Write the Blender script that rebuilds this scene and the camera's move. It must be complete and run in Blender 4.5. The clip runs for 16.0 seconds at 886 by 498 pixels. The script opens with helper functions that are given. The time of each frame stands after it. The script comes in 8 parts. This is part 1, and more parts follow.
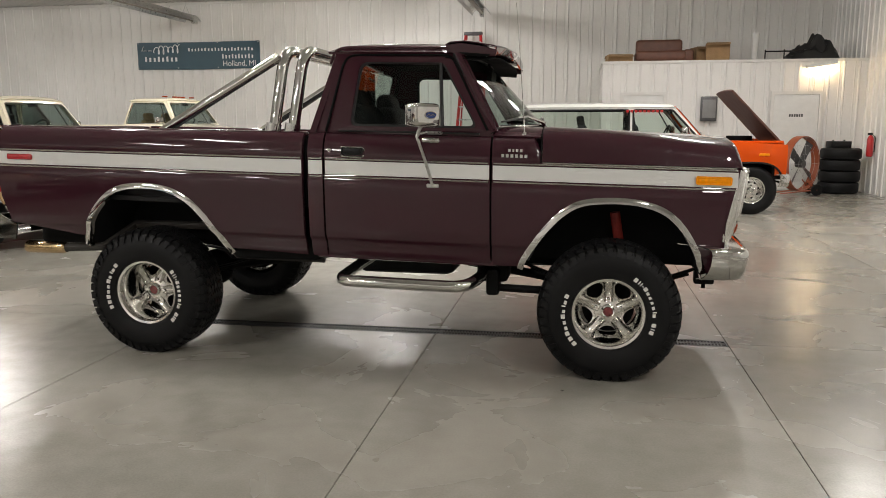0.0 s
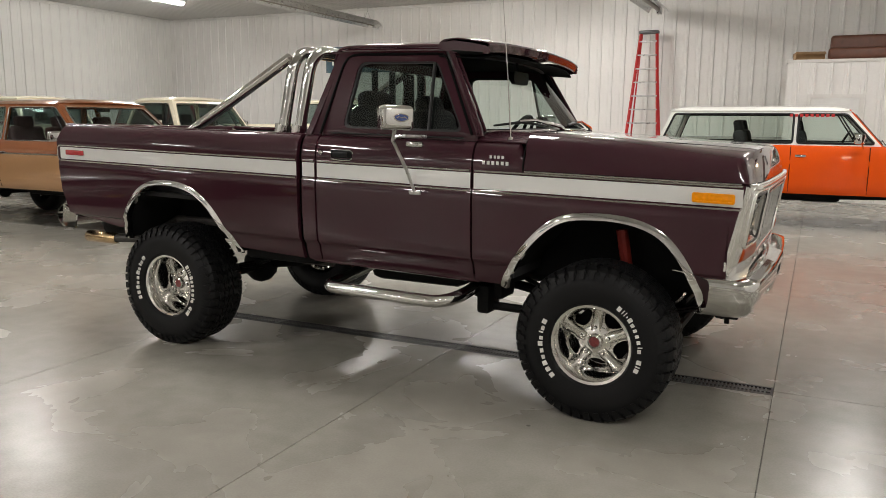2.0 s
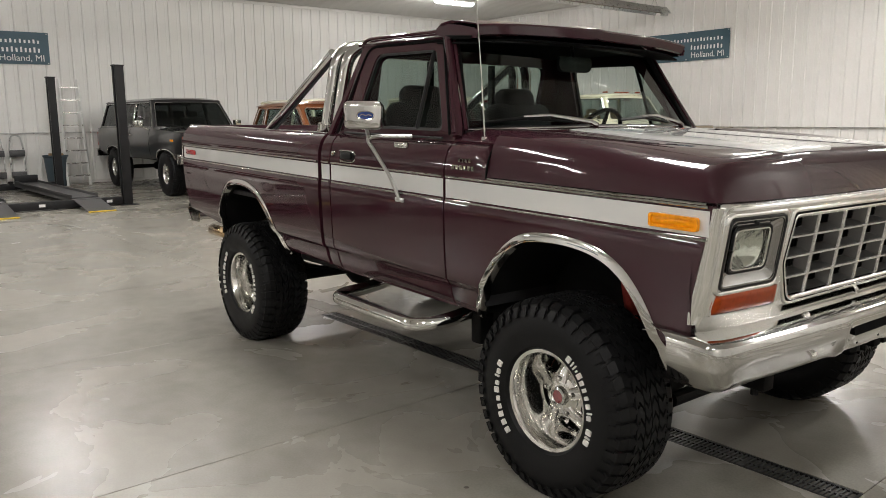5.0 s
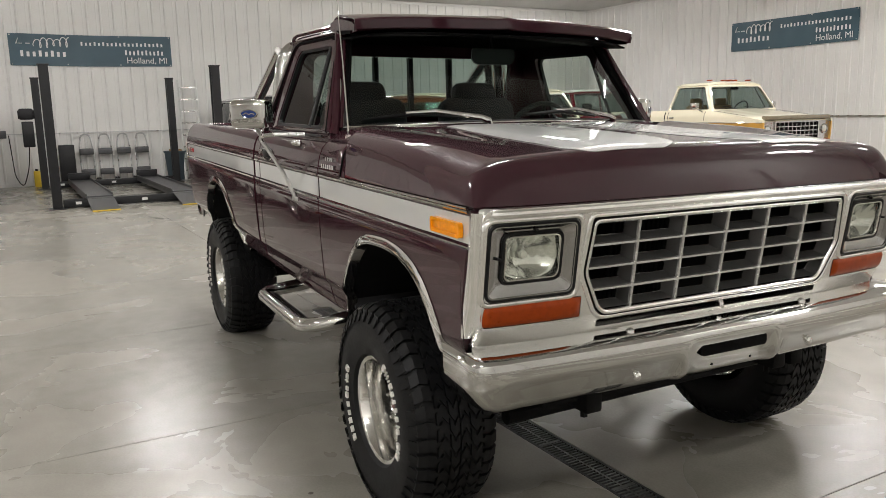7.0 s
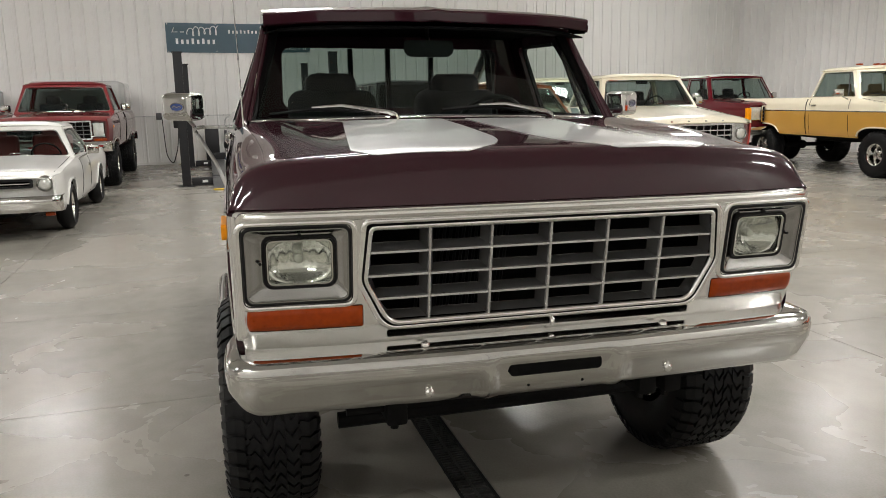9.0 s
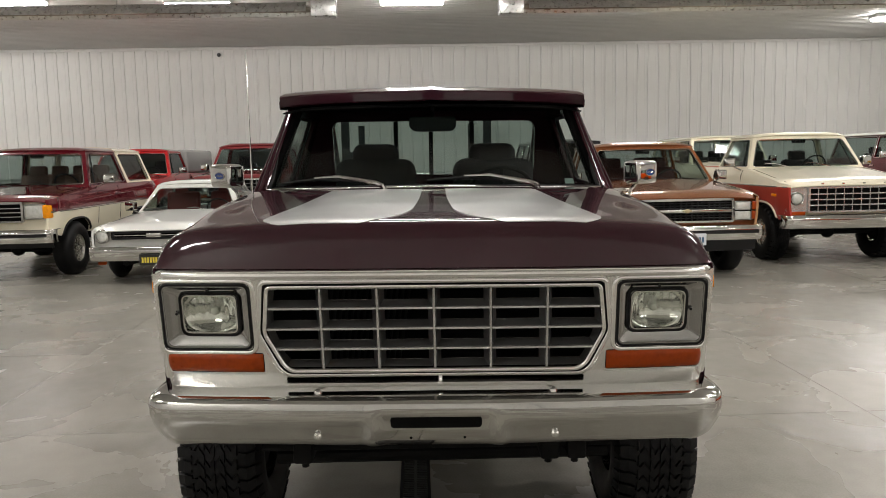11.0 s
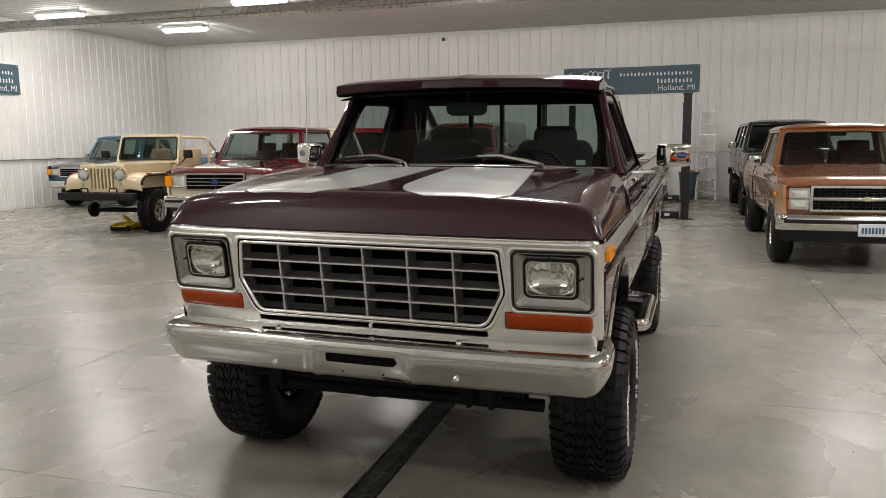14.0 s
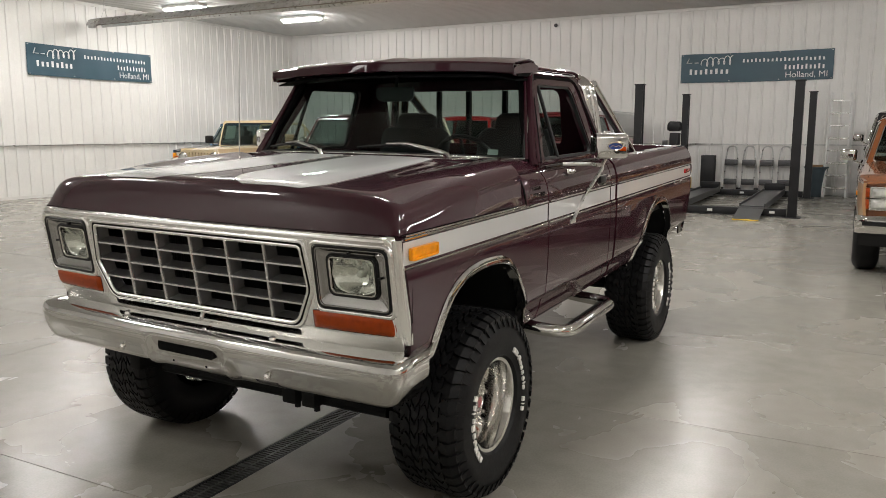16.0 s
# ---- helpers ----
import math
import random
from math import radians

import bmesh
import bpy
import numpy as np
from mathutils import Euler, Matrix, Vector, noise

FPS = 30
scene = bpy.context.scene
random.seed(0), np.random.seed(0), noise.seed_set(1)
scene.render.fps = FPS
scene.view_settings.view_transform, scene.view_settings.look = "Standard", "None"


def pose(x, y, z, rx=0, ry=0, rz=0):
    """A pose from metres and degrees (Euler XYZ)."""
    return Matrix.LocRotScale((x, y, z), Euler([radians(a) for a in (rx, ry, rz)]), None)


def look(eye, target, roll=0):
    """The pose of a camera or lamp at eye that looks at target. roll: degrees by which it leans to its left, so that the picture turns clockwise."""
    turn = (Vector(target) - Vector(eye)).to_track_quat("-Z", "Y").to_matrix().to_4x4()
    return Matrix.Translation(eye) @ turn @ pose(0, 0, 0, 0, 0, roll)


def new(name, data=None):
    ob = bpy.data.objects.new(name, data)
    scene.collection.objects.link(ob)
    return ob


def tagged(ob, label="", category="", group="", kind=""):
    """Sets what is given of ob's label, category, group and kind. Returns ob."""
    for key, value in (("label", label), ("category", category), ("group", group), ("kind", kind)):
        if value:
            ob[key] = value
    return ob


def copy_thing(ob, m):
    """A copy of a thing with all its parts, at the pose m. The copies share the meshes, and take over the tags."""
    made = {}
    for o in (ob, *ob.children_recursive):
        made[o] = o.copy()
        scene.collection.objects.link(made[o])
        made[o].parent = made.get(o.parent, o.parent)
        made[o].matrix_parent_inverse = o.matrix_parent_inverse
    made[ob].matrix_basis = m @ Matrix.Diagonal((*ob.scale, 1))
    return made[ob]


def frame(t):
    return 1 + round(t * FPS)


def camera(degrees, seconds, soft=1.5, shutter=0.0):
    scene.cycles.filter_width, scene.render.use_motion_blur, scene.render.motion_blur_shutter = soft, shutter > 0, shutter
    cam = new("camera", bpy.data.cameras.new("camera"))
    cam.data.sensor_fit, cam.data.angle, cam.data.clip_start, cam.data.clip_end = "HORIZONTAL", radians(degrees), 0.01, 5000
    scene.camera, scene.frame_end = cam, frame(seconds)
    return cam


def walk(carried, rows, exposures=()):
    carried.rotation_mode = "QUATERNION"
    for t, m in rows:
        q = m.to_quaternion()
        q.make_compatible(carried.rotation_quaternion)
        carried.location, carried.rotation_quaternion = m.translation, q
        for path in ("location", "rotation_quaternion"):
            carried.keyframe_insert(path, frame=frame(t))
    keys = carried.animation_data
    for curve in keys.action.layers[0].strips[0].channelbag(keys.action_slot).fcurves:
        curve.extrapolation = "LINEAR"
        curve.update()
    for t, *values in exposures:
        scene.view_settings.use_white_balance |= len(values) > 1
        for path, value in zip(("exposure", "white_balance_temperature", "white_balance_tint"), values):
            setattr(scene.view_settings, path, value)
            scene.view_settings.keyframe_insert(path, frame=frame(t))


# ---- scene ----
cam = camera(59.4, 16.0, 0.85)
PATH = [
    (0, (2.747, -5.597, 1.507), (2.411, -3.653, 1.184), -0.1),
    (0.5, (3.041, -5.394, 1.5), (2.621, -3.462, 1.192), 0.0),
    (1, (3.324, -5.212, 1.521), (2.763, -3.315, 1.231), 0.1),
    (1.5, (3.66, -5.098, 1.531), (2.942, -3.255, 1.231), 0.2),
    (2, (3.911, -4.905, 1.517), (3.062, -3.122, 1.197), 0.5),
    (2.5, (4.145, -4.663, 1.531), (3.169, -2.948, 1.206), 0.5),
    (3, (4.396, -4.446, 1.548), (3.293, -2.809, 1.226), 0.2),
    (3.5, (4.583, -4.177, 1.531), (3.36, -2.626, 1.213), -0.0),
    (3.7, (4.632, -4.058, 1.534), (3.366, -2.543, 1.215), -0.0),
    (5.8, (5.284, -2.908, 1.526), (3.659, -1.794, 1.182), -0.9),
    (6, (5.369, -2.802, 1.535), (3.725, -1.717, 1.188), -1.0),
    (6.5, (5.503, -2.54, 1.534), (3.817, -1.521, 1.188), -1.1),
    (7, (5.575, -2.259, 1.529), (3.85, -1.309, 1.184), -1.3),
    (7.5, (5.677, -1.985, 1.538), (3.912, -1.111, 1.192), -1.4),
    (8, (5.822, -1.698, 1.553), (4.019, -0.908, 1.2), -1.5),
    (8.2, (5.861, -1.595, 1.555), (4.043, -0.842, 1.197), -1.4),
    (10.3, (6.133, -0.413, 1.606), (4.172, -0.205, 1.271), -1.1),
    (10.5, (6.181, -0.339, 1.621), (4.213, -0.172, 1.312), -1.2),
    (11, (6.394, -0.144, 1.621), (4.408, -0.083, 1.389), -1.1),
    (11.5, (6.614, -0.072, 1.627), (4.628, -0.047, 1.391), -0.7),
    (12, (6.839, 0.009, 1.62), (4.854, -0.014, 1.375), -0.6),
    (12.5, (6.986, 0.265, 1.634), (5.01, 0.076, 1.393), -1.4),
    (13, (6.98, 0.54, 1.635), (5.03, 0.163, 1.399), -1.5),
    (13.5, (6.813, 0.836, 1.613), (4.891, 0.342, 1.36), -1.0),
    (14, (6.713, 1.17, 1.616), (4.818, 0.595, 1.341), -0.6),
    (14.5, (6.597, 1.503, 1.625), (4.733, 0.838, 1.335), -0.3),
    (15, (6.382, 1.733, 1.598), (4.554, 0.978, 1.3), -0.2),
    (15.5, (6.153, 1.983, 1.607), (4.368, 1.129, 1.313), -0.2),
    (16, (6.015, 2.301, 1.6), (4.268, 1.376, 1.299), 0.0),
]
walk(cam, [(t, look(eye, target, roll)) for t, eye, target, roll in PATH], [(0, 0.02, 6450, 10), (3.5, 0.12, 6350, 10), (6, 0.2, 6300, 10), (7.5, 0.24, 6260, 10), (8.2, 0.22, 6260, 10), (10.5, 0.0, 6350, 10), (12.5, -0.1, 6380, 10), (13.5, -0.08, 6380, 10), (15, 0.0, 6300, 10), (16, 0.0, 6330, 10)])

# ---- room sizes ----
XW, XE, YS, YN, ZC = -15.8, 8.8, -15.12, 15.22, 4.8

# ---- world: the hall is closed, only a dim sky outside ----
world = bpy.data.worlds.new("world")
scene.world = world
world.use_nodes = True
world.node_tree.nodes["Background"].inputs[0].default_value = (0.5, 0.55, 0.6, 1)
world.node_tree.nodes["Background"].inputs[1].default_value = 0.05
LAMP = 81.0


# ---- mesh helpers ----
def part(name, bm, material, parent=None, label="", sharp=32, flat=False):
    """Links a bmesh as one mesh object under a thing or a part."""
    bmesh.ops.recalc_face_normals(bm, faces=bm.faces)
    for f in bm.faces:
        f.smooth = not flat
    if not flat:
        lim = radians(sharp)
        for e in bm.edges:
            if len(e.link_faces) == 2:
                e.smooth = e.calc_face_angle(0.0) < lim
    lay = bm.verts.layers.int.get("made")
    if lay:
        bm.verts.layers.int.remove(lay)
    me = bpy.data.meshes.new(name)
    bm.to_mesh(me)
    bm.free()
    me.materials.append(material)
    ob = new(name, me)
    if parent is not None:
        ob.parent = parent
    if label:
        ob["label"] = label
    return ob


def thing(name, m, label, category, group="", kind=""):
    ob = new(name)
    ob.empty_display_size = 0.2
    ob.matrix_basis = m
    return tagged(ob, label, category, group, kind)


def BM():
    return bmesh.new()


def box(bm, x0, x1, y0, y1, z0, z1, bevel=0.0, seg=2):
    c = bmesh.ops.create_cube(bm, size=1.0)["verts"]
    for v in c:
        v.co = Vector(((x0 + x1) / 2 + v.co.x * (x1 - x0), (y0 + y1) / 2 + v.co.y * (y1 - y0), (z0 + z1) / 2 + v.co.z * (z1 - z0)))
    if bevel:
        es = list({e for v in c for e in v.link_edges})
        bmesh.ops.bevel(bm, geom=es, offset=bevel, segments=seg, affect="EDGES", profile=0.5)
    return bm


def mark(bm):
    """Marks the vertices made so far, so that turned() leaves them."""
    lay = bm.verts.layers.int.get("made") or bm.verts.layers.int.new("made")
    for v in bm.verts:
        v[lay] = 1
    return True


def turned(bm, m, marked=False):
    """Moves the vertices by the matrix m; with marked only those made since mark()."""
    lay = bm.verts.layers.int.get("made") if marked else None
    for v in bm.verts:
        if lay is None or not v[lay]:
            v.co = m @ v.co
    return bm


def tube(bm, pts, r, n=10, caps=True, closed=False):
    pts = [Vector(p) for p in pts]
    k = len(pts)
    rs = r if isinstance(r, (list, tuple)) else [r] * k
    tang = []
    for i in range(k):
        a = pts[i - 1] if (i or closed) else pts[i]
        b = pts[(i + 1) % k] if (i < k - 1 or closed) else pts[i]
        tang.append((b - a).normalized())
    up = Vector((0, 0, 1)) if abs(tang[0].z) < 0.9 else Vector((1, 0, 0))
    side = tang[0].cross(up).normalized()
    rings = []
    for i in range(k):
        side = (side - tang[i] * side.dot(tang[i])).normalized()
        w = tang[i].cross(side)
        rings.append([bm.verts.new(pts[i] + rs[i] * (math.cos(2 * math.pi * j / n) * side + math.sin(2 * math.pi * j / n) * w)) for j in range(n)])
    for i in range(k if closed else k - 1):
        a, b = rings[i], rings[(i + 1) % k]
        for j in range(n):
            bm.faces.new((a[j], a[(j + 1) % n], b[(j + 1) % n], b[j]))
    if caps and not closed:
        bm.faces.new(rings[0])
        bm.faces.new(rings[-1][::-1])
    return bm


def bent(pts, r, n=6):
    """A polyline with its corners rounded."""
    pts = [Vector(p) for p in pts]
    out = [pts[0]]
    for a, b, c in zip(pts, pts[1:], pts[2:]):
        d = min(r, (a - b).length * 0.48, (c - b).length * 0.48)
        p, q = b + (a - b).normalized() * d, b + (c - b).normalized() * d
        out += [(1 - t) ** 2 * p + 2 * t * (1 - t) * b + t * t * q for t in [i / n for i in range(n + 1)]]
    return out + [pts[-1]]


def rpoly(pts, r, n=5):
    """A closed 2D outline with rounded corners; r is one radius or one a corner."""
    k = len(pts)
    rs = r if isinstance(r, (list, tuple)) else [r] * k
    out = []
    for i in range(k):
        a, b, c = (Vector((*pts[(i + j) % k], 0)) for j in (-1, 0, 1))
        d = min(rs[i], (a - b).length * 0.48, (c - b).length * 0.48)
        if d < 1e-4:
            out.append((b.x, b.y))
            continue
        p, q = b + (a - b).normalized() * d, b + (c - b).normalized() * d
        for j in range(n + 1):
            t = j / n
            w = (1 - t) ** 2 * p + 2 * t * (1 - t) * b + t * t * q
            out.append((w.x, w.y))
    return out


def rrect(x0, x1, y0, y1, r, n=5):
    return rpoly([(x0, y0), (x1, y0), (x1, y1), (x0, y1)], r, n)


def plate(bm, outline, holes, fn, depth=None):
    """A flat 2D shape with holes, mapped to 3D by fn(a, b, k), k = 0 on its face and 1 on its back."""
    loops, edges = [], []
    for pts in [outline, *holes]:
        vs = [bm.verts.new((p[0], p[1], 0)) for p in pts]
        loops.append(vs)
        edges += [bm.edges.new((vs[i], vs[(i + 1) % len(vs)])) for i in range(len(vs))]
    res = bmesh.ops.triangle_fill(bm, use_beauty=True, use_dissolve=False, edges=edges, normal=(0, 0, 1))
    faces = [g for g in res["geom"] if isinstance(g, bmesh.types.BMFace)]
    flat = {v: (v.co.x, v.co.y) for vs in loops for v in vs}
    if depth is None:
        for v, p in flat.items():
            v.co = Vector(fn(*p, 0))
        return bm
    twin = {v: bm.verts.new((0, 0, 0)) for v in flat}
    for f in faces:
        bm.faces.new([twin[v] for v in reversed(f.verts)])
    for vs in loops:
        for i in range(len(vs)):
            a, b = vs[i], vs[(i + 1) % len(vs)]
            bm.faces.new((a, b, twin[b], twin[a]))
    for v, p in flat.items():
        v.co, twin[v].co = Vector(fn(*p, 0)), Vector(fn(*p, 1))
    return bm


def shell(bm, outline, holes, fn, cuts, bevel):
    """Like plate(), with a finer net along the cuts and rounded front edges."""
    edges = []
    for pts in [outline, *holes]:
        vs = [bm.verts.new((p[0], p[1], 0)) for p in pts]
        edges += [bm.edges.new((vs[i], vs[(i + 1) % len(vs)])) for i in range(len(vs))]
    bmesh.ops.triangle_fill(bm, use_beauty=True, use_dissolve=False, edges=edges, normal=(0, 0, 1))
    for axis, at in cuts:
        bmesh.ops.bisect_plane(bm, geom=bm.verts[:] + bm.edges[:] + bm.faces[:], plane_co=(at, at, 0), plane_no=(1, 0, 0) if axis == 0 else (0, 1, 0))
    faces, flat = list(bm.faces), {v: (v.co.x, v.co.y) for v in bm.verts}
    rim = [e for e in bm.edges if e.is_boundary]
    twin = {v: bm.verts.new((0, 0, 0)) for v in flat}
    for e in rim:
        a, b = e.verts
        bm.faces.new((a, b, twin[b], twin[a]))
    for f in faces:
        bm.faces.new([twin[v] for v in reversed(f.verts)])
    for v, p in flat.items():
        v.co, twin[v].co = Vector(fn(*p, 0)), Vector(fn(*p, 1))
    bmesh.ops.recalc_face_normals(bm, faces=bm.faces)
    bmesh.ops.bevel(bm, geom=rim, offset=bevel, segments=3, affect="EDGES", profile=0.5, clamp_overlap=True)
    return bm


def grid(bm, fn, nu, nv):
    """A sheet fn(u, v) over 0..1."""
    vs = [[bm.verts.new(fn(i / nu, j / nv)) for j in range(nv + 1)] for i in range(nu + 1)]
    for i in range(nu):
        for j in range(nv):
            bm.faces.new((vs[i][j], vs[i + 1][j], vs[i + 1][j + 1], vs[i][j + 1]))
    return vs


def lathe(bm, prof, n=40, shut=False):
    """Turns (r, y) about the y axis."""
    rings = [[bm.verts.new((r * math.cos(2 * math.pi * j / n), y, r * math.sin(2 * math.pi * j / n))) for j in range(n)] for r, y in prof]
    pairs = list(zip(rings, rings[1:])) + ([(rings[-1], rings[0])] if shut else [])
    for a, b in pairs:
        for j in range(n):
            bm.faces.new((a[j], a[(j + 1) % n], b[(j + 1) % n], b[j]))
    return rings


def disc(bm, c, r, axis="x", n=20):
    vs = []
    for j in range(n):
        a, b = r * math.cos(2 * math.pi * j / n), r * math.sin(2 * math.pi * j / n)
        d = {"x": (0, a, b), "y": (a, 0, b), "z": (a, b, 0)}[axis]
        vs.append(bm.verts.new((c[0] + d[0], c[1] + d[1], c[2] + d[2])))
    bm.faces.new(vs)
    return bm


def solid(bm, t):
    """Gives a sheet a thickness."""
    bmesh.ops.recalc_face_normals(bm, faces=bm.faces)
    bmesh.ops.solidify(bm, geom=list(bm.faces), thickness=t)
    return bm


# ---- materials ----
def mat(name, base, rough=0.5, metal=0.0, coat=0.0, vary=0.1, scale=8.0, fine=60.0, bump=0.0, rvary=0.1, tint=None, transmission=0.0, spec=0.5):
    m = bpy.data.materials.new(name)
    m.use_nodes = True
    nt = m.node_tree
    N, L = nt.nodes, nt.links
    b = N["Principled BSDF"]
    b.inputs["Roughness"].default_value = rough
    b.inputs["Metallic"].default_value = metal
    b.inputs["Coat Weight"].default_value = coat
    b.inputs["Coat Roughness"].default_value = 0.03
    b.inputs["Specular IOR Level"].default_value = spec
    b.inputs["Base Color"].default_value = (*base, 1)
    b.inputs["Transmission Weight"].default_value = transmission
    if vary or bump or rvary:
        co = N.new("ShaderNodeTexCoord")
        n1, n2 = N.new("ShaderNodeTexNoise"), N.new("ShaderNodeTexNoise")
        n1.inputs["Scale"].default_value, n1.inputs["Detail"].default_value = scale, 4
        n2.inputs["Scale"].default_value, n2.inputs["Detail"].default_value = fine, 3
        L.new(co.outputs["Object"], n1.inputs["Vector"])
        L.new(co.outputs["Object"], n2.inputs["Vector"])
        mx = N.new("ShaderNodeMath")
        mx.operation = "MULTIPLY_ADD"
        mx.inputs[1].default_value, mx.inputs[2].default_value = 0.35, 0.0
        L.new(n2.outputs["Fac"], mx.inputs[0])
        ad = N.new("ShaderNodeMath")
        ad.operation = "MULTIPLY_ADD"
        ad.inputs[1].default_value = 0.65
        L.new(n1.outputs["Fac"], ad.inputs[0])
        L.new(mx.outputs[0], ad.inputs[2])
        cr = N.new("ShaderNodeValToRGB")
        cr.color_ramp.elements[0].position, cr.color_ramp.elements[1].position = 0.33, 0.67
        lo = tint or tuple(c * (1 - vary) for c in base)
        cr.color_ramp.elements[0].color = (*lo, 1)
        cr.color_ramp.elements[1].color = (*[min(1, c * (1 + vary)) for c in base], 1)
        L.new(ad.outputs[0], cr.inputs[0])
        L.new(cr.outputs[0], b.inputs["Base Color"])
        mr = N.new("ShaderNodeMapRange")
        mr.inputs["From Min"].default_value, mr.inputs["From Max"].default_value = 0.3, 0.7
        mr.inputs["To Min"].default_value, mr.inputs["To Max"].default_value = max(0.02, rough * (1 - rvary)), min(1, rough * (1 + rvary))
        L.new(ad.outputs[0], mr.inputs["Value"])
        L.new(mr.outputs[0], b.inputs["Roughness"])
        if bump:
            bp = N.new("ShaderNodeBump")
            bp.inputs["Strength"].default_value, bp.inputs["Distance"].default_value = bump, 0.004
            L.new(n2.outputs["Fac"], bp.inputs["Height"])
            L.new(bp.outputs[0], b.inputs["Normal"])
    return m


def paint(name, base, metal=0.0, rough=0.35, vary=0.05, spec=0.3):
    return mat(name, base, rough, metal, 1.0, vary, 1.5, 900.0, 0.0, 0.12, spec=spec)


def glow(name, color, strength):
    m = bpy.data.materials.new(name)
    m.use_nodes = True
    b = m.node_tree.nodes["Principled BSDF"]
    b.inputs["Base Color"].default_value = (0.8, 0.8, 0.8, 1)
    b.inputs["Emission Color"].default_value = (*color, 1)
    b.inputs["Emission Strength"].default_value = strength
    return m


def pane(name, tint, rough=0.0):
    """Window glass: clear with a tint, mirrored more at a slant."""
    m = bpy.data.materials.new(name)
    m.use_nodes = True
    N, L = m.node_tree.nodes, m.node_tree.links
    N.remove(N["Principled BSDF"])
    t, g, f, x = (N.new("ShaderNode" + k) for k in ("BsdfTransparent", "BsdfGlossy", "LayerWeight", "MixShader"))
    t.inputs[0].default_value = (*tint, 1)
    g.inputs["Roughness"].default_value = rough
    f.inputs["Blend"].default_value = 0.5
    p, q = N.new("ShaderNodeMath"), N.new("ShaderNodeMath")
    p.operation, p.inputs[1].default_value = "POWER", 5.0
    q.operation, q.inputs[1].default_value, q.inputs[2].default_value = "MULTIPLY_ADD", 0.9, 0.035
    L.new(f.outputs["Facing"], p.inputs[0])
    L.new(p.outputs[0], q.inputs[0])
    L.new(q.outputs[0], x.inputs[0])
    L.new(t.outputs[0], x.inputs[1])
    L.new(g.outputs[0], x.inputs[2])
    L.new(x.outputs[0], N["Material Output"].inputs[0])
    return m


def concrete():
    """Sealed, power-trowelled concrete: clouds, trowel marks, specks and uneven gloss."""
    m = mat("sealed_concrete", (0.36, 0.34, 0.305), 0.3)
    nt = m.node_tree
    N, L = nt.nodes, nt.links
    b = N["Principled BSDF"]
    for ln in list(b.inputs["Base Color"].links) + list(b.inputs["Roughness"].links):
        L.remove(ln)
    geo = N.new("ShaderNodeNewGeometry")
    ns = []
    for sc, det, dis in ((0.35, 4, 0.3), (1.1, 5, 0.5), (7.0, 8, 0.3), (90.0, 4, 0.0)):
        n = N.new("ShaderNodeTexNoise")
        n.inputs["Scale"].default_value, n.inputs["Detail"].default_value, n.inputs["Distortion"].default_value = sc, det, dis
        L.new(geo.outputs["Position"], n.inputs["Vector"])
        ns.append(n)
    def ramp(src, p0, p1, c0, c1):
        r = N.new("ShaderNodeValToRGB")
        e = r.color_ramp.elements
        e[0].position, e[1].position, e[0].color, e[1].color = p0, p1, (*c0, 1), (*c1, 1)
        r.color_ramp.interpolation = "EASE"
        L.new(src, r.inputs[0])
        return r.outputs[0]
    def mix(kind, fac, a, c):
        x = N.new("ShaderNodeMix")
        x.data_type, x.blend_type = "RGBA", kind
        x.inputs[0].default_value = fac
        L.new(a, x.inputs[6])
        L.new(c, x.inputs[7])
        return x.outputs[2]
    base = ramp(ns[0].outputs[0], 0.3, 0.7, (0.31, 0.295, 0.259), (0.362, 0.346, 0.307))
    cloud = ramp(ns[1].outputs[0], 0.2, 0.8, (0.8, 0.81, 0.8), (1.0, 0.99, 0.975))
    speck = ramp(ns[2].outputs[0], 0.22, 0.74, (0.83, 0.82, 0.8), (1, 1, 1))
    grain = ramp(ns[3].outputs[0], 0.2, 0.75, (0.86, 0.86, 0.85), (1, 1, 1))
    col = mix("MULTIPLY", 1.0, mix("MULTIPLY", 0.85, mix("MULTIPLY", 0.85, base, cloud), speck), grain)
    # worn smudges where patches and fine streaks meet, and sparse dark specks
    tr = N.new("ShaderNodeTexNoise")
    tr.inputs["Scale"].default_value, tr.inputs["Detail"].default_value, tr.inputs["Distortion"].default_value = 3.0, 6, 0.2
    L.new(geo.outputs["Position"], tr.inputs["Vector"])
    smear = N.new("ShaderNodeMath")
    smear.operation = "MULTIPLY"
    L.new(ramp(tr.outputs[0], 0.3, 0.85, (0, 0, 0), (1, 1, 1)), smear.inputs[0])
    L.new(ramp(ns[0].outputs[0], 0.3, 0.7, (0, 0, 0), (1, 1, 1)), smear.inputs[1])
    col = mix("MULTIPLY", 1.0, col, ramp(smear.outputs[0], 0.0, 1.0, (1, 1, 1), (0.82, 0.815, 0.8)))
    dots = N.new("ShaderNodeTexVoronoi")
    dots.inputs["Scale"].default_value, dots.inputs["Randomness"].default_value = 1.6, 1.0
    L.new(geo.outputs["Position"], dots.inputs["Vector"])
    col = mix("MULTIPLY", 1.0, col, ramp(dots.outputs["Distance"], 0.014, 0.022, (0.3, 0.28, 0.25), (1, 1, 1)))
    ob = N.new("ShaderNodeObjectInfo")
    sl = ramp(ob.outputs["Random"], 0.0, 1.0, (0.93, 0.93, 0.93), (1, 1, 1))
    L.new(mix("MULTIPLY", 1.0, col, sl), b.inputs["Base Color"])
    rg = N.new("ShaderNodeMapRange")
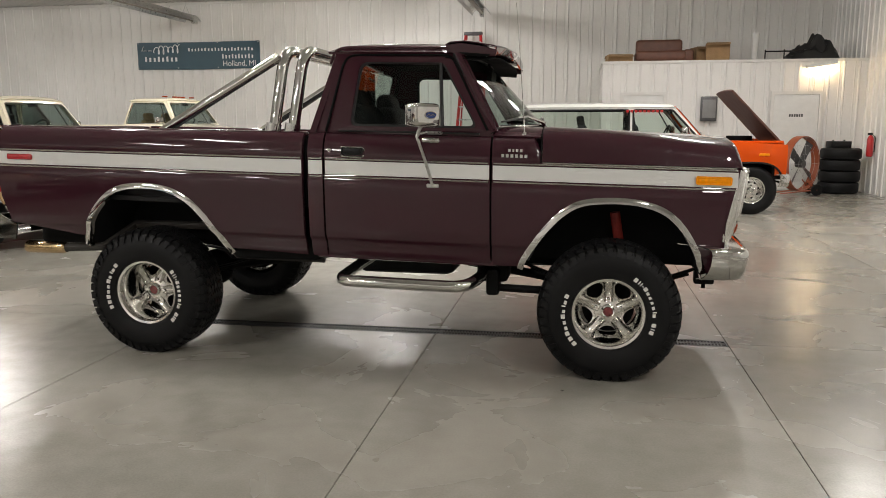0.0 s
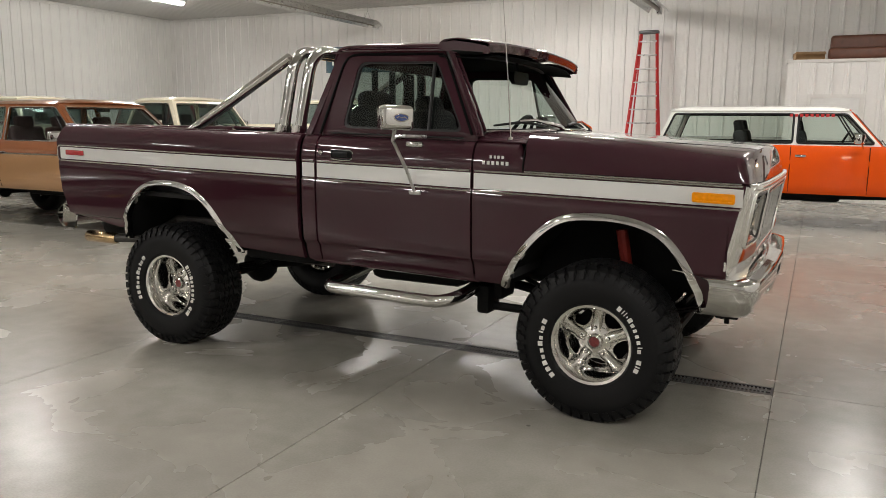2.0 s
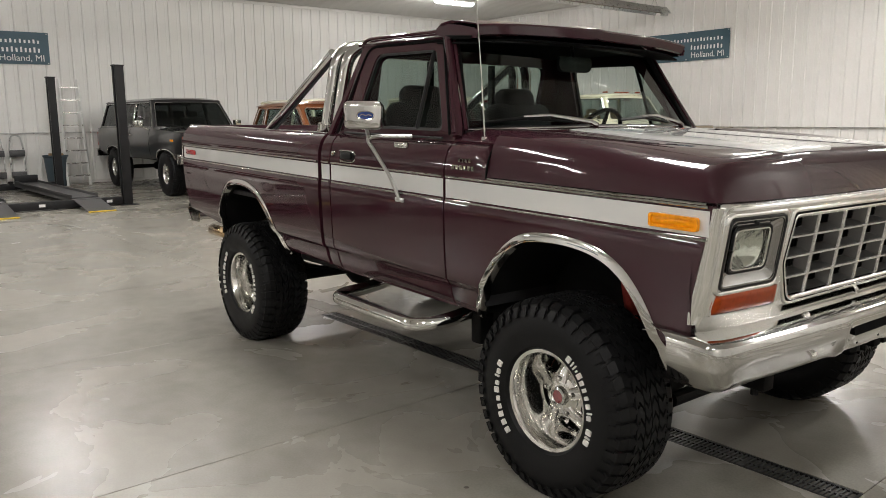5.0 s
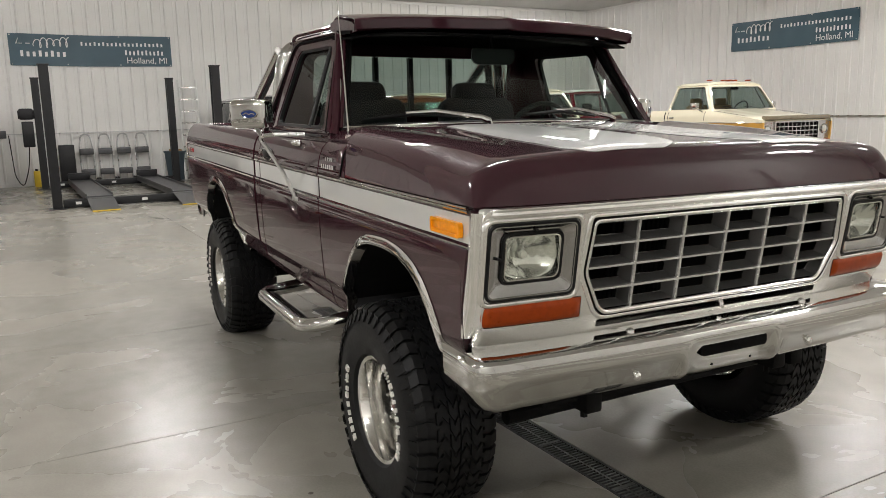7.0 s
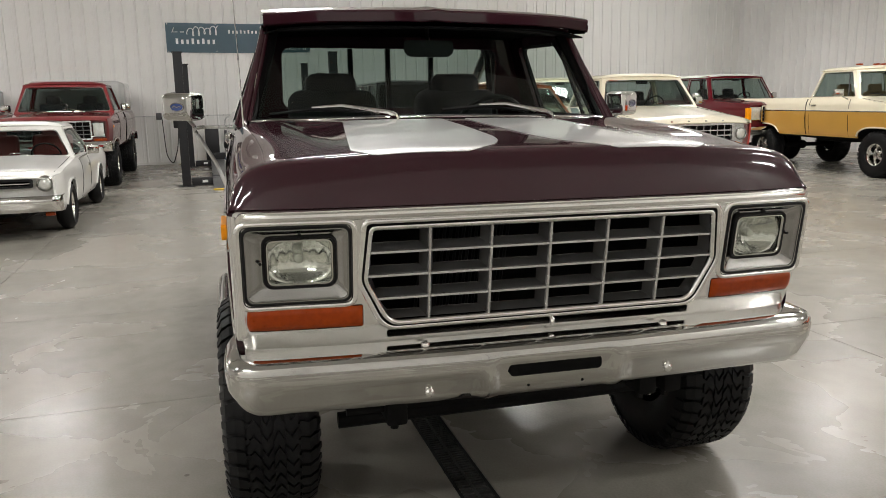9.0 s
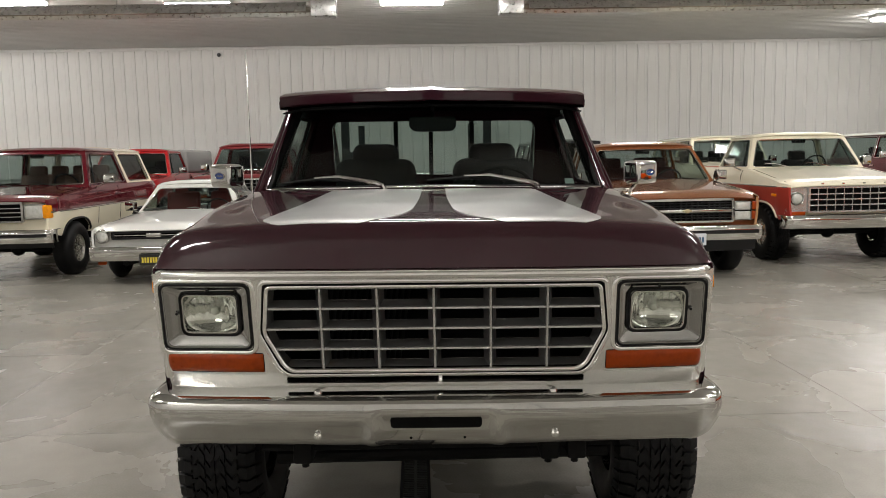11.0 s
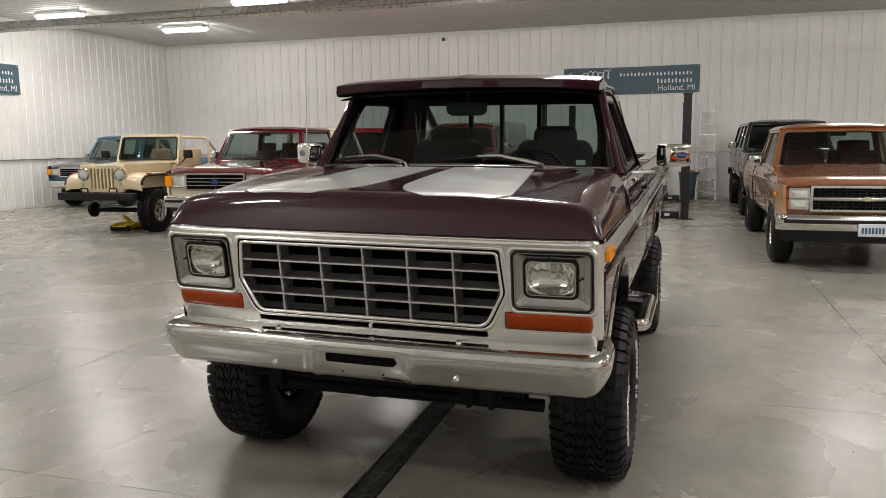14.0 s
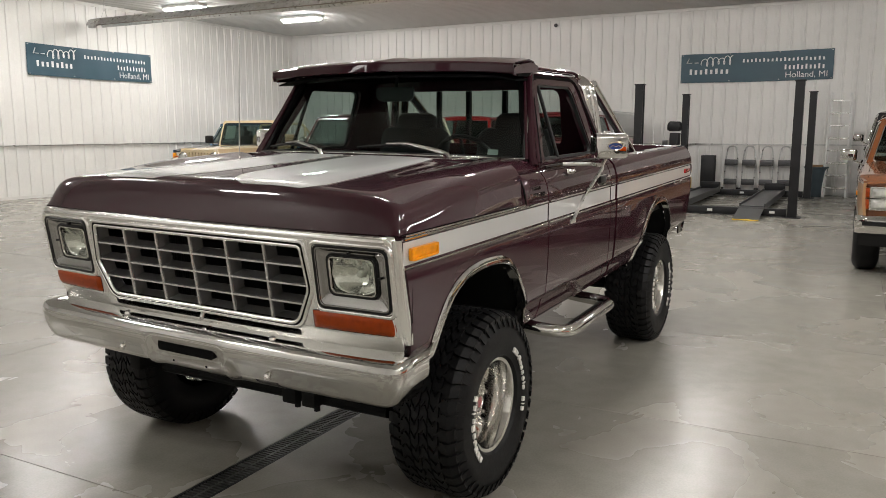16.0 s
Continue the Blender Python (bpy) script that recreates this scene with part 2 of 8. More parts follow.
    rg.inputs["From Min"].default_value, rg.inputs["From Max"].default_value = 0.3, 0.7
    rg.inputs["To Min"].default_value, rg.inputs["To Max"].default_value = 0.215, 0.31
    L.new(ns[1].outputs[0], rg.inputs["Value"])
    L.new(rg.outputs[0], b.inputs["Roughness"])
    # trowelled unevenness
    wave = N.new("ShaderNodeTexNoise")
    wave.inputs["Scale"].default_value, wave.inputs["Detail"].default_value = 3.0, 3
    L.new(geo.outputs["Position"], wave.inputs["Vector"])
    bp = N.new("ShaderNodeBump")
    bp.inputs["Strength"].default_value, bp.inputs["Distance"].default_value = 0.14, 0.006
    L.new(wave.outputs[0], bp.inputs["Height"])
    L.new(bp.outputs[0], b.inputs["Normal"])
    return m


CONCRETE = concrete()
JOINT = mat("joint_dirt", (0.11, 0.1, 0.088), 0.9, vary=0.3, scale=20)
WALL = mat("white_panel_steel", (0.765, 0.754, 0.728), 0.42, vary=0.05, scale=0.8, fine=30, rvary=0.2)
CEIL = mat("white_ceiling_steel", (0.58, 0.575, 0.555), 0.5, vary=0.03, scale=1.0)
TRIMW = mat("white_trim", (0.7, 0.69, 0.66), 0.45, vary=0.06, scale=4)
GALV = mat("galvanised_steel", (0.55, 0.55, 0.54), 0.32, 1.0, vary=0.2, scale=14, rvary=0.35)
LIGHT = glow("lamp_diffuser", (1.0, 0.952, 0.895), LAMP)
BLACKSTEEL = mat("black_powder_steel", (0.011, 0.011, 0.012), 0.45, vary=0.2, scale=10, bump=0.1, spec=0.3)
CASTIRON = mat("worn_cast_iron", (0.08, 0.079, 0.077), 0.42, 0.5, vary=0.3, scale=20)
GREYSTEEL = mat("grey_diamond_steel", (0.09, 0.09, 0.092), 0.42, 0.4, vary=0.25, scale=6, fine=45, bump=0.5)
YELLOW = mat("yellow_paint", (0.75, 0.52, 0.03), 0.5, vary=0.12)
RUBBER = mat("tyre_rubber", (0.006, 0.006, 0.0064), 0.5, vary=0.25, scale=7, fine=90, bump=0.12, rvary=0.2, spec=0.2)
LETTER = mat("white_tyre_letter", (0.72, 0.7, 0.66), 0.6, vary=0.12, scale=40)
CHROME = mat("chrome", (0.6, 0.595, 0.575), 0.06, 1.0, vary=0.03, scale=3, fine=9, rvary=0.35)
BRUSHED = mat("brushed_aluminium", (0.86, 0.855, 0.835), 0.2, 1.0, vary=0.03, scale=2.5, fine=14, rvary=0.1)
ALLOY = mat("polished_alloy", (0.74, 0.73, 0.7), 0.16, 1.0, vary=0.04, scale=4, fine=20, rvary=0.3)
ALU = mat("bare_aluminium", (0.8, 0.8, 0.78), 0.27, 1.0, vary=0.08, scale=6, fine=20)
ARGENT = mat("argent_edge", (0.62, 0.615, 0.6), 0.25, 0.8, vary=0.05, scale=5, fine=20)
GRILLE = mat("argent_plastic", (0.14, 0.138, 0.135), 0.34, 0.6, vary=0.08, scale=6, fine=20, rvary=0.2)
# near black for gaps and linings; also painted-in shade of slots and holes
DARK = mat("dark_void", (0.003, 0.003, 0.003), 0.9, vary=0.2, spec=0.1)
UNDER = mat("black_chassis", (0.007, 0.007, 0.007), 0.65, vary=0.4, scale=9, bump=0.2, spec=0.12)
BLACKTRIM = mat("black_trim", (0.009, 0.009, 0.0095), 0.42, vary=0.15, spec=0.25)
CLOTH = mat("dark_seat_cloth", (0.018, 0.018, 0.0195), 0.9, vary=0.2, scale=12, fine=60, bump=0.05)
GLASS = pane("tinted_window", (0.5, 0.57, 0.545))
SHIELD = pane("tinted_windshield", (0.62, 0.7, 0.665))
CLEAR = pane("clear_window", (0.83, 0.9, 0.86))
MAROON = paint("maroon_metallic", (0.037, 0.0102, 0.0162), 0.0, 0.4, spec=0.03)
SILVER = paint("silver_metallic", (0.720, 0.720, 0.708), 0.4, 0.42)
AMBER = mat("amber_lens", (0.85, 0.3, 0.0), 0.3, coat=0.2, spec=0.2, vary=0.15, scale=40)
ORANGEL = mat("orange_lens", (0.3, 0.04, 0.0), 0.3, coat=0.2, spec=0.2, vary=0.15, scale=40)
REDL = mat("red_lens", (0.42, 0.015, 0.02), 0.18, coat=1.0, vary=0.15, scale=40)
LAMPGLASS = mat("headlamp_lens", (0.66, 0.67, 0.63), 0.12, 0.5, 1.0, vary=0.2, scale=14, fine=40, bump=0.3)
BEZEL = mat("grey_chrome_bezel", (0.4, 0.397, 0.39), 0.12, 1.0, vary=0.03, scale=4, fine=12)
REFLECT = mat("lamp_reflector", (0.9, 0.9, 0.88), 0.14, 0.85, vary=0.06, scale=12)
LENS = pane("fluted_lamp_glass", (0.86, 0.88, 0.84), 0.04)
REDCAP = mat("dark_red_enamel", (0.16, 0.022, 0.022), 0.3, coat=1.0, vary=0.3, scale=60)
WOOD = mat("cardboard", (0.32, 0.2, 0.1), 0.85, vary=0.2, scale=6)
LEATHER = mat("brown_vinyl", (0.12, 0.045, 0.025), 0.5, vary=0.2, scale=8)
REDPL = mat("red_fibreglass", (0.5, 0.02, 0.02), 0.4, vary=0.12)
WHITEPL = mat("white_plastic", (0.72, 0.72, 0.7), 0.4, vary=0.05)
BLUEOV = mat("blue_enamel", (0.012, 0.04, 0.2), 0.25, coat=1.0, vary=0.1)

# ---- floor: sawn slabs round a trench drain ----
GX = [1.77 + 2.02 * k for k in range(-9, 5)]
GY = [-0.19 + 2.82 * k for k in range(-6, 7)]
floor = tagged(part("floor", box(BM(), XW, XE, YS, YN, -0.3, -0.012), JOINT, None, flat=True), "sealed grey concrete floor with sawn joints and a trench drain", "floor", kind="structure")
ex = [XW] + [x for x in GX if XW + 0.3 < x < XE - 0.3] + [XE]
ey = [YS] + [y for y in GY if YS + 0.3 < y < YN - 0.3] + [YN]
DY0, DY1, DX0, DX1 = -0.265, -0.115, -0.25, 3.79
slabs = {}
for i in range(len(ex) - 1):
    for j in range(len(ey) - 1):
        x0, x1, y0, y1 = ex[i], ex[i + 1], ey[j], ey[j + 1]
        if x0 > DX0 - 1.5 and x1 < DX1 + 0.3:
            if abs(y0 + 0.19) < 0.01:
                y0 = DY1
            if abs(y1 + 0.19) < 0.01:
                y1 = DY0
        key = (round(x1 - x0, 3), round(y1 - y0, 3))
        if key not in slabs:
            bm = BM()
            w, d, g = (x1 - x0) / 2 - 0.0018, (y1 - y0) / 2 - 0.0018, 0.002
            lo = [bm.verts.new((sx * w, sy * d, -0.03)) for sx, sy in ((-1, -1), (1, -1), (1, 1), (-1, 1))]
            mi = [bm.verts.new((sx * w, sy * d, -g)) for sx, sy in ((-1, -1), (1, -1), (1, 1), (-1, 1))]
            hi = [bm.verts.new((sx * (w - g), sy * (d - g), 0)) for sx, sy in ((-1, -1), (1, -1), (1, 1), (-1, 1))]
            for a, b in ((lo, mi), (mi, hi)):
                for k in range(4):
                    bm.faces.new((a[k], a[(k + 1) % 4], b[(k + 1) % 4], b[k]))
            bm.faces.new(hi)
            ob = part("slab", bm, CONCRETE, floor, flat=True)
            slabs[key] = ob.data
        else:
            ob = new("slab", slabs[key])
            ob.parent = floor
        ob.location = ((x0 + x1) / 2, (y0 + y1) / 2, 0)

# trench drain: a channel with cast-iron slotted grates
drain = thing("trench_drain", pose(0, 0, 0), "black cast-iron slotted trench drain set in the concrete floor", "drain", kind="structure")
bm = BM()
box(bm, DX0, DX1, DY0 + 0.001, DY0 + 0.014, -0.011, -0.002)
box(bm, DX0, DX1, DY1 - 0.014, DY1 - 0.001, -0.011, -0.002)
box(bm, DX1 - 0.012, DX1 - 0.001, DY0 + 0.015, DY1 - 0.015, -0.011, -0.002)
part("rim", bm, BLACKSTEEL, drain, flat=True)
bm = BM()
k, yc = 0.0, (DY0 + DY1) / 2
while DX0 + k < DX1 - 0.05:
    x = DX0 + 0.01 + k
    if round(k / 0.022) % 23 == 0:
        box(bm, x, x + 0.02, DY0 + 0.016, DY1 - 0.016, -0.0115, -0.003)
    else:
        box(bm, x, x + 0.0085, DY0 + 0.016, yc - 0.006, -0.0115, -0.003)
        box(bm, x + 0.003, x + 0.0115, yc + 0.006, DY1 - 0.016, -0.0115, -0.003)
    k += 0.022
box(bm, DX0, DX1 - 0.014, yc - 0.0055, yc + 0.0055, -0.0115, -0.0035)
grate = part("grate", bm, CASTIRON, drain, "slotted cast-iron grate", flat=True)
tagged(grate, kind="stuff")

# ---- walls: ribbed steel sheet ----
def ribbed(name, a, b, inward, z0, z1, gaps=(), label="white ribbed steel wall panel"):
    """A ribbed sheet from a to b with its ribs towards inward; gaps (s0, s1, top) are openings from the floor."""
    a, b, n = Vector((*a, 0)), Vector((*b, 0)), Vector((*inward, 0))
    run, ln = (b - a).normalized(), (b - a).length
    prof, s = [], 0.0
    while s < ln:
        prof += [(s, 0.0), (s + 0.1, 0.0), (s + 0.112, 0.004), (s + 0.122, 0.004), (s + 0.134, 0.0), (s + 0.185, 0.0), (s + 0.198, 0.026), (s + 0.224, 0.026), (s + 0.237, 0.0)]
        s += 0.305
    prof = [p for p in prof if p[0] < ln] + [(ln, 0.0)]
    bm = BM()
    cols = []
    for s, d in prof:
        lift = z0
        for g0, g1, top in gaps:
            if g0 <= s <= g1:
                lift = top
        p = a + run * s + n * d
        cols.append((lift, bm.verts.new((p.x, p.y, lift)), bm.verts.new((p.x, p.y, z1))))
    for (l0, v0, w0), (l1, v1, w1) in zip(cols, cols[1:]):
        if l0 == l1:
            bm.faces.new((v0, v1, w1, w0))
        else:
            bm.faces.new((v0, v1, w1, w0))
    back = a - n * 0.15
    ob = part(name, bm, WALL, None, sharp=12)
    core = BM()
    edges = [0.0] + [e for g in gaps for e in g[:2]] + [ln]
    for s0, s1 in zip(edges, edges[1:]):
        lift = z0
        for g0, g1, top in gaps:
            if g0 <= (s0 + s1) / 2 <= g1:
                lift = top
        p, q = a + run * s0 - n * 0.006, a + run * s1 - n * 0.2
        box(core, min(p.x, q.x), max(p.x, q.x), min(p.y, q.y), max(p.y, q.y), lift, z1)
    part("wall_core", core, WALL, ob, flat=True)
    return tagged(ob, label, "wall", kind="structure")


wall_west = ribbed("wall_west", (XW, YS), (XW, YN), (1, 0), 0, ZC)
wall_north = ribbed("wall_north", (XW, YN), (XE, YN), (0, -1), 0, ZC)
wall_south = ribbed("wall_south", (XW, YS), (XE, YS), (0, 1), 0, ZC)
wall_east = ribbed("wall_east", (XE, YS), (XE, YN), (-1, 0), 0, ZC, gaps=((3.0, 7.2, 3.7), (9.6, 13.8, 3.7), (16.2, 20.4, 3.7), (21.4, 25.6, 3.7)))

bm = BM()
prof, s = [], XW
while s < XE:
    prof += [(s, 0), (s + 0.1, 0), (s + 0.12, -0.012), (s + 0.15, -0.012), (s + 0.17, 0)]
    s += 0.2
prof = [p for p in prof if p[0] < XE] + [(XE, 0)]
vs = [(bm.verts.new((x, YS, ZC + d)), bm.verts.new((x, YN, ZC + d))) for x, d in prof]
for (a, b), (c, d) in zip(vs, vs[1:]):
    bm.faces.new((a, b, d, c))
box(bm, XW - 0.2, XE + 0.2, YS - 0.2, YN + 0.2, ZC + 0.02, ZC + 0.2)
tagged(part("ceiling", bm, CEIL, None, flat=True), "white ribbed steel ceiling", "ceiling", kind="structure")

# dado rail all round and the trim at the floor and the ceiling
def strip(name, z0, z1, d, material, label):
    bm = BM()
    e = 0.028
    box(bm, XW + e, XW + e + d, YS + e + d, YN - e - d, z0, z1)
    box(bm, XW + e, XE - e, YN - e - d, YN - e, z0, z1)
    box(bm, XW + e, XE - e, YS + e, YS + e + d, z0, z1)
    return tagged(part(name, bm, material, None, flat=True), label, "trim", kind="structure")


strip("trim_rail", 1.235, 1.262, 0.03, GALV, "thin grey horizontal rail on the wall panels")
strip("trim_ceiling", ZC - 0.09, ZC - 0.015, 0.02, TRIMW, "white steel trim under the ceiling")
strip("baseboard", 0.0, 0.07, 0.015, TRIMW, "white steel base trim along the floor")

# sectional doors in the east wall
for n, (g0, g1, top) in enumerate(((3.0, 7.2, 3.7), (9.6, 13.8, 3.7), (16.2, 20.4, 3.7), (21.4, 25.6, 3.7))):
    door = thing("door_%d" % (n + 1), pose(XE, YS + (g0 + g1) / 2, 0), "closed white sectional overhead door", "garage door", kind="structure")
    for k in range(6):
        bm = BM()
        box(bm, -0.02, 0.04, -(g1 - g0) / 2 + 0.03, (g1 - g0) / 2 - 0.03, k * 0.615 + 0.005, k * 0.615 + 0.608, 0.008, 1)
        for j in range(4):
            w = (g1 - g0 - 0.3) / 4
            y = -(g1 - g0) / 2 + 0.15 + j * w
            box(bm, -0.028, -0.018, y + 0.08, y + w - 0.08, k * 0.615 + 0.1, k * 0.615 + 0.51, 0.006, 1)
        part("door_panel", bm, TRIMW, door)
    for s in (-1, 1):
        bm = BM()
        y = s * (g1 - g0) / 2
        box(bm, -0.1, -0.055, y - 0.025, y + 0.025, 0, top, 0.006, 1)
        part("track", bm, GALV, door, "galvanised door track")

# ---- ceiling lamps: the western group in view, the rest unseen fill ----
LAMPS = [(-12.1, -11.8), (-12.1, 11.3), (-9.1, -13.2), (-9.0, -7.75), (-9.4, -4.35), (-9.4, -0.18), (-9.4, 4.55), (-9.0, 8.2)]
# unseen lamps, placed from floor glints and added to even out the light
LAMPS += [(-5.3, y) for y in (-13.0, -9.1, 0.0, 10.0)] + [(-2.2, y) for y in (-10.2, -5.1, 0.0, 5.1, 10.2)]
# unseen lamps added to brighten the truck, the floor and the office side
LAMPS += [(4.7, -10.2), (4.7, -5.1), (4.7, 5.1), (4.8, 8.9), (-1.6, 12.2), (7.2, -4.2), (7.3, 6.6), (1.6, 0.0), (1.4, 5.0)]
first = None
for x, y in LAMPS:
    if first is None:
        first = thing("ceiling_lamp", pose(x, y, ZC - 0.012), "white surface-mounted strip lamp with a bright diffuser", "ceiling lamp", "ceiling lamps")
        bm = BM()
        box(bm, -0.16, 0.16, -0.64, 0.64, -0.075, 0.0, 0.012)
        part("housing", bm, WHITEPL, first)
        bm = BM()
        grid(bm, lambda u, v: ((u - 0.5) * 0.28, (v - 0.5) * 1.22, -0.078 - 0.075 * math.sin(math.pi * u) ** 0.7), 10, 2)
        part("diffuser", bm, LIGHT, first, "glowing white diffuser")
    else:
        copy_thing(first, pose(x, y, ZC - 0.012))

# ---- gas tube heaters: burner box, tube and polished reflector ----
def heater(x, y0, y1):
    s = 1 if y1 > y0 else -1
    h = thing("tube_heater", pose(x, y0, 4.27), "long tube heater with a polished reflector hung under the ceiling", "heater", "tube heaters")
    ln = abs(y1 - y0)
    bm = BM()
    box(bm, -0.16, 0.16, *sorted((0.0, s * 0.42)), -0.17, 0.15, 0.012)
    part("burner_box", bm, GALV, h, "grey steel burner box")
    bm = BM()
    box(bm, -0.1, 0.1, *sorted((s * -0.012, s * -0.002)), -0.1, 0.09, 0.004, 1)
    part("cover", bm, BLACKSTEEL, h)
    bm = BM()
    tube(bm, [(0, s * 0.42, -0.03), (0, s * (ln - 0.1), -0.03)], 0.05, 12)
    part("tube", bm, mat("heater_tube", (0.3, 0.27, 0.24), 0.45, 0.9, vary=0.2), h)
    bm = BM()
    sec = [(-0.24, -0.1), (-0.2, -0.02), (-0.1, 0.075), (0.1, 0.075), (0.2, -0.02), (0.24, -0.1)]
    grid(bm, lambda u, v: (sec[round(u * 5)][0], s * (0.5 + v * (ln - 0.5)), sec[round(u * 5)][1]), 5, 6)
    solid(bm, 0.004)
    part("reflector", bm, GALV, h, "polished aluminium reflector", flat=True)
    for k in range(5):
        y = s * (0.7 + k * (ln - 1.1) / 4)
        bm = BM()
        tube(bm, [(-0.1, y, 0.07), (0, y, 0.3), (0.1, y, 0.07)], 0.006, 6)
        tube(bm, [(0, y, 0.3), (0, y, ZC - 4.285)], 0.006, 6)
        part("hanger", bm, GALV, h)
    bm = BM()
    box(bm, -0.05, 0.05, *sorted((s * (ln - 0.06), s * (ln + 0.16))), -0.13, 0.06, 0.01)
    part("end_bracket", bm, GALV, h)
    return h


for x in (-7.6, 0.25):
    heater(x, -1.5, YS + 0.35)
    heater(x, 1.35, YN - 0.55)

# ---- banners ----
BANNER = mat("slate_blue_vinyl", (0.04, 0.088, 0.118), 0.45, vary=0.08, scale=3, bump=0.05)
INK = mat("white_print", (0.75, 0.76, 0.76), 0.5, vary=0.03)


def banner(m):
    """Local x along the banner, z up, its face to -y."""
    b = thing("banner", m, "slate-blue vinyl banner with white print on the wall", "banner", "wall banners")
    w, h = 1.83, 0.37
    def sag(x, z):
        return -0.03 - 0.008 * math.sin(x * 5 + z * 3) - 0.006 * math.sin(x * 11)
    bm = BM()
    grid(bm, lambda u, v: ((u - 0.5) * 2 * w, sag((u - 0.5) * 2 * w, v), (v - 0.5) * 2 * h - 0.014 * math.sin(math.pi * u) ** 2), 48, 6)
    solid(bm, 0.003)
    part("sheet", bm, BANNER, b)
    def bars(rows, name):
        bm = BM()
        for x0, x1, z0, z1 in rows:
            n = max(1, round((x1 - x0) / 0.3))
            for i in range(n):
                a, c = x0 + (x1 - x0) * i / n, x0 + (x1 - x0) * (i + 1) / n
                y = min(sag(a, 0.5), sag(c, 0.5), sag((a + c) / 2, 0.5)) - 0.006
                vs = [bm.verts.new(p) for p in ((a, y, z0), (c, y, z0), (c, y, z1), (a, y, z1))]
                bm.faces.new(vs)
        tagged(part(name, bm, INK, b, flat=True), kind="stuff")
    # the mark: a looped swash over a row of bars; all the rest is bars too
    bm = BM()
    pts = []
    for k in range(91):
        q = k / 90
        t = q * 2 * math.pi * 5.5
        amp = 0.06 + 0.06 * abs(math.sin(q * 5.2))
        pts.append((-1.3 + 0.78 * q - 0.045 * math.sin(t), -0.056, 0.165 + 0.15 * (q - 0.5) * 0.3 - amp * math.cos(t)))
    tube(bm, pts, 0.011, 6)
    tube(bm, [(-1.68, -0.056, 0.13), (-1.62, -0.056, 0.26), (-1.66, -0.056, 0.14), (-1.54, -0.056, 0.14)], 0.011, 6)
    tube(bm, [(-1.48, -0.056, 0.14), (-1.38, -0.056, 0.14)], 0.012, 6)
    part("mark", bm, INK, b)
    def strokes(x, end, z0, h, wd, gap, name, thick):
        rows, k = [], 0
        while x + wd < end:
            tall = (1.0, 0.8, 0.8, 1.0, 0.8)[k % 5]
            rows.append((x, x + wd * 0.72, z0, z0 + h * tall))
            x += wd + gap
            k += 1
        bars(rows, name)
    random.seed(4)
    strokes(-1.6, -0.58, -0.16, 0.14, 0.085, 0.045, "word_bars", 0.02)
    strokes(-0.28, 1.72, 0.11, 0.09, 0.06, 0.038, "address_bars", 0.017)
    strokes(0.72, 1.72, -0.1, 0.12, 0.06, 0.036, "number_bars", 0.018)
    cu = bpy.data.curves.new("town", "FONT")
    cu.body, cu.size, cu.align_x, cu.extrude = "Holland, MI", 0.21, "RIGHT", 0.001
    tx = new("town", cu)
    tx.data.materials.append(INK)
    tx.parent = b
    tx.matrix_basis = pose(1.72, -0.056, -0.3, 90, 0, 0)
    for x in (-1.8, -0.6, 0.6, 1.8):
        for z in (-0.34, 0.34):
            bm = BM()
            tube(bm, [(x * 0.995, -0.05, z), (x * 0.995, 0.0, z)], 0.014, 8)
            part("grommet", bm, GALV, b)
    return b


banner(pose(-7.77, YN - 0.02, 3.35, 0, 0, 0))
banner(pose(XW + 0.02, -0.19, 3.23, 0, 0, 90))
banner(pose(-7.76, YS + 0.02, 3.28, 0, 0, 180))

# ---- wheels ----
def lerp(tab, x):
    """Reads a table of (x, y) with straight lines between."""
    if x <= tab[0][0]:
        return tab[0][1]
    for (a, p), (b, q) in zip(tab, tab[1:]):
        if x <= b:
            return p + (q - p) * (x - a) / (b - a)
    return tab[-1][1]


WHEEL_DATA = {}


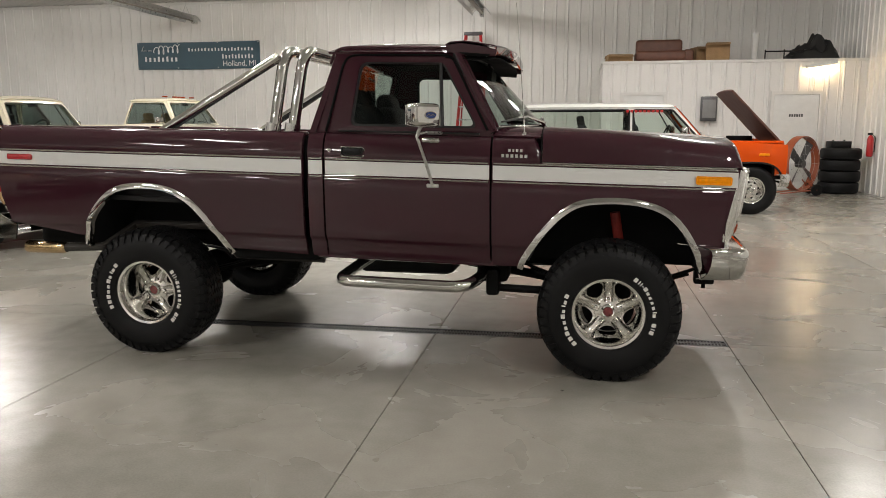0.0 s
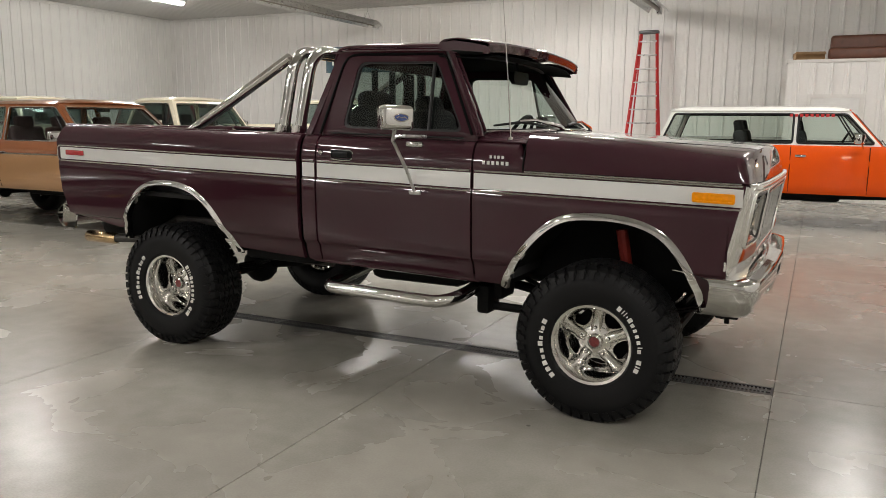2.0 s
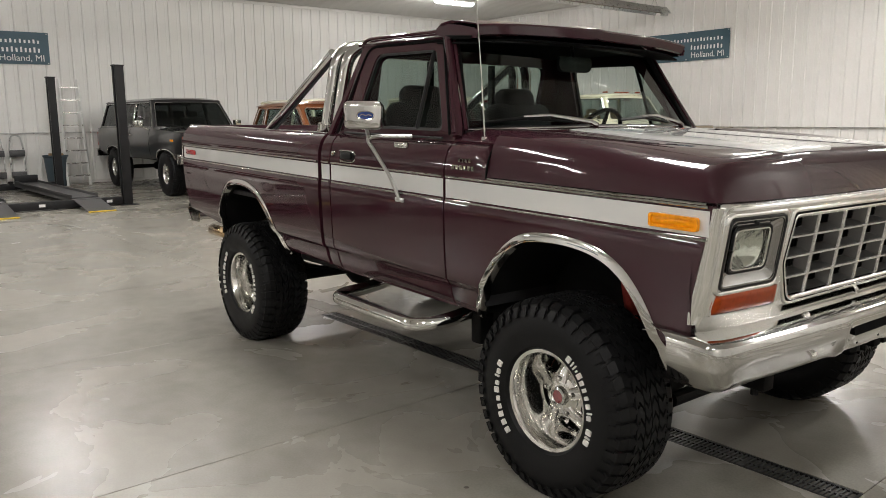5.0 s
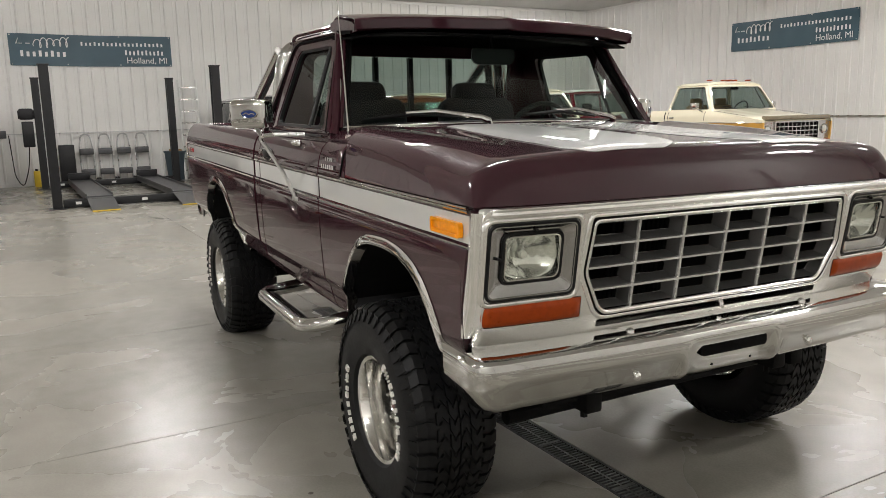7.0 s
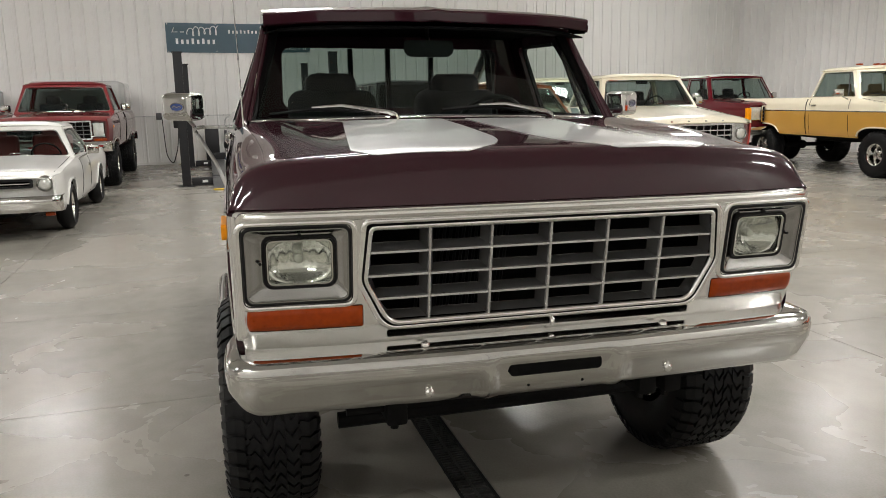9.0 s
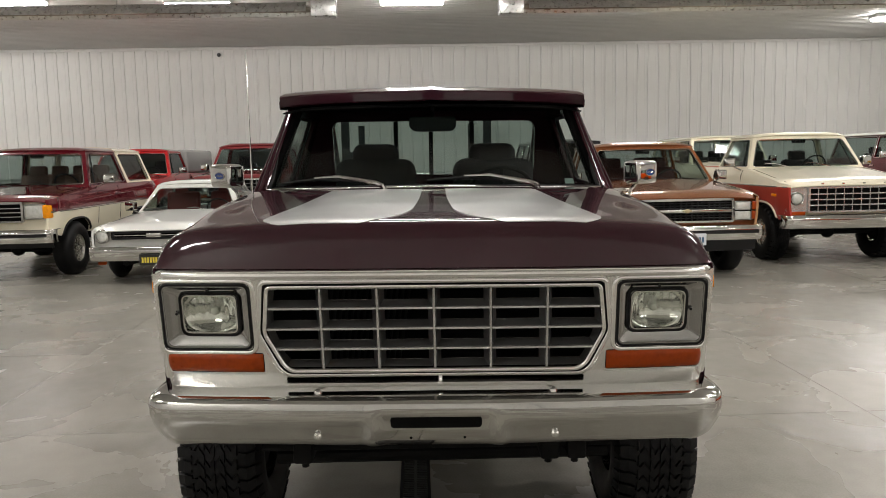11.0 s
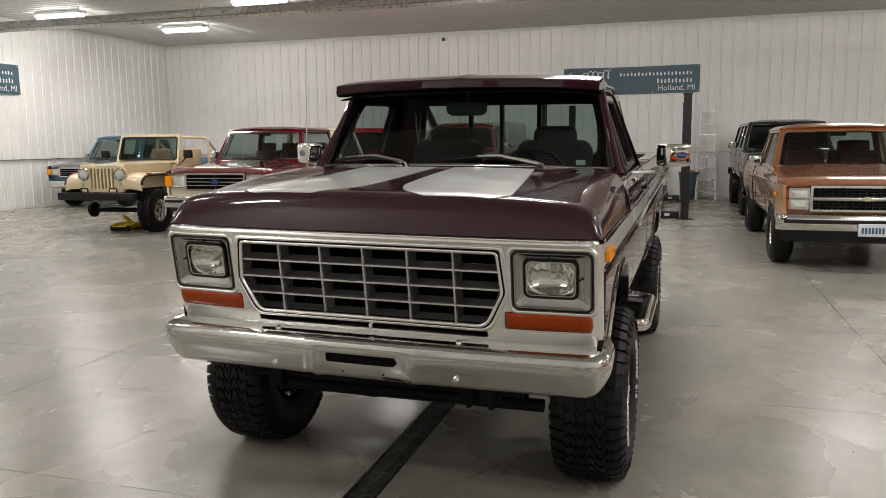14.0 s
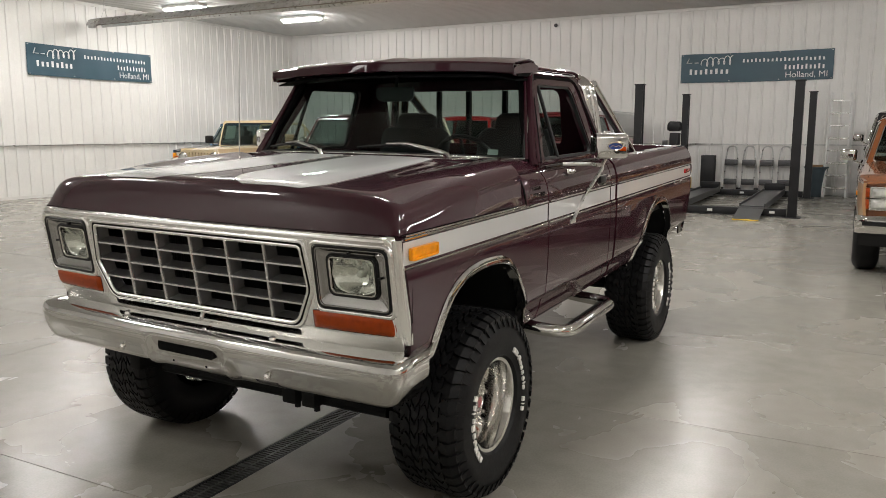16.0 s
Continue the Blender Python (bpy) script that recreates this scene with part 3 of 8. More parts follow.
def wheel_meshes(key, R, W, rim, dish, style, blocks, lettering):
    """Meshes of a wheel about the y axis, outer face towards -y; made once for each kind."""
    if key in WHEEL_DATA:
        return WHEEL_DATA[key]
    out = {}
    h = W / 2
    bm = BM()
    t = 0.012 if blocks else 0.0
    prof = [(rim - 0.004, -h + 0.035), (rim + 0.012, -h + 0.012), (rim + 0.05, -h + 0.002), ((rim + R) / 2, -h - 0.004), (R - 0.05, -h + 0.012), (R - 0.02, -h + 0.035), (R - t - 0.002, -h + 0.06), (R - t, -h + 0.1), (R - t, h - 0.1), (R - t - 0.002, h - 0.06), (R - 0.02, h - 0.035), (R - 0.05, h - 0.012), ((rim + R) / 2, h + 0.004), (rim + 0.05, h - 0.002), (rim - 0.004, h - 0.035)]
    lathe(bm, prof, 56)
    out["tyre"] = (bm, RUBBER, 40)
    if blocks:
        bm = BM()
        n = blocks
        cols = [(-h + 0.012, -h + 0.072, 0.0, 0.9), (-h + 0.08, -h + 0.124, 0.5, 0.55), (-h + 0.13, -0.003, 0.1, 0.62), (0.003, h - 0.13, 0.65, 0.62), (h - 0.124, h - 0.08, 0.2, 0.55), (h - 0.072, h - 0.012, 0.6, 0.9)]
        for i in range(n):
            for ci, (y0, y1, sh, fill) in enumerate(cols):
                a0 = 2 * math.pi * (i + sh) / n
                da = 2 * math.pi / n * (0.74 if fill > 0.8 else 0.72)
                outer = fill > 0.8
                ym_ = (y0 + y1) / 2
                st = ((y0, 0.0), (ym_, 0.5), (y1, 0.0)) if not outer else ((y0, 0.0), (ym_, 0.12), (y1, 0.0))
                sg = (1, 1, -1, 1, -1, -1)[ci] * 2 * math.pi / n
                lo, hi = [], []
                for k, (yy, off) in enumerate(st):
                    edge = outer and ((y0 < 0 and k == 0) or (y0 > 0 and k == 2))
                    half = outer and k == 1
                    for lst, rr in ((lo, R - t - 0.008 - (0.026 if edge else 0.0)), (hi, R - (0.022 if edge else 0.004 if half else 0.0))):
                        for aa in (a0 + sg * off - da / 2, a0 + sg * off + da / 2):
                            lst.append(bm.verts.new((rr * math.cos(aa), yy, rr * math.sin(aa))))
                for q in ((0, 1, 3, 2), (2, 3, 5, 4)):
                    bm.faces.new([hi[k] for k in q])
                for q in ((0, 1), (1, 3), (3, 5), (5, 4), (4, 2), (2, 0)):
                    bm.faces.new((lo[q[0]], lo[q[1]], hi[q[1]], hi[q[0]]))
                # zig-zag tooth that joins the shoulder to the next row
                if outer:
                    am = a0 + da * 0.1
                    ym = y1 if y0 < 0 else y0
                    s = 1 if y0 < 0 else -1
                    tri = [(am - da * 0.3, ym), (am + da * 0.2, ym), (am + da * 0.1, ym + s * 0.03)]
                    lo = [bm.verts.new(((R - t - 0.004) * math.cos(a), y, (R - t - 0.004) * math.sin(a))) for a, y in tri]
                    hi = [bm.verts.new(((R - 0.001) * math.cos(a), y, (R - 0.001) * math.sin(a))) for a, y in tri]
                    bm.faces.new(hi)
                    for k in range(3):
                        bm.faces.new((lo[k], lo[(k + 1) % 3], hi[(k + 1) % 3], hi[k]))
        # ribs on the sidewall shoulder
        for i in range(n):
            for s in (-1, 1):
                a0 = 2 * math.pi * (i + (0.0 if s < 0 else 0.6)) / n
                da = 2 * math.pi / n * 0.5
                vs = []
                for rr, yy in ((R - 0.068, s * (h - 0.001)), (R - 0.02, s * (h - 0.022))):
                    for dd in (0, 0.006):
                        for aa in (a0 - da / 2, a0 + da / 2):
                            vs.append(bm.verts.new((rr * math.cos(aa), yy + s * dd, rr * math.sin(aa))))
                for q in ((2, 3, 7, 6), (0, 2, 6, 4), (1, 3, 7, 5), (0, 1, 3, 2), (4, 5, 7, 6)):
                    bm.faces.new([vs[k] for k in q])
        out["tread"] = (bm, RUBBER, 20)
    if lettering:
        rm, hh = rim + 0.052, lettering
        # plain raised bars stand for the print: 2 tall, 0 and 3 low, 1 narrow, 4 dash, 9 gap
        SET = {0: ((0.0, 0.3, 0.75, 0.3),), 1: ((0.1, 0.5, 0.45, 0.5),), 2: ((0, 0.5, 0.85, 0.5),), 3: ((0, 0.3, 0.6, 0.3),), 4: ((0.1, 0.4, 0.6, 0.4),), 9: ()}
        for nm, arc0, row, pitch in (("raised_print", 226, (2, 2, 2, 0, 0, 2, 3, 1, 0, 2), 7.8), ("raised_print_long", 58, (2, 1, 1, 4, 2, 0, 3, 3, 0, 1, 0, 9, 2, 1, 2), 6.7)):
            bm = BM()
            a = arc0
            for ch in row:
                wide = 0.5 if ch in (1, 4) else 1.0
                for u0, v0, u1, v1 in SET[ch]:
                    k = pitch * 0.74 * wide
                    p0 = Vector((a - u0 * k - 1.2 * v0, rm - hh / 2 + hh * v0))
                    p1 = Vector((a - u1 * k - 1.2 * v1, rm - hh / 2 + hh * v1))
                    P = [Vector((r * math.cos(radians(d)), r * math.sin(radians(d)))) for d, r in (p0, p1)]
                    d = (P[1] - P[0]).normalized() * 0.0006
                    nrm = Vector((-d.y, d.x)).normalized() * {2: 0.5, 1: 0.5, 4: 0.14}.get(ch, 0.36) * hh
                    q = [P[0] - d - nrm, P[1] + d - nrm, P[1] + d + nrm, P[0] - d + nrm]
                    hi = [bm.verts.new((w.x, -h - 0.0065, w.y)) for w in q]
                    lo = [bm.verts.new((w.x, -h + 0.002, w.y)) for w in q]
                    bm.faces.new(hi)
                    for i in range(4):
                        bm.faces.new((lo[i], lo[(i + 1) % 4], hi[(i + 1) % 4], hi[i]))
                a -= pitch * wide * (0.8 if ch == 9 else 1)
            out[nm] = (bm, LETTER, 20)
    # rim: lip, barrel and inner side
    bm = BM()
    lathe(bm, [(rim - 0.03, h - 0.03), (rim - 0.03, -h + 0.1), (rim - 0.022, -h + 0.05), (rim - 0.012, -h + 0.03), (rim + 0.004, -h + 0.026), (rim + 0.006, -h + 0.034), (rim - 0.004, -h + 0.05)], 48)
    yd = -h + dish
    ri = rim - 0.028
    if style == "slot":
        # a dished face with five rounded openings and a swelling spoke between each two
        f = ri / 0.18
        TAB = [(0.0, -0.03), (0.07, -0.028), (0.09, -0.014), (0.115, 0.002), (0.145, 0.016), (0.17, 0.036), (0.18, 0.05)]
        if lettering:
            face = BM()
            ring = [(ri * math.cos(2 * math.pi * j / 60), ri * math.sin(2 * math.pi * j / 60)) for j in range(60)]
            holes = []
            for i in range(5):
                c = 2 * math.pi * (i + 0.5) / 5 + math.pi / 2
                holes.append(rpoly([(r * f * math.cos(c + a), r * f * math.sin(c + a)) for r, a in ((0.098, -0.2), (0.15, -0.42), (0.171, -0.2), (0.171, 0.2), (0.15, 0.42), (0.098, 0.2))], 0.02, 4))
            shell(face, ring, holes, lambda a, b, k: (a, yd + lerp(TAB, math.hypot(a, b) / f) + 0.022 * k, b), [(ax, -0.15 + 0.05 * k) for ax in (0, 1) for k in range(7)], 0.007)
            out["wheel_face"] = (face, ALLOY, 60)
        lathe(bm, [(0.0, yd - 0.03), (0.06 * f, yd - 0.03), (0.08 * f, yd - 0.022), (0.09 * f, yd + 0.0), (0.09 * f, yd + 0.03)], 30)
        for i in range(5):
            c = 2 * math.pi * i / 5 + math.pi / 2
            s0 = mark(bm)
            tube(bm, [(r * f, yd + lerp(TAB, r) + 0.012, 0) for r in (0.05, 0.085, 0.115, 0.145, 0.168, 0.186)], [0.03 * f, 0.031 * f, 0.03 * f, 0.033 * f, 0.042 * f, 0.056 * f], 16)
            turned(bm, Matrix.Rotation(-c, 4, "Y"), s0)
    elif style == "steel":
        holes = []
        for i in range(8):
            c = 2 * math.pi * i / 8
            cx, cz = ri * 0.72 * math.cos(c), ri * 0.72 * math.sin(c)
            holes.append([(cx + 0.017 * math.cos(a * math.pi / 4), cz + 0.017 * math.sin(a * math.pi / 4)) for a in range(8)])
        ring = [(ri * math.cos(2 * math.pi * j / 40), ri * math.sin(2 * math.pi * j / 40)) for j in range(40)]
        plate(bm, ring, holes, lambda a, b, k: (a, yd - 0.03 * math.cos(math.hypot(a, b) / ri * math.pi) + k * 0.012, b), 1)
    else:
        ring = [(ri * math.cos(2 * math.pi * j / 40), ri * math.sin(2 * math.pi * j / 40)) for j in range(40)]
        holes = []
        for i in range(10):
            c = 2 * math.pi * (i + 0.5) / 10
            holes.append(rpoly([(r * math.cos(c + a), r * math.sin(c + a)) for r, a in ((ri * 0.55, -0.13), (ri * 0.9, -0.2), (ri * 0.9, 0.2), (ri * 0.55, 0.13))], 0.01, 3))
        plate(bm, ring, holes, lambda a, b, k: (a, yd - 0.015 * (1 - math.hypot(a, b) / ri) + k * 0.02, b), 1)
    out["rim"] = (bm, ALLOY, 30)
    bm = BM()
    lathe(bm, [(0.0, yd - 0.05), (0.026, yd - 0.05), (0.03, yd - 0.056), (0.038, yd - 0.05), (0.042, yd - 0.03), (0.046, yd + 0.01)], 24)
    for i in range(5):
        c = 2 * math.pi * i / 5 + math.pi / 2
        s = mark(bm)
        lathe(bm, [(0.0, -0.046), (0.007, -0.044), (0.01, -0.036), (0.011, 0.01)], 10)
        turned(bm, Matrix.Translation((0.075 * math.cos(c), yd - 0.008, 0.075 * math.sin(c))), s)
    out["hub_cap"] = (bm, CHROME, 30)
    if lettering:
        bm = BM()
        lathe(bm, [(0.0, yd - 0.0525), (0.018, yd - 0.0525), (0.0255, yd - 0.0515), (0.026, yd - 0.049)], 24)
        out["cap_emblem"] = (bm, REDCAP, 30)
    bm = BM()
    lathe(bm, [(0.0, h - 0.08), (rim - 0.05, h - 0.08), (rim - 0.05, h - 0.06), (0, h - 0.06)], 24)
    out["brake_drum"] = (bm, UNDER, 30)
    made = []
    for nm, (b, m, sh) in out.items():
        ob = part(nm, b, m, None, sharp=sh)
        made.append((nm, ob.data))
        bpy.data.objects.remove(ob)
    WHEEL_DATA[key] = made
    return made


def wheel(parent, x, y, z, key, R, W, rim, dish=0.09, style="slot", blocks=0, lettering=0.0, steer=0.0, roll=0.0):
    made = wheel_meshes(key, R, W, rim, dish, style, blocks, lettering)
    top = new("wheel", made[0][1])
    top.parent = parent
    top.matrix_basis = Matrix.Translation((x, y, z)) @ Matrix.Rotation(radians((180 if y > 0 else 0) + steer), 4, "Z") @ Matrix.Rotation(radians(roll), 4, "Y")
    for nm, me in made[1:]:
        ob = new(nm, me)
        ob.parent = top
        if nm.startswith("raised"):
            ob["kind"] = "stuff"
    return top

# ---- the maroon pickup ----
RAKE, LEAN = 0.021, 0.01
TRUCK = pose(0, 0, 0, 0, 0, -1.5)
hero = thing("pickup_truck", TRUCK, "lifted maroon pickup truck with silver side bands and chrome roll bars", "pickup truck")


def hp(name, bm, material, label="", parent=None, sharp=32, raked=True, flat=False):
    if raked:
        for v in bm.verts:
            v.co.z += RAKE * (3.66 - v.co.x) + 0.012 - LEAN * v.co.y
    return part(name, bm, material, parent or hero, label, sharp, flat)


SIDE = [(0.58, 0.915), (0.62, 0.94), (0.66, 0.955), (0.705, 0.964), (0.722, 0.978), (0.74, 0.989), (0.8, 0.995), (0.9, 1.0), (1.05, 1.004), (1.1, 1.002), (1.112, 0.996), (1.212, 0.996), (1.222, 1.0), (1.26, 0.996), (1.3, 0.987), (1.335, 0.972), (1.36, 0.95), (1.375, 0.925)]


def side_y(z):
    if z > 1.375:
        return 0.94 - (z - 1.4) * 0.375
    return lerp(SIDE, z)


FARCH = [(-0.51, 0.58), (-0.495, 0.63), (-0.44, 0.72), (-0.37, 0.82), (-0.3, 0.9), (-0.24, 0.95), (-0.18, 0.985), (-0.11, 1.004), (0.0, 1.012), (0.08, 1.013), (0.18, 1.003), (0.27, 0.977), (0.34, 0.935), (0.4, 0.87), (0.445, 0.8), (0.48, 0.73), (0.51, 0.65), (0.525, 0.58)]
RARCH = [(-0.5, 0.58), (-0.475, 0.65), (-0.44, 0.74), (-0.385, 0.83), (-0.31, 0.91), (-0.25, 0.952), (-0.19, 0.977), (-0.11, 0.992), (-0.03, 0.996), (0.07, 0.992), (0.17, 0.97), (0.25, 0.93), (0.31, 0.885), (0.38, 0.81), (0.43, 0.74), (0.48, 0.67), (0.52, 0.605), (0.535, 0.58)]
FX, RX, WB = 2.965, 0.05, 2.972


def panel(bm, s, x0, x1, top, bot, arch=None, ax=0.0, step=0.08, levels=None, lip=0.03, edge_in=None):
    """A body side from x0 to x1, between the heights bot(x) and top(x), cut out round a wheel arch."""
    xs = {x0, x1}
    k = 1
    while x0 + k * step < x1:
        xs.add(round(x0 + k * step, 4))
        k += 1
    if arch:
        xs |= {round(ax + u, 4) for u, _ in arch if x0 < ax + u < x1}
        xs = {x for x in xs if not (arch[0][0] < x - ax < arch[-1][0]) or round(x - ax, 4) in {round(u, 4) for u, _ in arch}}
    xs = sorted(xs)
    zs = levels or [z for z, _ in SIDE]
    rows = []
    for x in xs:
        lo, hi = bot(x), top(x)
        if arch and arch[0][0] < x - ax < arch[-1][0]:
            lo = max(lo, lerp(arch, x - ax))
        col = []
        for z in zs:
            zz = min(max(z, lo), hi)
            xx = x if edge_in is None else edge_in(x, zz)
            col.append((xx, s * side_y(zz), zz))
        rows.append(col)
    cache = {}
    def vert(p):
        k = tuple(round(c, 5) for c in p)
        if k not in cache:
            cache[k] = bm.verts.new(p)
        return cache[k]
    for a, b in zip(rows, rows[1:]):
        for j in range(len(zs) - 1):
            q = []
            for p in (a[j], b[j], b[j + 1], a[j + 1]):
                v = vert(p)
                if v not in q:
                    q.append(v)
            if len(q) > 2:
                try:
                    bm.faces.new(q)
                except ValueError:
                    pass
    rim = [e for e in bm.edges if e.is_boundary]
    r = bmesh.ops.extrude_edge_only(bm, edges=rim)
    for v in [g for g in r["geom"] if isinstance(g, bmesh.types.BMVert)]:
        v.co.y -= s * lip
    return bm


for s in (-1, 1):
    # lower halves and upper halves share one sheet each
    hp("bed_side", panel(BM(), s, -1.06, 1.105, lambda x: 1.37 - 0.004 * (x < -0.9), lambda x: lerp([(-1.06, 0.74), (-0.5, 0.66), (1.1, 0.605)], x), RARCH, RX, edge_in=lambda x, z: x + (lerp([(0.7, 0.1), (0.9, 0.03), (1.25, 0.0), (1.37, 0.06)], z) if x < -1.0 else 0)), MAROON, "maroon bed side with a silver band")
    hp("cab_corner", panel(BM(), s, 1.142, 1.238, lambda x: 1.375, lambda x: 0.605), MAROON)
    hp("door", panel(BM(), s, 1.25, 2.268, lambda x: 1.375, lambda x: 0.61), MAROON, "closed maroon door with a silver band")
    hp("fender", panel(BM(), s, 2.28, 3.66, lambda x: 1.375 if x < 2.555 else 1.222, lambda x: 0.6 if x < 2.6 else 0.625, FARCH, FX, step=0.0549, edge_in=lambda x, z: x - (lerp([(0.62, 0.075), (0.85, 0.075), (1.0, 0.045), (1.2, 0.0)], z) if x > 3.6 else 0)), MAROON)
    bm = BM()
    box(bm, 1.16, 2.3, *sorted((s * 0.84, s * 0.93)), 0.59, 0.64, 0.015)
    hp("rocker", bm, MAROON)
    # silver band with bright edges
    bands = ((-1.045, 1.1), (1.146, 1.234), (1.254, 2.264), (2.285, 3.65))
    for x0, x1 in bands:
        bm = BM()
        n = 12
        def bandx(u, z):
            x = x0 + (x1 - x0) * u
            if x0 < -1 and u == 0:
                x += 0.02 + 0.4 * max(0, abs(z - 1.1625) - 0.03) ** 1.3
            return x
        grid(bm, lambda u, v: (bandx(u, 1.12 + 0.084 * v), s * (0.9985 + 0.0 * v), 1.12 + 0.084 * v), n, 4)
        solid(bm, 0.002)
        hp("silver_band", bm, SILVER, "silver painted band")
        for z in (1.108, 1.216):
            bm = BM()
            tube(bm, [(x0 + 0.004 + (0.02 if x0 < -1 else 0), s * 1.001, z), (x1 - 0.004, s * 1.001, z)], 0.0048, 6)
            hp("band_moulding", bm, CHROME, "chrome edge moulding")
        if x0 < -1:
            bm = BM()
            tube(bm, bent([(x0 + 0.024, s * 1.001, 1.108), (x0 - 0.004, s * 1.0, 1.125), (x0 - 0.004, s * 1.0, 1.2), (x0 + 0.024, s * 1.001, 1.216)], 0.02), 0.006, 6)
            hp("band_moulding", bm, CHROME, "chrome edge moulding")
    # wheel arch trims and liners
    for arch, ax in ((FARCH, FX), (RARCH, RX)):
        pts = [Vector((ax + u, z)) for u, z in arch]
        for _ in range(2):
            cut = [pts[0]]
            for p, q in zip(pts, pts[1:]):
                cut += [p * 0.75 + q * 0.25, p * 0.25 + q * 0.75]
            pts = cut + [pts[-1]]
        bm = BM()
        ins, outs = [], []
        for i, p in enumerate(pts):
            d = (pts[min(i + 1, len(pts) - 1)] - pts[max(i - 1, 0)]).normalized()
            nrm = Vector((-d.y, d.x))
            q = p + nrm * 0.03
            for lst, r, up in ((ins, p - nrm * 0.006, 0.012), (outs, q, 0.003)):
                lst.append((r.x, s * (side_y(r.y) + up), r.y))
            outs[-1] = (q.x, s * (side_y(q.y) + 0.003), q.y)
        mids = [((a[0] + b[0]) / 2, (a[1] + b[1]) / 2 + s * 0.002, (a[2] + b[2]) / 2) for a, b in zip(ins, outs)]
        backs = [(a[0], a[1] - s * 0.045, a[2]) for a in ins]
        lists = [backs, ins, mids, outs]
        vs = [[bm.verts.new(p) for p in row] for row in lists]
        for a, b in zip(vs, vs[1:]):
            for i in range(len(pts) - 1):
                bm.faces.new((a[i], a[i + 1], b[i + 1], b[i]))
        hp("arch_trim", bm, CHROME, "chrome wheel arch trim", sharp=50)
        bm = BM()
        rows = [[bm.verts.new((p.x, s * y, p.y + 0.01)) for p in pts] for y in (0.955, 0.75, 0.5)]
        for a, b in zip(rows, rows[1:]):
            for i in range(len(pts) - 1):
                bm.faces.new((a[i], a[i + 1], b[i + 1], b[i]))
        bm.faces.new(rows[-1])
        hp("wheel_house", bm, UNDER, "black wheel house")
    # greenhouse side
    outl = [(1.142, 1.372), (1.25, 1.8), (1.275, 1.865), (1.33, 1.887), (1.985, 1.887), (2.03, 1.865), (2.278, 1.4), (2.278, 1.372)]
    win = rpoly([(1.395, 1.415), (1.425, 1.808), (1.955, 1.808), (2.188, 1.415)], [0.05, 0.06, 0.04, 0.05])
    hp("side_frame", plate(BM(), outl, [win], lambda a, b, k: (a, s * (0.94 - (b - 1.4) * 0.375 - k * 0.05 - (0.02 if b < 1.39 else 0)), b), 1), MAROON, "maroon window frame and roof pillars")
    win2 = rpoly([(1.39, 1.41), (1.42, 1.813), (1.96, 1.813), (2.194, 1.41)], 0.04)
    win3 = rpoly([(1.41, 1.428), (1.438, 1.796), (1.947, 1.796), (2.168, 1.428)], [0.045, 0.055, 0.035, 0.045])
    hp("window_seal", plate(BM(), win2, [win3], lambda a, b, k: (a, s * (0.934 - (b - 1.4) * 0.375 - k * 0.02), b), 1), BLACKTRIM, "black window rubber")
    if s < 0:
        g = hp("side_window", plate(BM(), win2, [], lambda a, b, k: (a, s * (0.918 - (b - 1.4) * 0.375), b)), GLASS, "tinted side window")
    else:
        vent = [(1.975, 1.42), (1.94, 1.8), (1.958, 1.805), (2.185, 1.42)]
        g = hp("side_window", plate(BM(), vent, [], lambda a, b, k: (a, s * (0.918 - (b - 1.4) * 0.375), b)), GLASS, "vent window, the door glass wound down")
    bm = BM()
    tube(bm, [(1.97, s * 0.925, 1.42), (1.935, s * 0.785, 1.8)], 0.011, 8)
    hp("vent_divider", bm, BLACKTRIM)
    # door and pillar seams on the greenhouse
    bm = BM()
    path = [(1.25, 1.378), (1.318, 1.79), (1.345, 1.838), (1.4, 1.85), (1.97, 1.85), (2.01, 1.83), (2.245, 1.405)]
    tube(bm, bent([(x, s * (0.941 - (z - 1.4) * 0.375), z) for x, z in path], 0.03, 4), 0.0085, 6)
    hp("door_seam", bm, DARK)
    bm = BM()
    tube(bm, bent([(1.22, s * 0.745, 1.8), (1.26, s * 0.77, 1.88), (1.34, s * 0.772, 1.896), (1.98, s * 0.772, 1.896), (2.03, s * 0.775, 1.876), (2.282, s * 0.945, 1.41)], 0.04, 5), 0.009, 6)
    hp("drip_rail", bm, MAROON, "roof drip rail")
    bm = BM()
    tube(bm, [(1.33, s * 0.948, 1.385), (2.2, s * 0.948, 1.385)], 0.006, 6)
    hp("belt_seal", bm, BLACKTRIM)
    # handle, lock, window crank side bits
    bm = BM()
    box(bm, 1.36, 1.5, *sorted((s * 0.99, s * 1.0)), 1.235, 1.285, 0.012)
    hp("handle_cup", bm, BLACKTRIM)
    bm = BM()
    box(bm, 1.372, 1.485, *sorted((s * 0.998, s * 1.014)), 1.243, 1.284, 0.012)
    hp("handle_paddle", bm, BLACKTRIM, "black pull paddle")
    bm = BM()
    tube(bm, bent([(1.355, s * 0.985, 1.26), (1.36, s * 1.004, 1.232), (1.43, s * 1.006, 1.23), (1.5, s * 1.004, 1.232), (1.505, s * 0.985, 1.26), (1.5, s * 1.0, 1.288), (1.36, s * 1.0, 1.288)], 0.02), 0.005, 6)
    hp("door_handle", bm, CHROME, "chrome pull handle")
    bm = BM()
    box(bm, 1.855, 1.965, *sorted((s * 0.965, s * 0.99)), 1.325, 1.358, 0.012)
    box(bm, 1.88, 1.94, *sorted((s * 0.985, s * 0.999)), 1.333, 1.35, 0.006)
    hp("mirror_bracket", bm, CHROME)
    bm = BM()
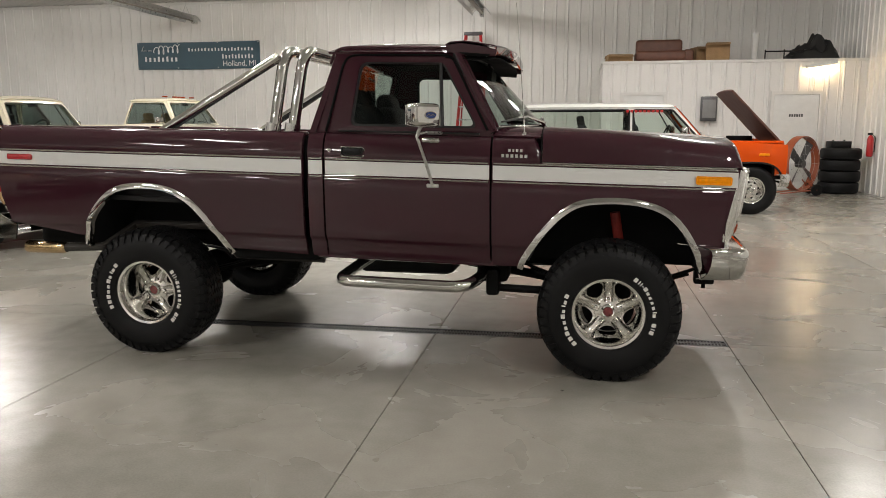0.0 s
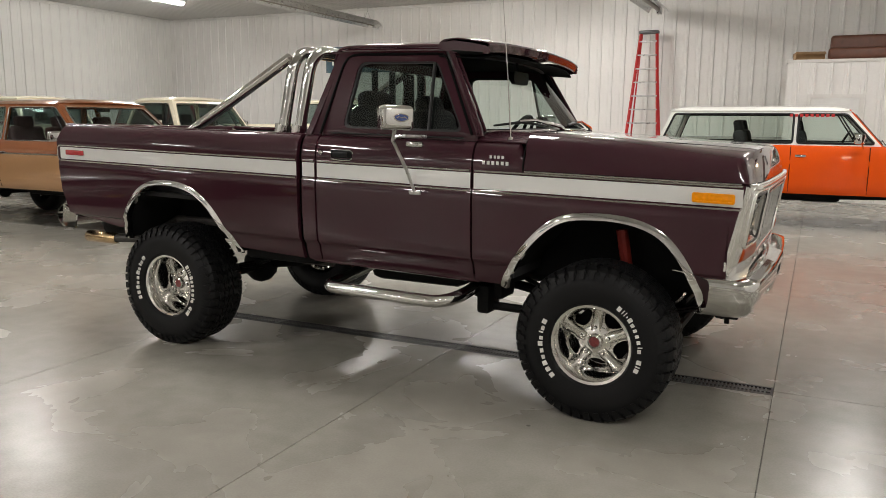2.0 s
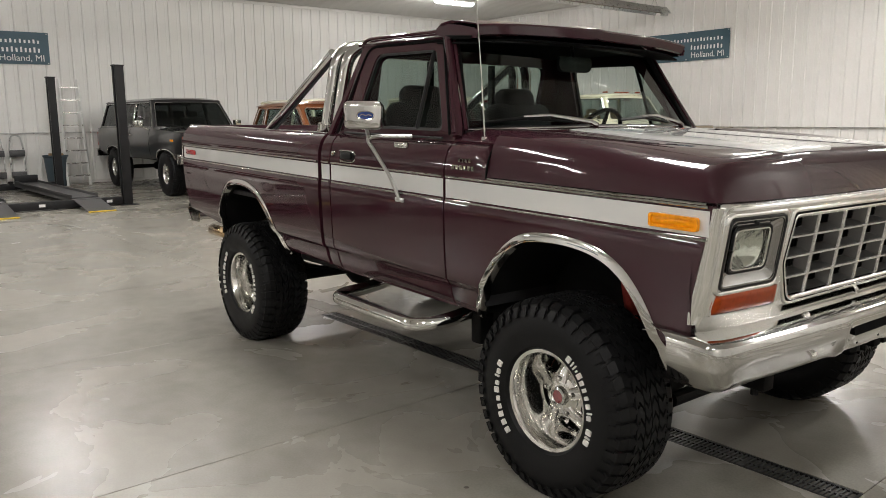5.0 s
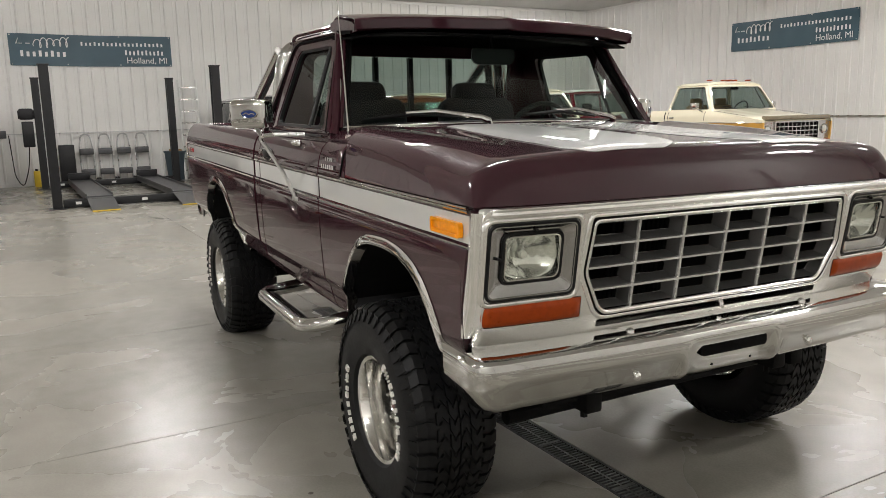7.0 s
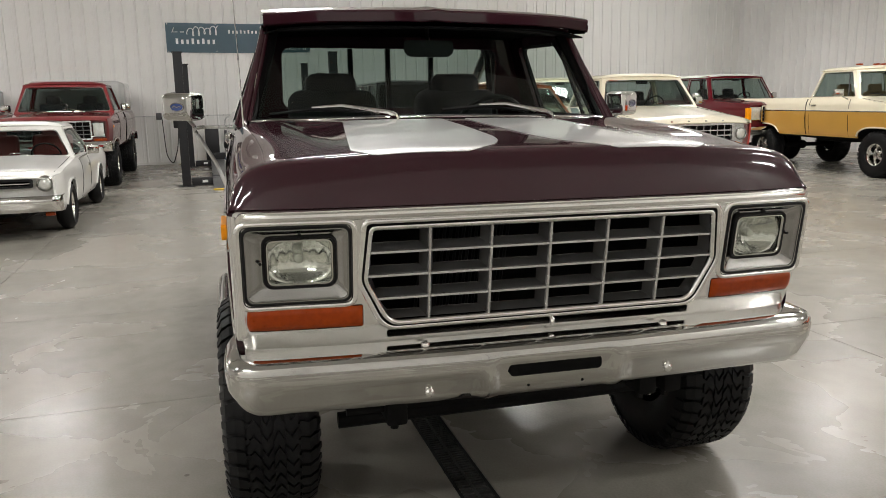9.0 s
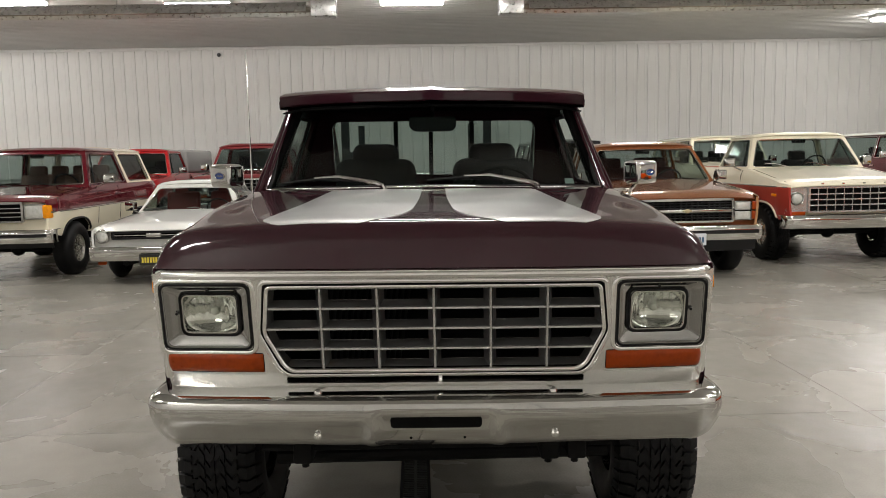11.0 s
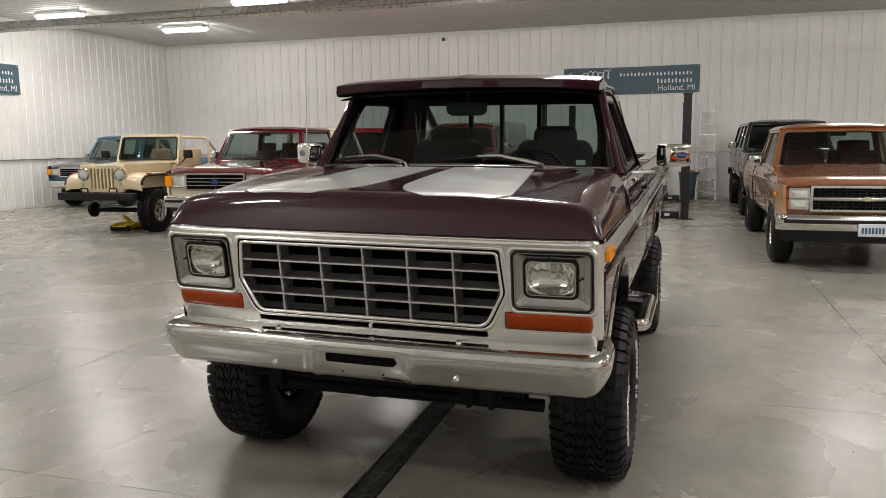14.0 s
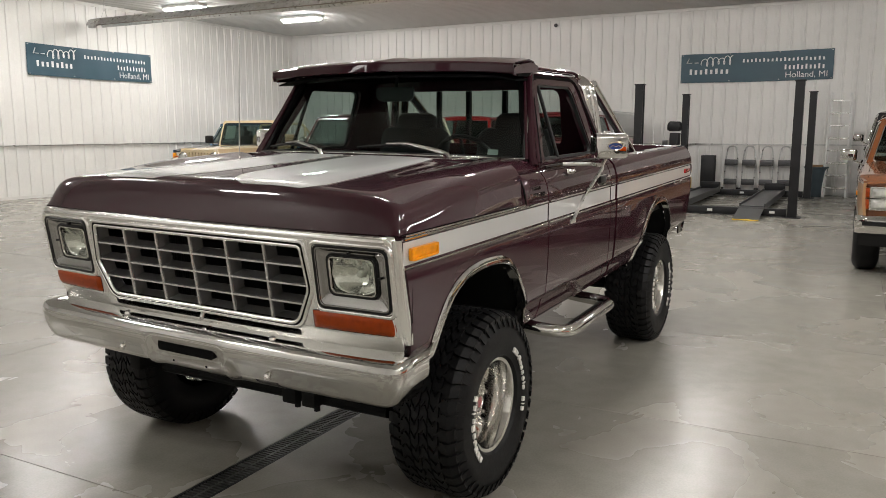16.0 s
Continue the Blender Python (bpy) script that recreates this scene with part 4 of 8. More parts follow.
    lathe(bm, [(0, -0.008), (0.013, -0.006), (0.015, 0.006)], 12)
    turned(bm, Matrix.Translation((1.285, s * 1.0, 1.268)) @ Matrix.Rotation(0 if s < 0 else math.pi, 4, "Z"))
    hp("door_lock", bm, CHROME)
    # badge on the cowl side
    bm = BM()
    for z0, z1, x0, ws in ((1.283, 1.306, 2.375, (0.018, 0.014, 0.018, 0.018)), (1.25, 1.276, 2.335, (0.021, 0.021, 0.021, 0.021, 0.021, 0.021))):
        x = x0
        for w in ws:
            y = s * (side_y((z0 + z1) / 2) + 0.002)
            box(bm, x, x + w * 0.8, *sorted((y, y + s * 0.006)), z0 + 0.003, z1 - 0.004)
            x += w + 0.006
    hp("badge", bm, CHROME, "chrome badge of plain bars", flat=True)
    # side marker and tail marker
    bm = BM()
    box(bm, 3.432, 3.61, *sorted((s * 0.998, s * 1.014)), 1.14, 1.173, 0.009)
    hp("side_marker", bm, AMBER, "amber side marker lamp")
    bm = BM()
    plate(bm, rrect(3.425, 3.617, 1.133, 1.18, 0.012), [rrect(3.435, 3.607, 1.143, 1.17, 0.008)], lambda a, b, k: (a, s * (1.017 - 0.016 * k), b), 1)
    hp("marker_bezel", bm, AMBER)
    bm = BM()
    box(bm, -0.96, -0.775, *sorted((s * 0.998, s * 1.01)), 1.15, 1.186, 0.008)
    hp("tail_marker", bm, REDL, "red side marker lamp")
    # step bar
    bm = BM()
    tube(bm, bent([(1.46, s * 0.62, 0.645), (1.36, s * 0.8, 0.575), (1.34, s * 1.06, 0.548), (2.12, s * 1.06, 0.535), (2.2, s * 0.9, 0.56), (2.22, s * 0.62, 0.62)], 0.1, 8), 0.036, 14)
    hp("step_bar", bm, CHROME, "chrome tube step bar", raked=False)
    bm = BM()
    grid(bm, lambda u, v: (1.46 + 0.6 * u, s * (1.035 + 0.05 * (v - 0.5)), 0.578 - 0.016 * u - 0.01 * (2 * v - 1) ** 2 + 0.002 * (int(u * 24) % 2)), 24, 4)
    solid(bm, 0.006)
    hp("step_pad", bm, BLACKTRIM, "black ribbed step pad", raked=False)
    # mirror on its arm
    arm = BM()
    tube(arm, bent([(1.925, s * 1.004, 1.075), (1.9, s * 1.05, 1.2), (1.862, s * 1.15, 1.375), (1.9, s * 1.1, 1.385), (1.97, s * 0.955, 1.385)], 0.025), 0.0095, 8)
    tube(arm, [(1.868, s * 1.14, 1.378), (1.9, s * 1.175, 1.43)], 0.01, 8)
    box(arm, 1.89, 1.965, *sorted((s * 1.0, s * 1.012)), 1.062, 1.085, 0.006)
    a = hp("mirror_arm", arm, GALV, "bright steel mirror arm")
    bm = BM()
    box(bm, -0.056, 0.056, -0.092, 0.092, -0.066, 0.066, 0.026, 4)
    turned(bm, pose(1.91, s * 1.19, 1.484, 0, 0, s * 38))
    m = hp("mirror", bm, CHROME, "square chrome door mirror", sharp=60)
    bm = BM()
    grid(bm, lambda u, v: (0.0565, 0.012 + 0.04 * v * math.cos(2 * math.pi * u), 0.0 + 0.0195 * v * math.sin(2 * math.pi * u)), 24, 2)
    solid(bm, 0.003)
    turned(bm, pose(1.91, s * 1.19, 1.484, 0, 0, s * 38))
    hp("emblem", bm, BLUEOV, "blue oval emblem", m)
    bm = BM()
    tube(bm, [(0.0585, 0.012 + 0.04 * math.cos(2 * math.pi * i / 24), 0.0195 * math.sin(2 * math.pi * i / 24)) for i in range(24)], 0.0025, 5, closed=True)
    tube(bm, bent([(0.06, -0.016, -0.004), (0.06, 0.0, 0.007), (0.06, 0.012, -0.004), (0.06, 0.026, 0.005), (0.06, 0.04, -0.003)], 0.006, 3), 0.0018, 5)
    turned(bm, pose(1.91, s * 1.19, 1.484, 0, 0, s * 38))
    hp("emblem_rim", bm, CHROME, "", m)
    bm = BM()
    box(bm, -0.06, -0.052, -0.08, 0.08, -0.055, 0.055, 0.003, 1)
    turned(bm, pose(1.91, s * 1.19, 1.484, 0, 0, s * 38))
    hp("mirror_glass", bm, mat("mirror", (0.85, 0.85, 0.85), 0.02, 1.0, vary=0, rvary=0), "", m)


# ---- hood, cowl, roof ----
HOODC = [(0, 0), (0.2, 0.0), (0.38, -0.005), (0.47, -0.02), (0.55, -0.07), (0.62, -0.1), (0.7, -0.07), (0.78, -0.01), (0.84, -0.01), (0.885, -0.04), (0.92, -0.1), (0.947, -0.2), (0.966, -0.36), (0.979, -0.6), (0.987, -0.82), (0.993, -1.0)]


HOODH = [(2.57, 0.205), (3.4, 0.174), (3.55, 0.1675), (3.6, 0.1645), (3.622, 0.162), (3.638, 0.157), (3.65, 0.147), (3.66, 0.13), (3.672, 0.1), (3.685, 0.058), (3.694, 0.02), (3.698, 0.0)]


def hood_h(x):
    return lerp(HOODH, x)


# across the front edge the shoulders fall away evenly
HOODF = [(0, 0), (0.42, 0.0), (0.47, -0.01), (0.55, -0.04), (0.62, -0.065), (0.7, -0.095), (0.78, -0.13), (0.84, -0.17), (0.885, -0.22), (0.92, -0.29), (0.947, -0.4), (0.966, -0.53), (0.979, -0.7), (0.987, -0.86), (0.993, -1.0)]


def hood_pt(x, y):
    w = max(0.0, min(1.0, (x - 3.0) / 0.58))
    w = w * w * (3 - 2 * w)
    d = (1 - w) * lerp(HOODC, abs(y)) + w * lerp(HOODF, abs(y))
    xx = 2.572 + (x - 2.572) * (1.146 - 0.044 * (abs(y) / 0.98) ** 4) / 1.126
    return (xx, y, 1.232 + hood_h(x) * (1 + d))


bm = BM()
HXS = [2.572, 2.7, 2.85, 3.0, 3.15, 3.27, 3.4, 3.48, 3.55, 3.6, 3.622, 3.638, 3.65, 3.66, 3.672, 3.685, 3.694, 3.698]
HYS = [-y for y, _ in HOODC[:0:-1]] + [y for y, _ in HOODC]
vs = [[bm.verts.new(hood_pt(x, y)) for y in HYS] for x in HXS]
for i in range(len(HXS) - 1):
    for j in range(len(HYS) - 1):
        bm.faces.new((vs[i][j], vs[i + 1][j], vs[i + 1][j + 1], vs[i][j + 1]))
solid(bm, 0.012)
hood = hp("hood", bm, MAROON, "maroon hood with two silver panels", sharp=40)
for s in (-1, 1):
    def inner(x):
        y = lerp([(2.58, 0.055), (3.0, 0.06), (3.4, 0.08)], x)
        return y + (0.2 * (1 - math.sqrt(max(0, 1 - ((x - 3.32) / 0.327) ** 2))) if x > 3.32 else 0)
    def outer(x):
        y = lerp([(2.58, 0.5), (3.64, 0.625)], x)
        return y - (0.09 * (1 - math.sqrt(max(0, 1 - ((x - 3.545) / 0.1005) ** 2))) if x > 3.545 else 0)
    bm = BM()
    def spt(u, v):
        x = 2.58 + 1.065 * (1 - (1 - u) ** 1.6)
        y = inner(x) + (outer(x) - inner(x)) * v
        p = hood_pt(x, s * y)
        return (p[0], p[1], p[2] + 0.003)
    grid(bm, spt, 30, 14)
    solid(bm, 0.002)
    hp("hood_panel", bm, SILVER, "silver painted panel", hood, sharp=40)
    bm = BM()
    tube(bm, [(x, s * (side_y(1.226) + 0.001), 1.226) for x in (2.575, 3.0, 3.4, 3.64)], 0.0045, 6)
    hp("hood_moulding", bm, CHROME)
    bm = BM()
    tube(bm, [(2.566, s * side_y(z), z) for z in (1.225, 1.26, 1.3, 1.335, 1.36, 1.375)] + [(2.566, s * 0.86, 1.415), (2.566, s * 0.7, 1.428)], 0.005, 5)
    hp("cowl_seam", bm, DARK)
bm = BM()
def cowl(u, v):
    y = (v - 0.5) * 2
    a = abs(y)
    x0 = 2.5 - 0.2 * a ** 2.2 - 0.02
    x = x0 + (2.56 - x0) * u
    z = lerp([(0, 1.432), (0.78, 1.43), (0.86, 1.42), (0.92, 1.395), (0.945, 1.375)], a * 0.945)
    return (x, y * 0.945, z + 0.004 * (1 - u))
grid(bm, cowl, 5, 40)
solid(bm, 0.01)
hp("cowl", bm, MAROON)
# flat dark discs stand in for the shade inside the vent holes
bm = BM()
for i in range(34):
    y = -0.66 + i * 0.04
    disc(bm, (2.545, y, 1.4385), 0.011, "z", 8)
hp("cowl_vent_shade", bm, DARK, flat=True)

bm = BM()
def roof(u, v):
    a, b = 2 * u - 1, 2 * v - 1
    hx, hy = 0.44, 0.775
    x, y = 1.655 + hx * math.copysign(abs(a) ** 0.8, a), hy * math.copysign(abs(b) ** 0.8, b)
    e = (1 - abs(a) ** 5) * (1 - abs(b) ** 5)
    z = 1.868 + 0.05 * e ** 0.5 + 0.045 * (1 - b * b) * (1 - 0.5 * a * a)
    return (x, y, z)
grid(bm, roof, 20, 28)
solid(bm, 0.012)
hp("roof", bm, MAROON, "maroon roof", sharp=60)
for i in range(2):
    bm = BM()
    tube(bm, [(1.9 - 0.25 * i, 0.05 + 0.06 * i, 1.955), (1.9 - 0.25 * i, 0.05 + 0.06 * i, 1.972)], 0.014, 10)
    hp("roof_button", bm, BLACKTRIM)

# sun visor over the windshield
bm = BM()
VP = [(1.96, 1.925), (1.99, 1.942), (2.08, 1.948), (2.18, 1.938), (2.28, 1.922), (2.3, 1.915), (2.303, 1.906), (2.288, 1.868), (2.278, 1.862)]
def visor(u, v):
    y = (v - 0.5) * 2
    a = abs(y)
    x, z = VP[round(u * 8)]
    return (x - 0.025 * a ** 3 * (u > 0.3) + 0.012 * (1 - a) * (u > 0.5), y * 0.795 * (0.985 if u < 0.2 else 1), z + 0.016 * (1 - a ** 1.5) - 0.012 * a ** 6 + (0.006 if a < 0.02 else 0))
grid(bm, visor, 8, 30)
solid(bm, 0.006)
vis = hp("sun_visor", bm, MAROON, "maroon outside sun visor", sharp=30)
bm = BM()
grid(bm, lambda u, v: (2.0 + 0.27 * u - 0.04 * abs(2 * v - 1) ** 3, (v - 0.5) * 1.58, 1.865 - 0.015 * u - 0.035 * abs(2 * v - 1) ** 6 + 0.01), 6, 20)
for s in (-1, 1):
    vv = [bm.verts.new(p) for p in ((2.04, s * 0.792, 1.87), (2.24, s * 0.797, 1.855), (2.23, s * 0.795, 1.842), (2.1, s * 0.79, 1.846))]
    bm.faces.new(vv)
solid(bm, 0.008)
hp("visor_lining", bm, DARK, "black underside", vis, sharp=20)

for s in (-1, 1):
    bm = BM()
    plate(bm, [(1.955, 1.872), (1.97, 1.902), (2.055, 1.914), (2.155, 1.902), (2.25, 1.884), (2.278, 1.87), (2.268, 1.838), (2.05, 1.846)], [], lambda a, b, k: (a, s * (0.798 - 0.008 * k), b + 0.006), 1)
    hp("visor_side", bm, MAROON, "", vis)

# windshield with rubber, wipers, mirror
def ws(y, v, back=0.0):
    a = abs(y)
    xb, xt = 2.505 - 0.215 * (a / 0.86) ** 2.2, 2.1 - 0.06 * (a / 0.78) ** 2
    yy = y * (1 - 0.1 * v)
    return (xb + (xt - xb) * v - back, yy, 1.437 - 0.02 * (a / 0.86) ** 2 + 0.435 * v)
bm = BM()
grid(bm, lambda u, v: ws((u - 0.5) * 1.74, v), 24, 8)
hp("windshield", bm, SHIELD, "lightly tinted curved windshield", sharp=60)
bm = BM()
loop = [ws(-0.87 + 1.74 * i / 24, 0.0) for i in range(25)] + [ws(0.87, j / 8) for j in range(1, 9)] + [ws(0.87 - 1.74 * i / 24, 1.0) for i in range(1, 25)] + [ws(-0.87, 1 - j / 8) for j in range(1, 8)]
tube(bm, loop, 0.019, 8, closed=True)
wr = hp("windshield_rubber", bm, BLACKTRIM, "black windshield rubber")
bm = BM()
tube(bm, [Vector(q) + Vector((0.016, math.copysign(0.008, q[1]), 0.008)) for q in loop], 0.006, 6, closed=True)
hp("rubber_insert", bm, CHROME, "bright insert strip", wr, sharp=60)
for s in (-1, 1):
    bm = BM()
    pts = [(2.285, 0.925, 1.39), (2.268, 0.905, 1.43), (2.15, 0.838, 1.65), (2.03, 0.775, 1.868)]
    tube(bm, [(x, s * y, z) for x, y, z in pts], [0.024, 0.024, 0.022, 0.022], 10)
    hp("windshield_pillar", bm, MAROON)
    bm = BM()
    tube(bm, [(2.3, s * 0.885, 1.425), (2.178, s * 0.822, 1.65), (2.06, s * 0.762, 1.866)], 0.009, 8)
    hp("pillar_moulding", bm, MAROON)
for pv in (-0.255, 0.517):
    bm = BM()
    p = lambda y, v, o: Vector(ws(y, v)) + Vector((0.75, 0, 0.66)) * o
    tube(bm, [p(pv + 0.01, -0.04, 0.02), p(pv, -0.015, 0.04), p(pv - 0.03, 0.005, 0.045), p(pv - 0.23, 0.095, 0.036), p(pv - 0.36, 0.1, 0.026)], [0.015, 0.015, 0.013, 0.009, 0.006], 8)
    arm = hp("wiper", bm, CHROME, "bright wiper arm with a black blade")
    bm = BM()
    tube(bm, [p(pv - 0.545, 0.07, 0.012), p(pv - 0.34, 0.095, 0.02), p(pv - 0.1, 0.055, 0.012)], [0.006, 0.01, 0.006], 6)
    hp("blade", bm, BLACKTRIM, "", arm)
bm = BM()
plate(bm, rpoly([(-0.1, 1.722), (0.1, 1.722), (0.128, 1.745), (0.125, 1.802), (-0.125, 1.802), (-0.128, 1.745)][::1], 0.018), [], lambda a, b, k: (2.155 - 0.035 * k, a * (1 - 0.12 * k), b), 1)
tube(bm, [(2.14, 0, 1.79), (2.12, 0, 1.86)], 0.01, 8)
hp("inside_mirror", bm, BLACKTRIM)
bm = BM()
grid(bm, lambda u, v: tuple(Vector(ws(0.69 + 0.05 * u, 0.06 + 0.06 * v)) - Vector((0.006, 0, 0.004))), 3, 3)
hp("sticker", bm, mat("pale_sticker", (0.35, 0.42, 0.4), 0.5), "pale square sticker inside the glass")

# back wall of the cab with its sliding window
bx = lambda z: 1.142 + (z - 1.372) * 0.25
outl = [(-0.95, 1.372), (0.95, 1.372), (0.765, 1.86), (0.7, 1.885), (-0.7, 1.885), (-0.765, 1.86)]
win = rrect(-0.66, 0.66, 1.45, 1.8, 0.06)
hp("back_frame", plate(BM(), outl, [win], lambda a, b, k: (bx(b) + 0.04 * k, a, b), 1), MAROON)
bm = BM()
box(bm, 1.142, 1.19, -0.94, 0.94, 0.62, 1.372)
hp("back_wall", bm, MAROON)
hp("back_window", plate(BM(), rrect(-0.66, 0.66, 1.45, 1.8, 0.05), [], lambda a, b, k: (bx(b) + 0.02, a, b)), GLASS, "tinted sliding back window")
bm = BM()
for y in (-0.25, -0.02, 0.25):
    box(bm, 1.18, 1.215, y - 0.014, y + 0.014, 1.45, 1.8)
hp("window_bars", bm, BLACKTRIM, "black slider frames")

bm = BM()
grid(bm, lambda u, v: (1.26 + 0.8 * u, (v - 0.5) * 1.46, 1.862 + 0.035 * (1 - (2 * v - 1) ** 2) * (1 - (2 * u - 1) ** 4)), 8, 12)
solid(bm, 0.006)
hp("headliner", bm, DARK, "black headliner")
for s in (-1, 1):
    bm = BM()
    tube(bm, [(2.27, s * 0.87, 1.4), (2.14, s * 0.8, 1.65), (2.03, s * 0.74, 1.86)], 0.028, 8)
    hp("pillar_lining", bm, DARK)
# cabin: floor, dash, seats, wheel
bm = BM()
box(bm, 1.18, 2.45, -0.9, 0.9, 0.62, 0.68)
for s in (-1, 1):
    box(bm, 1.19, 2.27, *sorted((s * 0.86, s * 0.91)), 0.66, 1.385)
box(bm, 2.27, 2.5, -0.93, 0.93, 0.64, 1.2)
hp("cabin_lining", bm, CLOTH, "dark cabin lining")
bm = BM()
box(bm, 2.12, 2.46, -0.86, 0.86, 1.15, 1.4, 0.05, 3)
hp("dashboard", bm, BLACKTRIM, "black dashboard")
for y in (-0.38, 0.38):
    bm = BM()
    box(bm, 1.36, 1.86, y - 0.25, y + 0.25, 0.82, 1.02, 0.06, 3)
    s0 = mark(bm)
    box(bm, -0.09, 0.09, -0.26, 0.26, 0.0, 0.62, 0.08, 4)
    box(bm, -0.07, 0.06, -0.15, 0.15, 0.5, 0.72, 0.06, 4)
    turned(bm, Matrix.Translation((1.42, y, 0.95)) @ Matrix.Rotation(radians(-12), 4, "Y"), s0)
    hp("seat", bm, CLOTH, "dark cloth bucket seat")
bm = BM()
s0 = mark(bm)
tube(bm, [(0, 0.19 * math.cos(2 * math.pi * i / 28), 0.19 * math.sin(2 * math.pi * i / 28)) for i in range(28)], 0.013, 8, closed=True)
for a in (90, 210, 330):
    tube(bm, [(0.02, 0, 0), (0, 0.18 * math.cos(radians(a)), 0.18 * math.sin(radians(a)))], 0.012, 6)
tube(bm, [(0, 0, 0), (0.3, 0, 0)], 0.025, 8)
turned(bm, Matrix.Translation((1.98, 0.38, 1.36)) @ Matrix.Rotation(radians(28), 4, "Y"))
hp("steering_wheel", bm, BLACKTRIM, "black steering wheel")

# ---- bed ----
bm = BM()
box(bm, -1.03, 1.09, -0.93, 0.93, 0.9, 0.93)
for s in (-1, 1):
    box(bm, -1.03, 1.09, *sorted((s * 0.86, s * 0.885)), 0.93, 1.345)
    box(bm, -0.4, 0.5, *sorted((s * 0.6, s * 0.86)), 0.93, 1.06, 0.05)
box(bm, 1.065, 1.09, -0.9, 0.9, 0.93, 1.35)
hp("bed_lining", bm, BLACKTRIM, "black bed liner")
for s in (-1, 1):
    bm = BM()
    box(bm, -1.04, 1.1, *sorted((s * 0.84, s * 0.94)), 1.345, 1.374, 0.01)
    hp("bed_rail", bm, MAROON)
bm = BM()
box(bm, -1.09, -1.04, -0.84, 0.84, 0.78, 1.37, 0.012)
box(bm, -1.096, -1.088, -0.7, 0.7, 1.1, 1.22, 0.003, 1)
hp("tailgate", bm, MAROON, "maroon tailgate")
for s in (-1, 1):
    bm = BM()
    box(bm, -1.085, -1.03, *sorted((s * 0.85, s * 0.965)), 0.92, 1.22, 0.012)
    hp("tail_lamp", bm, REDL, "red tail lamp")
bm = BM()
grid(bm, lambda u, v: (-1.16 - 0.06 * math.sin(math.pi * u) + 0.02 * abs(2 * v - 1) ** 4, (v - 0.5) * 1.86, 0.6 + 0.17 * u), 8, 24)
solid(bm, 0.008)
hp("rear_bumper", bm, CHROME, "chrome rear bumper")
for s in (-1, 1):
    bm = BM()
    box(bm, -1.17, -0.75, *sorted((s * 0.36, s * 0.44)), 0.62, 0.74)
    hp("bumper_bracket", bm, BLACKTRIM)
    bm = BM()
    plate(bm, [(-1.16, 0.6), (-1.14, 0.77), (-1.0, 0.7), (-1.02, 0.6)], [], lambda a, b, k: (a, s * (0.92 - 0.01 * k), b), 1)
    hp("bumper_end", bm, CHROME)

# roll bars
for k, x in enumerate((0.835, 0.965)):
    bm = BM()
    tube(bm, bent([(x - 0.01, -0.79, 0.93), (x, -0.79, 1.33), (x + 0.07, -0.72, 1.885), (x + 0.07, 0.72, 1.885), (x, 0.79, 1.33), (x - 0.01, 0.79, 0.93)], 0.15, 10), 0.037, 14)
    hp("roll_hoop", bm, CHROME, "chrome double roll hoop")
for s in (-1, 1):
    bm = BM()
    tube(bm, [(0.87, s * 0.735, 1.84), (0.08, s * 0.78, 1.37), (-0.1, s * 0.79, 1.26), (-0.1, s * 0.79, 0.93)], 0.033, 12)
    hp("roll_brace", bm, CHROME, "chrome diagonal brace")
    for x in (0.83, 0.96):
        bm = BM()
        tube(bm, [(x, s * 0.786, 1.36), (x + 0.01, s * 0.784, 1.42)], 0.05, 14)
        hp("roll_collar", bm, CHROME)

# ---- front: surround, grille, lamps, bumper ----
def fx(y, z):
    a = min(1.0, abs(y) / 0.97)
    return 3.73 - 0.15 * (1.2 - z) - 0.15 * max(0.0, 0.86 - z) - 0.024 * a ** 4 - 0.12 * max(0.0, 0.95 - z) * a ** 6


def yl(z):
    return lerp([(0.84, 0.5), (0.857, 0.53), (1.0, 0.605), (1.168, 0.58)], z)


outl = rpoly([(-0.975, 0.765), (-0.975, 1.227), (0.975, 1.227), (0.975, 0.765)][::-1], [0.05, 0.035, 0.035, 0.05])
gh = rpoly([(-0.515, 0.848), (0.515, 0.848), (0.548, 0.87), (0.612, 1.0), (0.592, 1.178), (-0.592, 1.178), (-0.612, 1.0), (-0.548, 0.87)], 0.02)
holes = [gh, rrect(-0.535, 0.535, 0.806, 0.832, 0.006)]
for s in (-1, 1):
    holes.append(rrect(*sorted((s * 0.645, s * 0.962)), 0.94, 1.182, 0.03))
    holes.append(rrect(*sorted((s * 0.61, s * 0.955)), 0.852, 0.926, 0.01))
bm = BM()
def sur(a, b, k):
    x = fx(a, b)
    edge = max(0.0, (abs(a) - 0.945) / 0.03)
    return (x - 0.012 * edge ** 2 - k * (0.085 if abs(a) < 0.9 else 0.1), a * (1 + 0.012 * k), b + (0.008 * k if b > 1.2 else 0))
shell(bm, outl, holes, sur, [(0, -0.9 + 0.1 * k) for k in range(19)] + [(1, z) for z in (0.8, 0.84, 0.86, 0.9, 0.95, 1.0, 1.05, 1.1, 1.15)], 0.0085)
sr = hp("grille_surround", bm, BRUSHED, "brushed aluminium grille surround", sharp=50)
